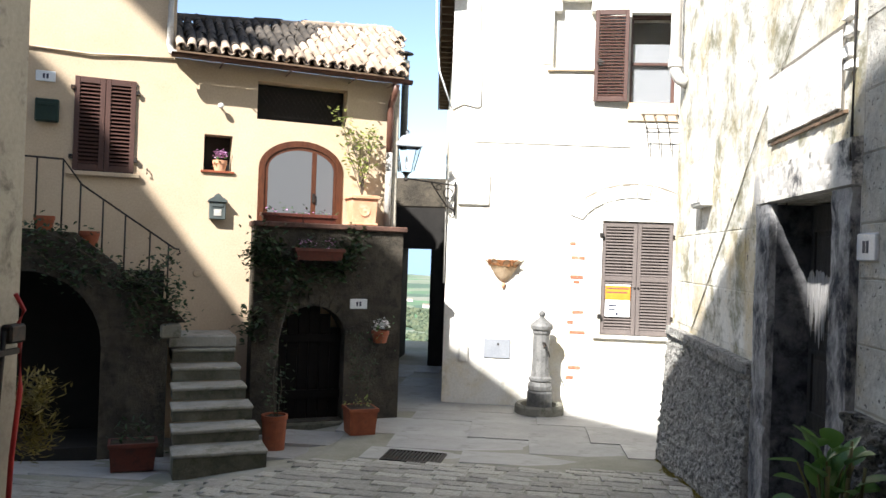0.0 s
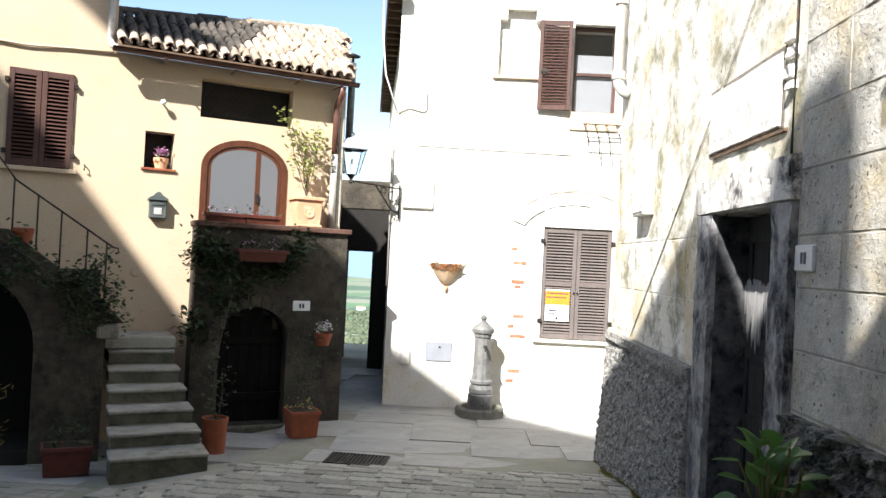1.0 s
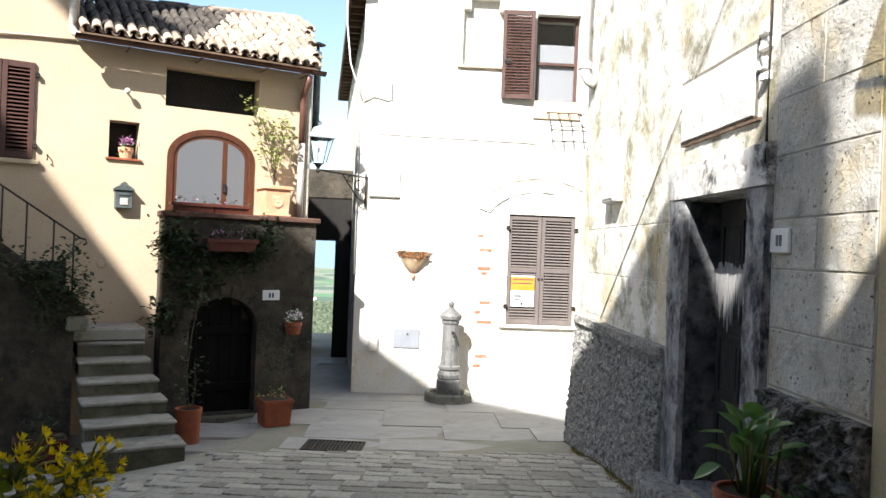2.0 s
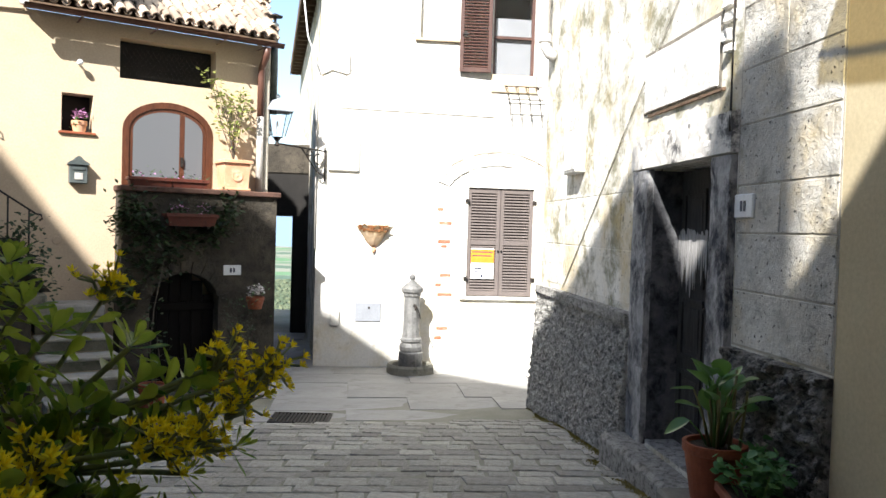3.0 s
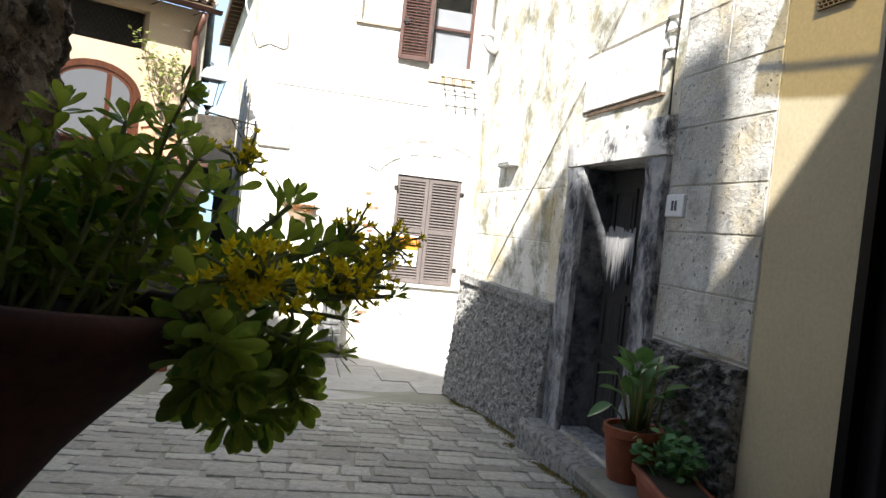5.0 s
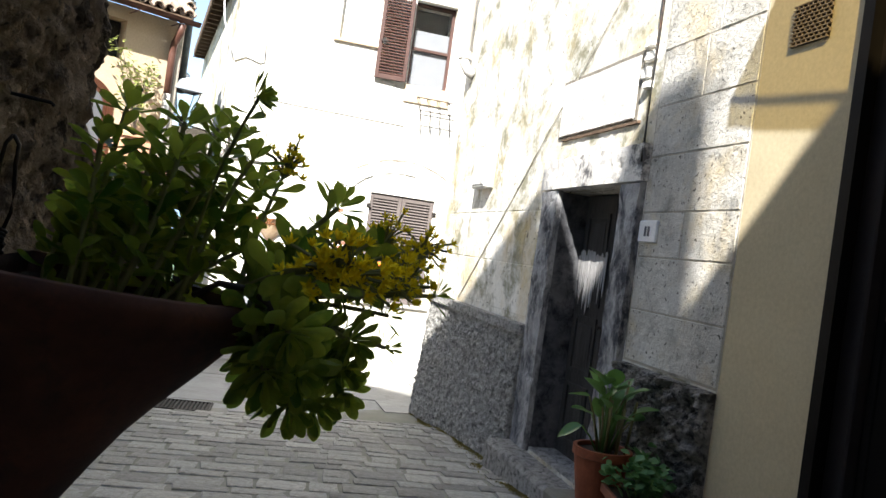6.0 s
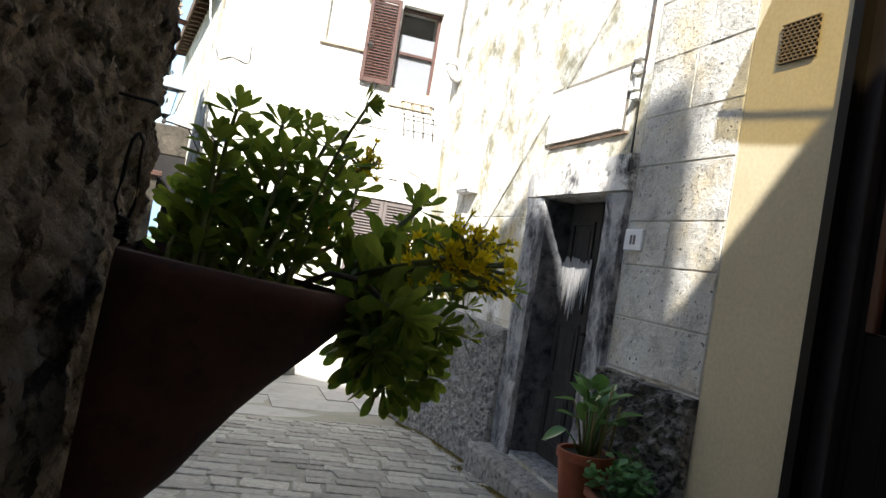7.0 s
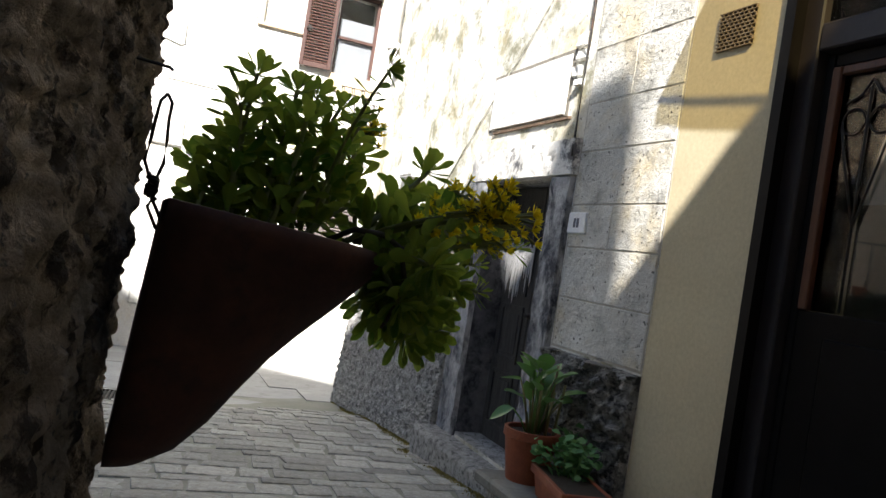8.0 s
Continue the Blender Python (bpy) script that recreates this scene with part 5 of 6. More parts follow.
# roof, gutter and pipes
def tile_roof():
    ob = thing("tiled_roof", FM, "old clay barrel-tile roof, lichened along the eave", "roof")
    pitch = radians(29)
    base = Matrix.Translation((0, -0.22, 3.66)) @ Matrix.Rotation(pitch, 4, "X")
    skew = 0.30 * math.cos(pitch)  # the alley side runs out of square

    def top_of(x):
        return 1.20 + 0.36 * x

    deck = bmesh.new()
    lo = [deck.verts.new(base @ Vector(p)) for p in ((0, 0, -0.05), (2.78, 0, -0.05), (2.78 + skew * 2.3, 2.3, -0.05), (0, 1.20, -0.05))]
    hi = [deck.verts.new(v.co + Vector((0, 0, 0.045))) for v in lo]
    deck.faces.new(lo), deck.faces.new(hi)
    for i in range(4):
        deck.faces.new((lo[i], lo[(i + 1) % 4], hi[(i + 1) % 4], hi[i]))
    part("deck", deck, RAFTER, ob)
    # board added behind the gutter to block sun leaking onto the wall
    part("eave_board", boxes((0.0, 2.78, -0.252, -0.224, 3.575, 3.655), bevel=0.004), RAFTER, ob)
    gable = bmesh.new()
    g = [base @ Vector((2.70, 0.24, -0.051)), base @ Vector((2.70 + skew * 2.25, 2.25, -0.051))]
    q = [gable.verts.new(v) for v in (g[0], g[1], Vector((g[1].x, g[1].y, -0.9)), Vector((g[0].x, g[0].y, -0.9)))]
    gable.faces.new(q)
    bmesh.ops.solidify(gable, geom=gable.faces[:], thickness=0.2)
    part("gable_wall", gable, SHADESTONE, ob)
    rnd = random.Random(8)

    def barrel(up, r0, r1, ln, mat=TILE):
        bm = bmesh.new()
        rings = []
        for f, r in ((0, r0), (1, r1)):
            for t in (0.0, 0.014):
                rings.append([bm.verts.new(((r - t) * math.cos(math.pi * k / 6), f * ln, up * (r - t) * math.sin(math.pi * k / 6))) for k in range(7)])
        for a, b in ((0, 2), (1, 3), (0, 1), (2, 3)):
            for k in range(6):
                bm.faces.new((rings[a][k], rings[a][k + 1], rings[b][k + 1], rings[b][k]))
        return mesh_of(bm, mat, smooth=False)

    cover, gutter = barrel(1, 0.056, 0.046, 0.28), barrel(-1, 0.048, 0.056, 0.28)
    darkcover, darkgutter = barrel(1, 0.056, 0.046, 0.28, SHADETILE), barrel(-1, 0.048, 0.056, 0.28, SHADETILE)
    for i in range(32):
        for k in range(14):
            x, y = 0.04 + 0.128 * i, 0.19 * k
            if x > 2.76 + skew * y or y > top_of(x) - 0.14:
                continue
            # upper left tiles take the dark copy: old tone plus painted shadow
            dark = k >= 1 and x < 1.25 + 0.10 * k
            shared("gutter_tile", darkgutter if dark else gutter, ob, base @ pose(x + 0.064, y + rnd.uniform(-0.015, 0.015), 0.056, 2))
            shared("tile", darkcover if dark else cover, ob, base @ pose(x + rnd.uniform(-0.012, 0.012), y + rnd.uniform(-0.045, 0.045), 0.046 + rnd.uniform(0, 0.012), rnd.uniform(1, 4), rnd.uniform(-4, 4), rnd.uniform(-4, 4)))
    ridge, darkridge = barrel(1, 0.08, 0.07, 0.42), barrel(1, 0.08, 0.07, 0.42, SHADETILE)
    run = Vector((1, 0.36, 0)).normalized()
    for i in range(9):
        p = Vector((0.02, 1.20, 0.05)) + run * 0.37 * i
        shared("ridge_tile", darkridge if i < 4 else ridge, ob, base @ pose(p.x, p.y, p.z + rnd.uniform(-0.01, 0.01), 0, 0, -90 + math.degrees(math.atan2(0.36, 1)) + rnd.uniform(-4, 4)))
    g = thing("gutter", FM @ Matrix.Translation((0, -0.30, 3.56)), "brown half-round gutter under the roof tiles", "gutter")
    bm = bmesh.new()
    rows = [[bm.verts.new((x, 0.055 * math.cos(math.pi * (1 + k / 8)), 0.055 * math.sin(math.pi * (1 + k / 8)) + 0.05)) for k in range(9)] for x in (-0.06, 2.86)]
    for k in range(8):
        bm.faces.new((rows[0][k], rows[0][k + 1], rows[1][k + 1], rows[1][k]))
    bmesh.ops.solidify(bm, geom=bm.faces[:], thickness=0.004)
    part("channel", bm, COPPER, g, smooth=True)
    for x in (0.5, 1.3, 2.1, 2.62):
        part("strap", boxes((x, x + 0.02, -0.06, 0.30, -0.012, -0.006)), COPPER, g)
    dp = thing("downpipe", FM @ Matrix.Translation((2.66, -0.08, 0)), "brown and zinc downpipe at the cream house's corner", "pipe")
    part("swan_neck", tube(bmesh.new(), [(0.0, -0.2, 3.55), (0.0, -0.16, 3.44), (0, -0.02, 3.33), (0, 0.0, 3.2), (0, 0.0, 2.7)], 0.045, 10), COPPER, dp, smooth=True)
    part("tube", tube(bmesh.new(), [(0, 0, 2.7), (0, 0, 1.735)], 0.046, 10), ZINC, dp, "pale sunlit lower pipe", smooth=True)
    pl = thing("downpipe", FM @ Matrix.Translation((-0.07, -0.07, 0)), "purple-brown downpipe between the two cream fronts", "pipe")
    part("tube", tube(bmesh.new(), [(0.0, 0, 7.0), (0, 0, 3.75), (0.02, -0.03, 3.66), (0.10, -0.12, 3.62)], 0.04, 10), ZINC, pl, smooth=True)
    ch = thing("flue", FM @ Matrix.Translation((2.96, 0.25, 3.0)), "grey metal flue pipe beside the roof", "flue")
    part("pipe", tube(bmesh.new(), [(0, 0, -0.2), (0, 0, 1.0)], 0.05, 12), MAILGREY, ch, smooth=True)
    part("cap", lathe(bmesh.new(), [(0.0, 1.14), (0.10, 1.10), (0.10, 1.09), (0.0, 1.09)], 14), IRON, ch)
    part("cap_post", tube(bmesh.new(), [(0, 0, 1.0), (0, 0, 1.1)], 0.02, 6), IRON, ch)
    pl2 = thing("corner_post", FM @ Matrix.Translation((2.735, -0.03, 0)), "weathered timber corner post beside the alley", "post")
    part("post", boxes((-0.03, 0.06, -0.03, 0.06, -0.85, 3.55), bevel=0.02), GREYWALL, pl2)


tile_roof()


# ledge: planter, plants, hanging pots
def square_planter():
    ob = thing("square_planter", FM @ Matrix.Translation((2.28, -0.2, 1.732)), "square terracotta planter with a pale shrub on the ledge", "planter")
    bm = bmesh.new()
    tmp = boxes((-0.16, 0.16, -0.16, 0.16, 0.03, 0.33))
    for v in tmp.verts:
        if v.co.z < 0.2:
            v.co.x *= 0.9
            v.co.y *= 0.9
    join(bm, tmp)
    part("box", bm, TERRAPALE, ob)
    part("rim", boxes((-0.185, 0.185, -0.185, 0.185, 0.331, 0.375), bevel=0.006), TERRAPALE, ob)
    part("foot", boxes((-0.17, 0.17, -0.17, 0.17, 0, 0.029), bevel=0.006), TERRAPALE, ob)
    part("rosette", lathe(bmesh.new(), [(0.07, 0), (0.07, 0.006), (0.055, 0.008), (0.05, 0.004), (0.025, 0.004), (0.0, 0.012)], 18, pose(0, -0.150, 0.18, 86)), TERRAPALE, ob)
    sh = thing("shrub", FM @ Matrix.Translation((2.28, -0.2, 2.107)), "tall pale green climbing shrub in the square planter", "plant")
    rnd = random.Random(4)
    tips = []
    for k in range(9):
        tip = Vector((rnd.uniform(-0.34, 0.18), rnd.uniform(-0.1, 0.08), rnd.uniform(0.45, 1.0)))
        if k < 2:
            tip = Vector((-0.36 + 0.1 * k, 0, 1.06 - 0.1 * k))
        pts = [(0, 0, 0), (tip * 0.35) + Vector((rnd.uniform(-.05, .05), 0, 0.05)), tip * 0.7 + Vector((0, 0, 0.05)), tip]
        part("stem", tube(bmesh.new(), pts, 0.006, 5, 0.4), TWIG, sh)
        tips += [Vector(pts[1]), Vector(pts[2]), tip, (Vector(pts[2]) + tip) / 2]
    foliage("leaves", sh, tips, 9, leaf_mesh(0.06, 0.03, LIME), LIME, 0.055, 5)


square_planter()


def ledge_boxes():
    for x, w, z, d, label in ((1.28, 0.50, 1.731, -0.24, "brown flower box on the window ledge"), (1.72, 0.42, 1.731, -0.26, "terracotta flower box on the window ledge")):
        ob = thing("flower_box", FM @ Matrix.Translation((x, d, z)), label, "flower box", group="window boxes")
        trough(ob, w, 0.16, 0.10, REDTROUGH)
        foliage("leaves", ob, [(-w * .3, 0, 0.11), (0, 0, 0.11), (w * 0.3, 0, 0.11)], 14, leaf_mesh(0.04, 0.022, VINE), VINE, 0.05, int(x * 100))
        foliage("blossom", ob, [(-w * .3, -0.03, 0.13), (w * 0.2, -0.03, 0.13)], 6, leaf_mesh(0.022, 0.02, PINK), PINK, 0.035, int(x * 90))
    ob = thing("flower_box", FM @ Matrix.Translation((1.68, -0.50, 1.28)), "terracotta flower box with pink flowers hung on the stone base", "flower box", group="window boxes")
    trough(ob, 0.58, 0.20, 0.14, REDTROUGH)
    part("bracket", boxes((-0.2, -0.17, -0.09, 0.148, -0.02, -0.002), (0.17, 0.2, -0.09, 0.148, -0.02, -0.002)), IRON, ob)
    foliage("leaves", ob, [(-0.2, 0, 0.16), (-0.07, 0, 0.16), (0.07, 0, 0.17), (0.2, 0, 0.16)], 22, leaf_mesh(0.045, 0.028, VINE), VINE, 0.055, 9)
    foliage("blossom", ob, [(-0.2, -0.06, 0.21), (-0.12, -0.05, 0.2), (0.12, -0.06, 0.2), (0.18, -0.04, 0.2)], 9, leaf_mesh(0.024, 0.022, PINK), PINK, 0.03, 11)


ledge_boxes()


def creeper(name, label, stems, m, seed, leaf=VINE, count=10, spread=0.06, size=0.05):
    ob = thing(name, m, label, "climbing plant")
    centres = []
    for pts in stems:
        part("stem", tube(bmesh.new(), pts, 0.008, 5, 0.5), TWIG, ob)
        for a, b in zip(pts, pts[1:]):
            for f in (0.15, 0.5, 0.85):
                centres.append(Vector(a).lerp(Vector(b), f))
    foliage("leaves", ob, centres, count, leaf_mesh(size, size * 0.6, leaf), leaf, spread, seed)
    return ob


creeper("creeper", "thin creeper tendril reaching over cream plaster", [[(1.0, -0.40, 1.36), (0.90, -0.41, 1.34), (0.78, -0.41, 1.30)], [(1.0, -0.4, 1.30), (0.88, -0.41, 1.26), (0.84, -0.41, 1.19)]], FM, 23, count=5, spread=0.03, size=0.06)
creeper("creeper", "dark green creeper hanging over the stone base", [
    [(1.0, -0.40, 1.55), (1.02, -0.42, 1.4), (1.03, -0.43, 1.2)],
    [(1.1, -0.38, 1.6), (1.2, -0.42, 1.3), (1.35, -0.42, 1.05), (1.5, -0.41, 0.85)],
    [(1.35, -0.38, 1.3), (1.6, -0.42, 1.1), (1.9, -0.42, 1.15), (2.15, -0.41, 1.35)],
    [(1.05, -0.38, 1.5), (1.05, -0.40, 1.1), (1.15, -0.40, 0.8), (1.35, -0.40, 0.7)],
    [(2.1, -0.38, 1.6), (2.2, -0.42, 1.45), (2.0, -0.43, 1.3), (1.95, -0.42, 1.1)],
    [(0.97, -0.38, 0.6), (0.93, -0.42, 0.5), (0.90, -0.42, 0.42)]], FM, 21, count=26, spread=0.085, size=0.07)


def ground_pots():
    def at(s, d, z=None):
        p = FM @ Vector((s, -d, 0))
        p.z = gz(p.x, p.y) if z is None else z
        return p
    p = at(1.06, 1.40)
    ob = thing("flower_pot", Matrix.Translation(p), "tall terracotta pot with a dark climber beside the steps", "potted plant")
    pot(ob, 0.14, 0.42, TERRA, lean=0.8)
    c = creeper("creeper", "thin dark climber rising from a tall pot", [[(0, 0, 0.4), (-0.03, 0, 0.8), (-0.02, 0.1, 1.2), (0, 0.4, 1.7)], [(0.03, 0, 0.4), (0.06, 0.02, 0.7), (0.03, 0.05, 0.9)]], Matrix.Translation(p), 31, count=6)
    p = at(2.12, 1.0)
    ob = thing("square_pot", FM @ Matrix.Translation((2.12, -1.0, p.z)), "square terracotta pot with straggly shrub beside the cellar door", "potted plant")
    trough(ob, 0.33, 0.33, 0.30, TERRA)
    sh = thing("shrub", FM @ Matrix.Translation((2.12, -0.95, p.z + 0.3)), "straggly shrub with bare twigs in a square pot", "plant")
    rnd = random.Random(13)
    tips = []
    for k in range(16):
        tip = Vector((rnd.uniform(-0.12, 0.28), rnd.uniform(-0.1, 0.2), rnd.uniform(0.35, 0.95)))
        part("stem", tube(bmesh.new(), [(rnd.uniform(-.1, .1), rnd.uniform(-.08, .08), 0), tip * 0.5 + Vector((rnd.uniform(-.04, .04), 0, 0)), tip], 0.004, 5, 0.4), TWIG, sh)
        tips += [tip, tip * 0.7, tip * 0.4]
    foliage("leaves", sh, tips, 7, leaf_mesh(0.035, 0.014, VINE), VINE, 0.045, 6)
    foliage("low_leaves", sh, [(-0.08, 0, 0.03), (0.06, 0, 0.03)], 18, leaf_mesh(0.05, 0.02, LIME), LIME, 0.05, 8)
    fp = flower_pot("flower_pot", FM @ Matrix.Translation((2.50, -0.47, 0.28)), 0.11, 0.15, TERRA, WHITEPETAL, "terracotta pot of white flowers hung on the base wall", n=30, spread=0.07)
    part("bracket", boxes((-0.01, 0.01, 0.0, 0.118, -0.02, -0.002)), IRON, fp)
    p = at(-0.36, 2.0)
    tr = thing("planter_trough", FM @ Matrix.Translation((-0.34, -1.75, p.z)), "long red-brown plastic trough with dark soil by the vault", "planter")
    trough(tr, 0.42, 0.26, 0.26, REDTROUGH)
    foliage("dry_plants", tr, [(-0.1, 0, 0.32), (0.05, 0.02, 0.36), (0.12, 0, 0.3)], 26, leaf_mesh(0.08, 0.02, VINE), VINE, 0.06, 14)["kind"] = "stuff"


ground_pots()


def cellar_door():
    ob = thing("cellar_door", FM @ Matrix.Translation((1.27, -0.16, -0.69)), "dark plank cellar door under a stone arch", "door")
    for i in range(6):
        h = 1.03 + 0.38 * math.sin(math.pi * (i + 0.5) / 6)
        part("plank", boxes((0.135 * i, 0.135 * i + 0.131, 0, 0.04, 0, h), bevel=0.004), BLACKWOOD, ob)
    part("rail", boxes((0, 0.81, -0.025, -0.001, 0.25, 0.36), (0, 0.81, -0.025, -0.001, 0.95, 1.05), bevel=0.004), BLACKWOOD, ob)
    part("threshold", boxes((-0.05, 0.86, -0.25, 0.05, -0.10, -0.002), bevel=0.02), RISER, ob)
    bm = bmesh.new()
    ar = thing("arch_stones", FM @ Matrix.Translation((0, -0.355, 0)), "worn stone arch over the cellar door", "arch")
    rnd = random.Random(2)
    for i in range(11):
        a0, a1 = math.pi * i / 11 + 0.015, math.pi * (i + 1) / 11 - 0.015
        pts = [(1.675 + (0.41 + r) * math.cos(t), 0.34 + (0.39 + r) * math.sin(t)) for r, t in ((0.0, a0), (0.13, a0), (0.13 + rnd.uniform(0, .02), (a0 + a1) / 2), (0.13, a1), (0.0, a1))]
        part("voussoir", prism(bmesh.new(), pts, -0.02 - rnd.uniform(0, 0.012), 0.003), SHADESTONE, ar)


cellar_door()


def railing():
    ob = thing("stair_railing", FM @ Matrix.Translation((0, -0.85, 0)), "thin rusty iron stair railing", "railing")
    top = [(-2.4, 2.28), (-1.09, 2.25), (-0.91, 2.0), (0.02, 1.37)]
    part("handrail", tube(bmesh.new(), [(x, 0, z) for x, z in top] + [(0.07, 0, 1.36), (0.08, 0, 1.32), (0.05, 0, 1.30)], 0.011, 6), IRON, ob, smooth=True)
    for x in (-1.9, -1.6, -1.33, -1.09, -0.92, -0.70, -0.48, -0.23, -0.04):
        z = np.interp(x, [p[0] for p in top], [p[1] for p in top])
        part("post", tube(bmesh.new(), [(x, 0, float(z)), (x, 0, float(z) - 0.78)], 0.009, 6), IRON, ob, smooth=True)


railing()
creeper("creeper", "leggy dark shrubs spilling over the stair parapet", [
    [(-1.5, -1.0, 1.45), (-1.2, -1.08, 1.5), (-0.9, -1.1, 1.35)], [(-0.95, -1.05, 1.35), (-0.7, -1.1, 1.2), (-0.5, -1.1, 1.0)], [(-0.5, -1.05, 1.0), (-0.3, -1.1, 1.05), (-0.1, -1.1, 0.95), (0.06, -1.08, 0.9)],
    [(-0.4, -1.05, 0.9), (-0.3, -1.12, 0.7), (-0.25, -1.1, 0.5)], [(-1.3, -1.05, 1.3), (-1.1, -1.1, 1.15), (-0.8, -1.1, 1.05)], [(-0.2, -1.0, 0.8), (0.0, -1.05, 0.75), (0.1, -1.05, 0.62)],
    [(-0.25, -0.95, 0.9), (-0.15, -1.0, 1.15), (-0.05, -1.0, 1.25)]], FM, 41, count=24, spread=0.085, size=0.055)
for s, d, z in ((-1.25, -1.0, 1.56), (-0.82, -1.05, 1.42)):
    ob = thing("flower_pot", FM @ Matrix.Translation((s, d + 0.18, z - 0.06)), "terracotta pot standing on the stair parapet", "potted plant", group="parapet pots")
    pot(ob, 0.10, 0.16, TERRA)
cap = thing("parapet_stone", FM @ Matrix.Translation((0.02, -0.9, 0.42)), "squared grey stone at the head of the steps", "stone")
part("block", boxes((-0.12, 0.09, -0.16, 0.22, 0, 0.15), bevel=0.02), STEP, cap)


# ---- paving ----
def drain():
    ob = thing("drain_grate", pose(-0.06, 6.72, gz(0, 6.7) + 0.006, 0, 0, -5), "rusty slotted iron drain grate in the paving", "grate")
    part("frame", boxes((-0.30, 0.30, -0.21, -0.19, 0, 0.018), (-0.30, 0.30, 0.19, 0.21, 0, 0.018), (-0.30, -0.28, -0.189, 0.189, 0, 0.018), (0.28, 0.30, -0.189, 0.189, 0, 0.018)), IRON, ob)
    part("pit", boxes((-0.28, 0.28, -0.189, 0.189, 0.0, 0.003)), SHADEBLACK, ob)
    b = mesh_of(boxes((-0.009, 0.009, -0.189, 0.189, 0.004, 0.017)), IRON)
    for i in range(15):
        shared("bar", b, ob, pose(-0.262 + 0.0374 * i, 0, 0))


drain()


def paver_mesh(seed, mat, uneven, inx=0.975, iny=0.96, edge=0.004):
    """A unit stone, a little out of square, with worn edges and a slightly dished top."""
    rnd = random.Random(seed)
    bm = bmesh.new()
    tops = []
    n = 4
    outline = []
    for k in range(4):
        c0, c1 = [(-.5, -.5), (.5, -.5), (.5, .5), (-.5, .5)][k], [(.5, -.5), (.5, .5), (-.5, .5), (-.5, -.5)][k]
        for i in range(2):
            f = i / 2
            outline.append((c0[0] + (c1[0] - c0[0]) * f + rnd.uniform(-uneven, uneven), c0[1] + (c1[1] - c0[1]) * f + rnd.uniform(-uneven, uneven)))
    lo = [bm.verts.new((x, y, -0.05)) for x, y in outline]
    md = [bm.verts.new((x, y, -edge)) for x, y in outline]
    hi = [bm.verts.new((x * inx, y * iny, rnd.uniform(-0.002, 0.003))) for x, y in outline]
    for a, b in ((lo, md), (md, hi)):
        for i in range(8):
            bm.faces.new((a[i], a[(i + 1) % 8], b[(i + 1) % 8], b[i]))
    c = bm.verts.new((0, 0, 0.002))
    for i in range(8):
        bm.faces.new((hi[i], hi[(i + 1) % 8], c))
    return mesh_of(bm, mat, smooth=False)


def pave():
    rnd = random.Random(17)
    ob = thing("pavement", pose(0, 0, 0), "worn rectangular grey paving stones laid in rows", "pavement", kind="structure")
    kinds = [paver_mesh(i, PAVER, 0.045, 0.95, 0.93, 0.002) for i in range(10)]
    big = [paver_mesh(50 + i, SLAB, 0.003, 0.998, 0.997, 0.001) for i in range(6)]
    turn = Matrix.Rotation(radians(-5), 4, "Z")
    rest = bmesh.new()
    count = 0
    y = -2.4
    while y < 6.6:
        d = rnd.uniform(0.15, 0.25)
        x = -4.2 + rnd.uniform(0, 0.3)
        while x < 2.9:
            w = rnd.uniform(0.17, 0.38)
            p = turn @ Vector((x + w / 2, y + d / 2, 0))
            if p.x < 2.52 and p.y < 6.52 and not (p.x < -1.2 and p.y > 5.6):
                z = gz(p.x, p.y) + rnd.uniform(-0.003, 0.004)
                slope = math.degrees(math.atan2(gz(p.x, p.y + 0.1) - gz(p.x, p.y - 0.1), 0.2))
                m = pose(p.x, p.y, z, slope + rnd.uniform(-0.5, 0.5), rnd.uniform(-0.5, 0.5), -5 + rnd.uniform(-4, 4)) @ Matrix.Diagonal((w - 0.022, d - 0.02, 1, 1))
                if p.y > 2.6 and p.x > -1.5 and count < 300:
                    shared("paving_stone", kinds[rnd.randrange(10)], ob, m)
                    count += 1
                else:
                    src = kinds[rnd.randrange(10)]
                    vs = [rest.verts.new(m @ v.co) for v in src.vertices]
                    for f in src.polygons:
                        rest.faces.new([vs[i] for i in f.vertices])
            x += w
        y += d
    o = part("paving", rest, PAVER, ob)
    o["kind"] = "stuff"
    y = 5.72
    while y < 13.4:
        d = rnd.uniform(0.6, 1.0) if y > 6.6 else 0.45
        x = -4.6 + rnd.uniform(0, 0.5)
        while x < 5.5:
            w = rnd.uniform(0.8, 1.7)
            p = Vector((x + w / 2, y + d / 2, 0))
            if p.y < 9.95 or -1.6 < p.x < -0.2:
                if not (p.y < 7.3 and p.x > 2.1) and (p.y > 6.6 or p.x + w / 2 < -1.0):
                    slope = math.degrees(math.atan2(gz(p.x, p.y + 0.2) - gz(p.x, p.y - 0.2), 0.4))
                    shared("paving_slab", big[rnd.randrange(6)], ob, pose(p.x, p.y, gz(p.x, p.y) + 0.002 + rnd.uniform(0, 0.0006), slope, 0, rnd.uniform(-0.6, 0.6)) @ Matrix.Diagonal((w - 0.002, d - 0.002, 1, 1)))
            x += w
        y += d


pave()


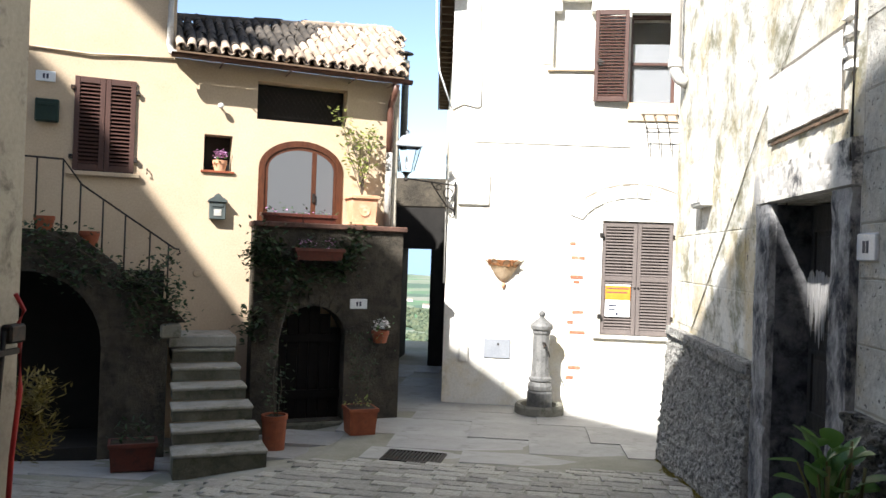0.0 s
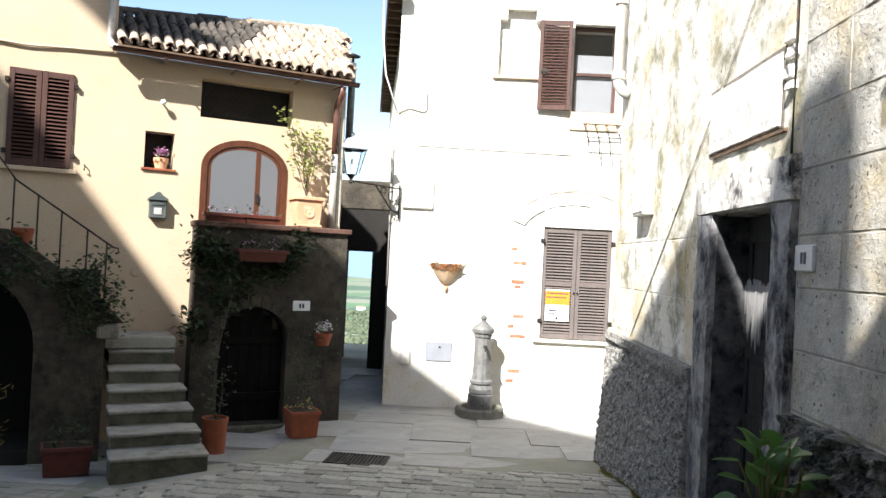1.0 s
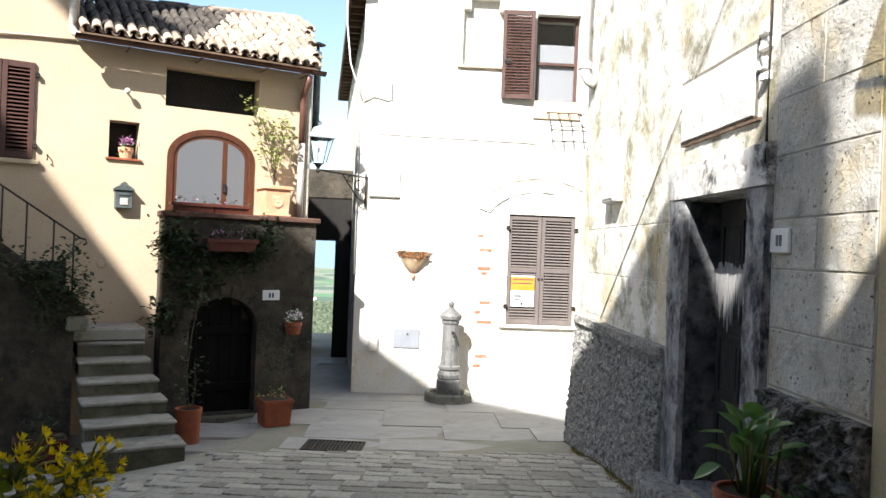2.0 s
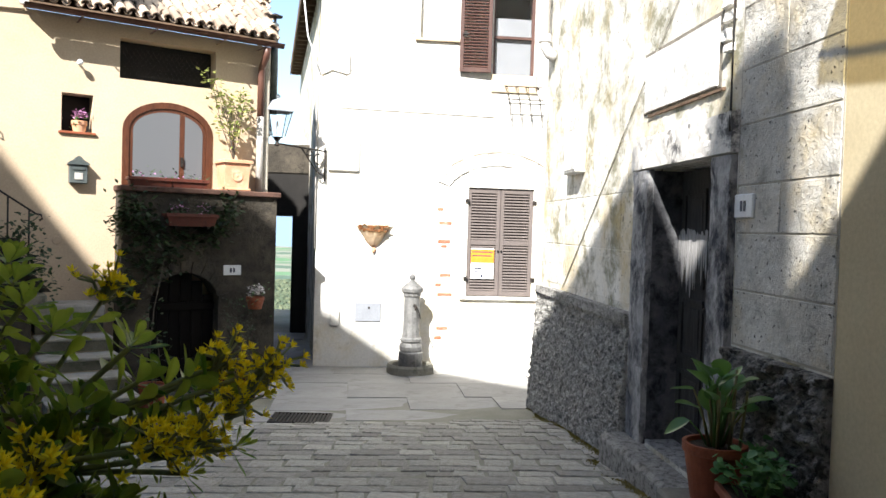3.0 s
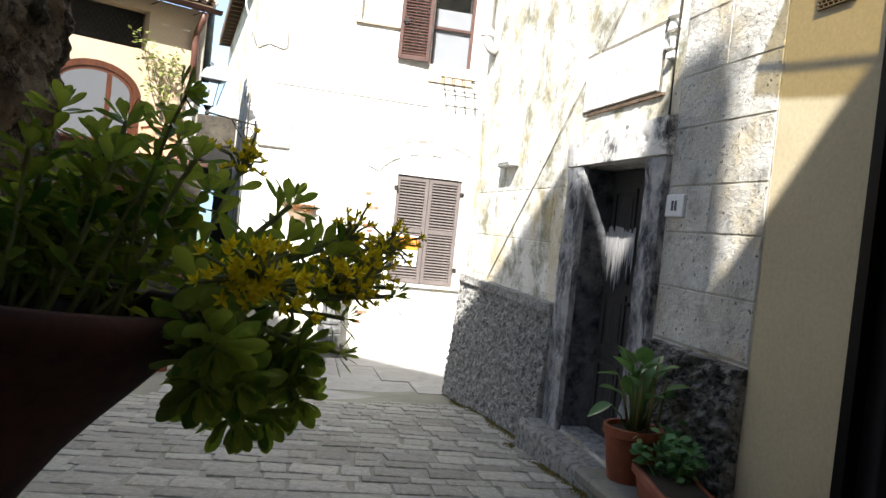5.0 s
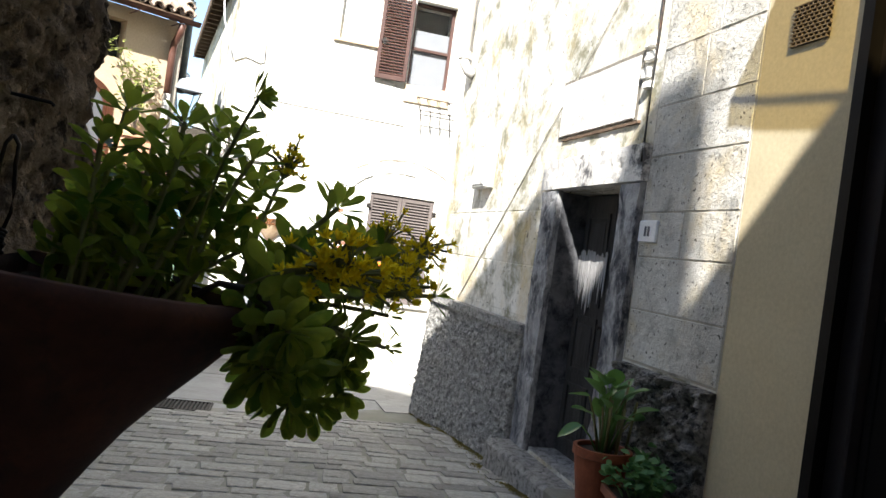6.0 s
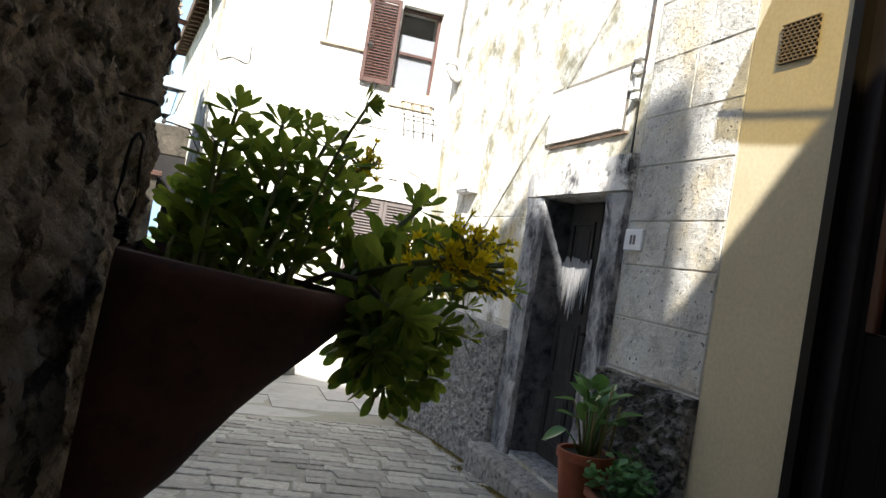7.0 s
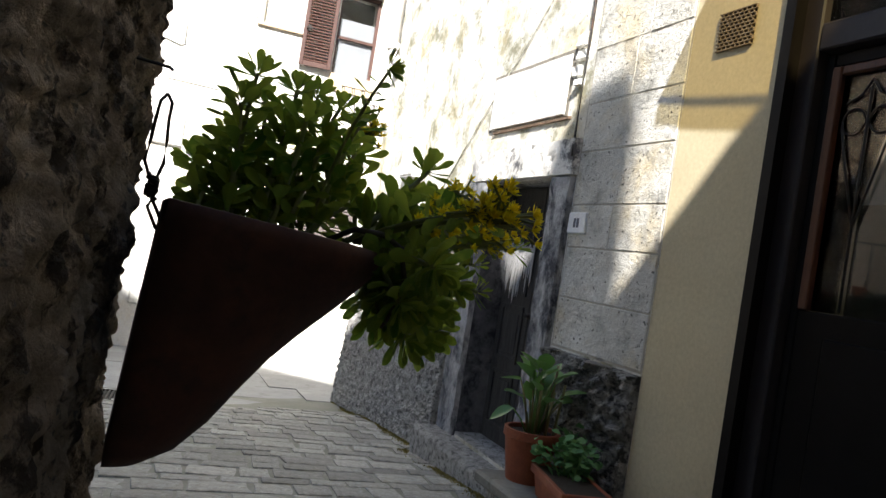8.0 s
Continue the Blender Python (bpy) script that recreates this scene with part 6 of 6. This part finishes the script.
# ---- by the old door: pots on the stone ledge ----
def door_pots():
    lz = 0.03
    ledge = thing("stone_ledge", pose(0, 0, 0), "low worn stone ledge along the grey house", "ledge", kind="structure")
    part("slab", boxes((2.04, 2.49, 1.60, 2.60, lz - 0.07, lz), bevel=0.015), STEP, ledge)
    part("footing", boxes((2.12, 2.49, 1.65, 2.58, -0.6, lz - 0.071), bevel=0.02), PLINTH, ledge)
    p = Vector((2.27, 2.42, lz))
    ob = thing("flower_pot", Matrix.Translation(p), "round terracotta pot on the ledge beside the old door", "pot")
    pot(ob, 0.158, 0.285, TERRA, lean=0.70)
    rnd = random.Random(6)
    pl = thing("broad_leaved_plant", Matrix.Translation(p + Vector((0, 0, 0.255))), "broad-leaved green plant with cut stalks", "plant")
    shapes = [mesh_of(leaf_mesh(0.13 + 0.018 * k, 0.075 + 0.010 * k, BROADLEAF, cup=-0.05 - 0.08 * k, point=0.42, nseg=8), BROADLEAF, True) for k in range(3)]
    spots = [(-0.13, -0.02, 0.30, 95, 4), (-0.05, -0.06, 0.36, 70, 12), (0.02, 0.0, 0.36, 150, 15), (0.08, 0.02, 0.32, -70, 10), (-0.12, 0.04, 0.13, 80, -35), (0.10, -0.06, 0.22, -120, -5),
             (0.13, 0.05, 0.28, -40, 0), (-0.02, 0.09, 0.32, 20, 10), (0.0, -0.10, 0.20, 180, -12), (0.12, 0.0, 0.18, -95, -20), (-0.05, -0.09, 0.26, 120, 0), (0.05, -0.08, 0.31, -150, 5), (0.14, -0.03, 0.20, -80, -20), (-0.09, 0.0, 0.20, 100, -15)]
    spots += [(0.04 * math.cos(2.4 * k), 0.05 * math.sin(2.4 * k), 0.16 + 0.022 * k, 137.5 * k, 35 - 4 * k) for k in range(10)]
    for i, (x, y, z, rz, rx) in enumerate(spots):
        part("stem", tube(bmesh.new(), [(x * 0.25, y * 0.25, 0), (x * 0.6, y * 0.6, z * 0.6), (x, y, z)], 0.007, 6, 0.6), STALK if i % 3 == 0 else BROADLEAF, pl, smooth=True)
        shared("leaf", shapes[i % 3], pl, pose(x, y, z, rx if i in (0, 4) else rx + 34, rnd.uniform(-25, 25), rz))
    for x, y, h in ((0.09, -0.02, 0.40), (0.11, 0.05, 0.34), (-0.02, -0.07, 0.30), (0.05, -0.09, 0.26), (0.13, -0.06, 0.30)):
        part("cut_stalk", tube(bmesh.new(), [(x * 0.8, y * 0.8, 0), (x, y, h)], 0.009, 6, 0.8), STALK, pl, "dry brown cut stalk", smooth=True)
    t = thing("planter_trough", pose(2.25, 1.93, lz, 0, 0, 78), "brown terracotta trough on the stone ledge", "planter")
    trough(t, 0.50, 0.24, 0.15, TERRA)
    g = thing("geranium", pose(2.25, 1.95, lz + 0.15, 0, 0, 78), "bushy small-leaved green plant in a trough", "plant")
    rnd = random.Random(9)
    cs = [(rnd.uniform(-0.05, 0.24), rnd.uniform(-0.10, 0.10), rnd.uniform(0.02, 0.17)) for _ in range(26)]
    for c in cs[:10]:
        part("stem", tube(bmesh.new(), [(c[0] * 0.5, c[1] * 0.4, 0), c], 0.004, 5), BROADLEAF, g)
    foliage("leaves", g, cs, 11, leaf_mesh(0.045, 0.042, GERANIUM, cup=0.2, point=0.55), GERANIUM, 0.035, 12)


door_pots()


# ---- hand cart, pole and plant by the grey corner ----
def corner_things():
    ob = thing("folded_trolley", pose(-1.775, 2.86, 0), "folded red and black metal trolley leaning on the grey wall", "trolley")
    part("pole", tube(bmesh.new(), [(0.03, 0.0, gz(-1.7, 2.9)), (0.035, 0.03, 0.25), (0.05, 0.06, 0.6), (0.045, 0.05, 0.86)], 0.014, 8), REDPAINT, ob, smooth=True)
    part("pole", tube(bmesh.new(), [(0.02, -0.12, gz(-1.7, 2.8)), (0.03, -0.10, 0.5), (0.03, -0.06, 0.93)], 0.014, 8), IRON, ob, smooth=True)
    part("clamp", boxes((0.0, 0.07, -0.06, 0.07, 0.86, 0.96), bevel=0.012), IRON, ob, "black clamp")
    part("lever", tube(bmesh.new(), [(0.04, 0.04, 0.96), (0.05, 0.07, 1.03), (0.03, 0.02, 1.12)], 0.012, 8), REDPAINT, ob, "red lever", smooth=True)
    part("cross_bar", boxes((0.02, 0.05, -0.12, 0.06, 0.80, 0.83)), IRON, ob)
    sh = thing("yellowed_shrub", pose(-2.02, 3.16, 0.30), "feathery yellow-green plant spilling from a wall pot in shade", "plant")
    pot(sh, 0.13, 0.22, TERRA)
    part("bracket", boxes((-0.02, 0.02, -0.155, 0.0, -0.02, -0.002)), IRON, sh)
    rnd = random.Random(31)
    cs = [(0.17 + 0.12 * rnd.random(), rnd.gauss(0, 0.04), rnd.uniform(-0.10, 0.30)) for _ in range(30)]
    foliage("leaves", sh, cs, 26, leaf_mesh(0.06, 0.010, OCHRELEAF), OCHRELEAF, 0.04, 3)


corner_things()


# ---- the wall planter and its sedum ----
POT = Vector((0.0795, -0.8234, -0.011))


def wall_planter():
    ob = thing("wall_planter", Matrix.Translation(POT) @ Matrix.Scale(1.02, 4), "half-round terracotta wall planter hung by wire on the stone wall", "wall planter")
    levels = [(1.186, 0.155, 0.092), (1.178, 0.160, 0.094), (1.168, 0.158, 0.092), (1.155, 0.149, 0.088), (1.135, 0.134, 0.082), (1.11, 0.112, 0.074), (1.088, 0.095, 0.066), (1.062, 0.079, 0.058), (1.037, 0.064, 0.05), (1.017, 0.047, 0.042), (1.006, 0.028, 0.03)]
    bm = bmesh.new()

    def ring(z, reach, half, seg=26, lean=0.0):
        out = []
        for i in range(seg + 1):
            a = -math.pi / 2 + math.pi * i / seg
            wob = 1 + 0.012 * noise.noise((a * 2, z * 20, 3))
            r = reach * abs(math.cos(a)) ** 0.8 * wob
            out.append(bm.verts.new((0.012 + r - 0.012 * (1.186 - z) / 0.15, half * math.sin(a) * wob, z - 0.09 * r * max(0.0, (z - 1.0) / 0.186))))
        return out

    rings = [ring(z, r, h) for z, r, h in levels]
    inner = [ring(1.187, 0.148, 0.082), ring(1.165, 0.143, 0.078)]
    for a, b in zip(rings, rings[1:]):
        for i in range(len(a) - 1):
            bm.faces.new((a[i], a[i + 1], b[i + 1], b[i]))
        bm.faces.new((a[-1], a[0], b[0], b[-1]))
    for a, b in ((rings[0], inner[0]), (inner[0], inner[1])):
        for i in range(len(a) - 1):
            bm.faces.new((a[i], a[i + 1], b[i + 1], b[i]))
        bm.faces.new((a[-1], a[0], b[0], b[-1]))
    bm.faces.new(rings[-1])
    part("pot", bm, DARKTERRA, ob, "stained terracotta half cone, darkened for its deep shade", smooth=True)
    bm = bmesh.new()
    bm.faces.new(ring(1.172, 0.142, 0.078))
    part("soil", bm, SOIL, ob)
    for off in (-1, 1):
        bm = bmesh.new()
        tube(bm, [(0.012 + 0.003 * off, 0.02, 1.165), (0.004 + 0.003 * off, 0.03, 1.18), (0.003 - 0.003 * off, 0.03, 1.192), (0.002 + 0.002 * off, 0.03, 1.200), (0.001 + 0.0065 * off, 0.03, 1.213), (0.002 + 0.0055 * off, 0.031, 1.23), (0.002 + 0.0045 * off, 0.029, 1.245), (0.003 + 0.004 * off, 0.03, 1.258), (0.003, 0.03, 1.264)], 0.0014, 6)
        part("wire", bm, IRON, ob, "twisted black hanging wire", smooth=True)
    bm = bmesh.new()
    for k in range(5):
        tube(bm, [(0.002 + 0.004 * math.cos(a + k), 0.028 + 0.004 * math.sin(a), 1.186 + 0.003 * k + 0.001 * a) for a in [j * 0.7 for j in range(10)]], 0.0015, 5)
    part("wire_knot", bm, IRON, ob, smooth=True)
    bm = bmesh.new()
    tube(bm, [(0.13, 0.0, 1.176), (0.145, -0.02, 1.187), (0.165, -0.03, 1.186), (0.178, -0.035, 1.178), (0.184, -0.035, 1.155), (0.180, -0.03, 1.13), (0.176, -0.02, 1.118)], 0.0022, 8)
    part("bare_stem", bm, TWIG, ob, smooth=True)
    nail = thing("wall_nail", pose(0.0750, -0.7029, 1.3134) @ Matrix.Scale(1.16, 4), "bent rusty nail in the stone wall", "nail")
    part("shank", tube(bmesh.new(), [(-0.02, 0, 0.002), (0.006, 0, 0.0), (0.0085, 0, -0.002)], 0.0013, 6), IRON, nail)


wall_planter()


def sedum():
    rnd = random.Random(77)

    def spoon(length, width, cup):
        """A thick spoon-shaped leaf along +y: narrow foot, widest near its blunt end."""
        bm = bmesh.new()
        rows = []
        shape = ((0.0, 0.20), (0.2, 0.32), (0.42, 0.62), (0.60, 0.92), (0.72, 1.0), (0.85, 0.84), (0.95, 0.46), (1.0, 0.06))
        for f, w in shape:
            z = cup * length * (f * f - 0.25 * f)
            hw = 0.5 * width * w
            rows.append([bm.verts.new((sx * hw, f * length, z + 0.30 * abs(sx) ** 2 * hw)) for sx in (-1, -0.5, 0, 0.5, 1)])
        for a, b in zip(rows, rows[1:]):
            for k in range(4):
                bm.faces.new((a[k], a[k + 1], b[k + 1], b[k]))
        return indexed(bm)

    leaves = [spoon(0.027, 0.0112, 0.30), spoon(0.025, 0.0105, 0.16), spoon(0.028, 0.0108, 0.02)]
    needle = spoon(0.020, 0.0042, 0.1)
    ob = thing("sedum", Matrix.Translation((0.17, -0.80, 1.172)), "fleshy green sedum with yellow star flowers trailing over the pot", "plant")
    org = ob.matrix_world.translation

    def frame_of(d):
        return d.to_track_quat("Z", "Y").to_matrix().to_4x4()

    def shoot(base, tip, size=1.0, bloom=False, along=10, bow=0.012, n=12, face=None, bare=0.2, thin=False):
        base, tip = Vector(base) - org, Vector(tip) - org
        mid = (base + tip) / 2 + Vector((rnd.uniform(-bow, bow), rnd.uniform(-bow, bow), rnd.uniform(0, bow)))
        pts = [base.lerp(mid, f).lerp(mid.lerp(tip, f), f) for f in [i / 6 for i in range(7)]]
        part("stem", tube(bmesh.new(), pts, 0.0024 * size, 6, 0.8), SEDUMSTEM, ob, smooth=True)
        d = (pts[-1] - pts[-3]).normalized()
        up = Vector(face).normalized() if face else (d + Vector((rnd.uniform(-.25, .25), rnd.uniform(-.35, .1), 0.45))).normalized()
        mats = []
        F = Matrix.Translation(pts[-1]) @ frame_of(up)
        if not bloom:
            for i in range(n):
                f = i / n
                mats.append(F @ Matrix.Translation((0, 0, 0.010 * size * f - 0.004)) @ pose(0, 0, 0, 0, 0, i * 137.5 + rnd.uniform(-8, 8)) @ pose(0, 0.0012, 0, 4 + 66 * f ** 1.3 + rnd.uniform(-8, 8)) @ Matrix.Diagonal((*(Vector((1, 1, 1)) * size * (1.05 - 0.55 * f) * rnd.uniform(0.9, 1.12)), 1)))
        for i in range(along):
            f = bare + (0.93 - bare) * i / max(1, along)
            k = min(5, int(f * 6))
            p = pts[k].lerp(pts[k + 1], f * 6 - k)
            dd = (pts[k + 1] - pts[k]).normalized()
            mats.append(Matrix.Translation(p) @ frame_of(dd) @ pose(0, 0, 0, 0, 0, i * 137.5 + rnd.uniform(-18, 18)) @ pose(0, 0.0015, 0, rnd.uniform(-14, 32), rnd.uniform(-14, 14)) @ Matrix.Diagonal((*(Vector((1, 1, 1)) * size * rnd.uniform(0.8, 1.12)), 1)))
        bm = bmesh.new()
        for k in range(3):
            scatter(bm, needle if thin else leaves[k], mats[k::3])
        part("rosette", bm, SEDUM, ob, smooth=True)["kind"] = "stuff"
        if bloom:
            blossom(pts[-1], up, size)

    petal = indexed(leaf_mesh(0.0068, 0.0024, SEDUMBLOOM, cup=0.25, point=0.35, nseg=3))

    def blossom(c, up, size):
        bm, twig = bmesh.new(), bmesh.new()
        for k in range(34):
            off = Vector((rnd.gauss(0, 0.012), rnd.gauss(0, 0.012), rnd.gauss(0.004, 0.009))) * size
            q = c + off
            tube(twig, [c - up * 0.012, (c + q) / 2 + up * 0.002, q], 0.0010, 4)
            F = Matrix.Translation(q) @ frame_of((up + off * 25).normalized())
            scatter(bm, petal, [F @ pose(0, 0, 0, 0, 0, 72 * i + rnd.uniform(-8, 8)) @ pose(0, 0, 0, rnd.uniform(15, 45)) for i in range(5)])
            for i in range(5):
                tube(bm, [F @ Vector((0, 0, 0)), F @ Vector((0.0018 * math.cos(1.26 * i), 0.0018 * math.sin(1.26 * i), 0.005))], 0.0005, 3)
        part("flower_stalk", twig, SEDUMSTEM, ob)
        part("flower_head", bm, SEDUMBLOOM, ob, "yellow star flowers")["kind"] = "stuff"

    # upright stems over the pot, tallest towards its middle
    crown = ((0.147, -0.770, 1.312), (0.136, -0.790, 1.283), (0.130, -0.740, 1.252), (0.114, -0.710, 1.238), (0.123, -0.780, 1.214), (0.163, -0.720, 1.298), (0.185, -0.740, 1.311), (0.209, -0.710, 1.316), (0.176, -0.770, 1.270), (0.224, -0.740, 1.303), (0.239, -0.760, 1.290), (0.247, -0.730, 1.269), (0.206, -0.780, 1.269), (0.164, -0.740, 1.244), (0.204, -0.720, 1.237), (0.232, -0.750, 1.234), (0.149, -0.760, 1.223), (0.238, -0.770, 1.219), (0.175, -0.790, 1.212), (0.188, -0.790, 1.280), (0.144, -0.710, 1.268))
    for x, y, z in crown:
        base = (0.10 + (x - 0.09) * 0.62 + rnd.uniform(-0.008, 0.008), -0.80 + (y + 0.74) * 0.5, 1.176)
        shoot(base, (x, y, z), rnd.uniform(0.88, 1.06), along=int(7 + 160 * (z - 1.19)), n=13)
    shoot((0.20, -0.79, 1.178), (0.237, -0.840, 1.326), 0.62, along=12, n=20, bare=0.62, face=(0.8, -0.2, 0.1))
    # trailing stems past the lip
    for x, y, z in ((0.308, -0.760, 1.263), (0.279, -0.780, 1.224), (0.308, -0.740, 1.235), (0.337, -0.720, 1.231), (0.269, -0.780, 1.208), (0.287, -0.800, 1.199), (0.357, -0.700, 1.218)):
        shoot((0.238 + rnd.uniform(-0.01, 0.01), -0.805, 1.19), (x, y, z), rnd.uniform(0.95, 1.12), along=9, n=12, bow=0.008)
    for x, y, z in ((0.271, -0.905, 1.181), (0.260, -0.800, 1.145), (0.264, -0.820, 1.134), (0.284, -0.830, 1.121), (0.303, -0.810, 1.120), (0.324, -0.790, 1.127), (0.320, -0.800, 1.146), (0.262, -0.870, 1.151), (0.283, -0.860, 1.150), (0.322, -0.820, 1.168), (0.308, -0.800, 1.156), (0.292, -0.790, 1.153)):
        shoot((0.25, -0.82, 1.188), (x, y, z), rnd.uniform(0.98, 1.15), along=14, n=20, bow=0.008, face=(0.25 + 4 * (x - 0.27), -0.7, -0.25 + rnd.uniform(-0.25, 0.2)))
    for x, y, z in ((0.350, -0.810, 1.164), (0.385, -0.800, 1.206), (0.353, -0.790, 1.186)):
        shoot((0.255, -0.81, 1.19), (x, y, z), 0.9, along=9, n=12, bow=0.006, bare=0.5, thin=True)
    for x, y, z in ((0.393, -0.700, 1.239), (0.359, -0.710, 1.243), (0.377, -0.740, 1.217), (0.357, -0.800, 1.209), (0.343, -0.820, 1.211), (0.269, -0.680, 1.293), (0.382, -0.680, 1.222), (0.295, -0.955, 1.220), (0.283, -0.950, 1.222), (0.286, -0.860, 1.209), (0.351, -0.760, 1.205)):
        shoot((0.24, -0.80, 1.19), (x, y, z), 0.92, bloom=True, along=8, bare=0.35)


sedum()


# ---- moss along the foot of the grey house ----
def moss():
    rnd = random.Random(91)
    bm = bmesh.new()
    src = indexed(leaf_mesh(0.014, 0.008, GERANIUM, cup=0.4))
    mats = []
    for _ in range(5200):
        y = rnd.uniform(2.7, 7.3)
        x = 2.43 - abs(rnd.gauss(0, 0.035)) - (0.13 if 2.6 < y < 4.42 else 0)
        if noise.noise((x * 5, y * 2.2, 0)) < -0.05:
            continue
        mats.append(Matrix.LocRotScale((x, y, gz(x, y) + 0.001), Euler((rnd.uniform(0, 1.2), rnd.uniform(-0.5, 0.5), rnd.uniform(0, 6.28))), Vector((1, 1, 1)) * rnd.uniform(0.5, 1.3)))
    scatter(bm, src, mats)
    tagged(link("moss", bm, OCHRELEAF), "yellow-green moss along the wall foot", "moss", kind="stuff")


moss()


# ---- woods on the slope beyond ----
def woods():
    rnd = random.Random(55)
    src = bmesh.new()
    bmesh.ops.create_icosphere(src, subdivisions=1, radius=1.0)
    indexed(src)
    bm = bmesh.new()
    mats = []
    for _ in range(4200):
        y = 560 + 1050 * rnd.random() ** 1.2
        x = -0.125 * (y + 1) + 0.9 + rnd.uniform(-0.075, 0.075) * y
        if noise.noise((x / 60, y / 120, 2)) < -0.22:
            continue
        s = rnd.uniform(2.4, 5.5)
        mats.append(Matrix.LocRotScale((x, y, ground_height(x, y) + s * 0.6), Euler((rnd.uniform(0, 3), rnd.uniform(0, 3), 0)), Vector((s, s * rnd.uniform(0.7, 1.2), s * rnd.uniform(0.7, 1.1)))))
    scatter(bm, src, mats)
    for v in bm.verts:
        v.co += Vector((noise.noise(v.co * 0.6), noise.noise(v.co * 0.6 + Vector((9, 0, 0))), noise.noise(v.co * 0.6 + Vector((0, 9, 0))))) * 0.9
    tagged(link("woodland", bm, WOODLAND), "dense green woods on the slope below the village", "woods", kind="stuff")


woods()


def farmhouses():
    for k, (f, y) in enumerate(((-0.150, 1900), (-0.142, 1960), (-0.118, 1750))):
        x = f * y
        z = ground_height(x, y)
        ob = thing("farmhouse", pose(x, y, z, 0, 0, 12 * k), "small pale farmhouse on the plain below the village", "house", group="farmhouses on the plain")
        part("wall", boxes((-9, 9, -5, 5, -6, 5)), PALE, ob)
        part("roof", prism(bmesh.new(), [(-9.5, 5.01), (9.5, 5.01), (8.5, 7.6), (-8.5, 7.6)], -5.4, 5.4), TILE, ob)


farmhouses()
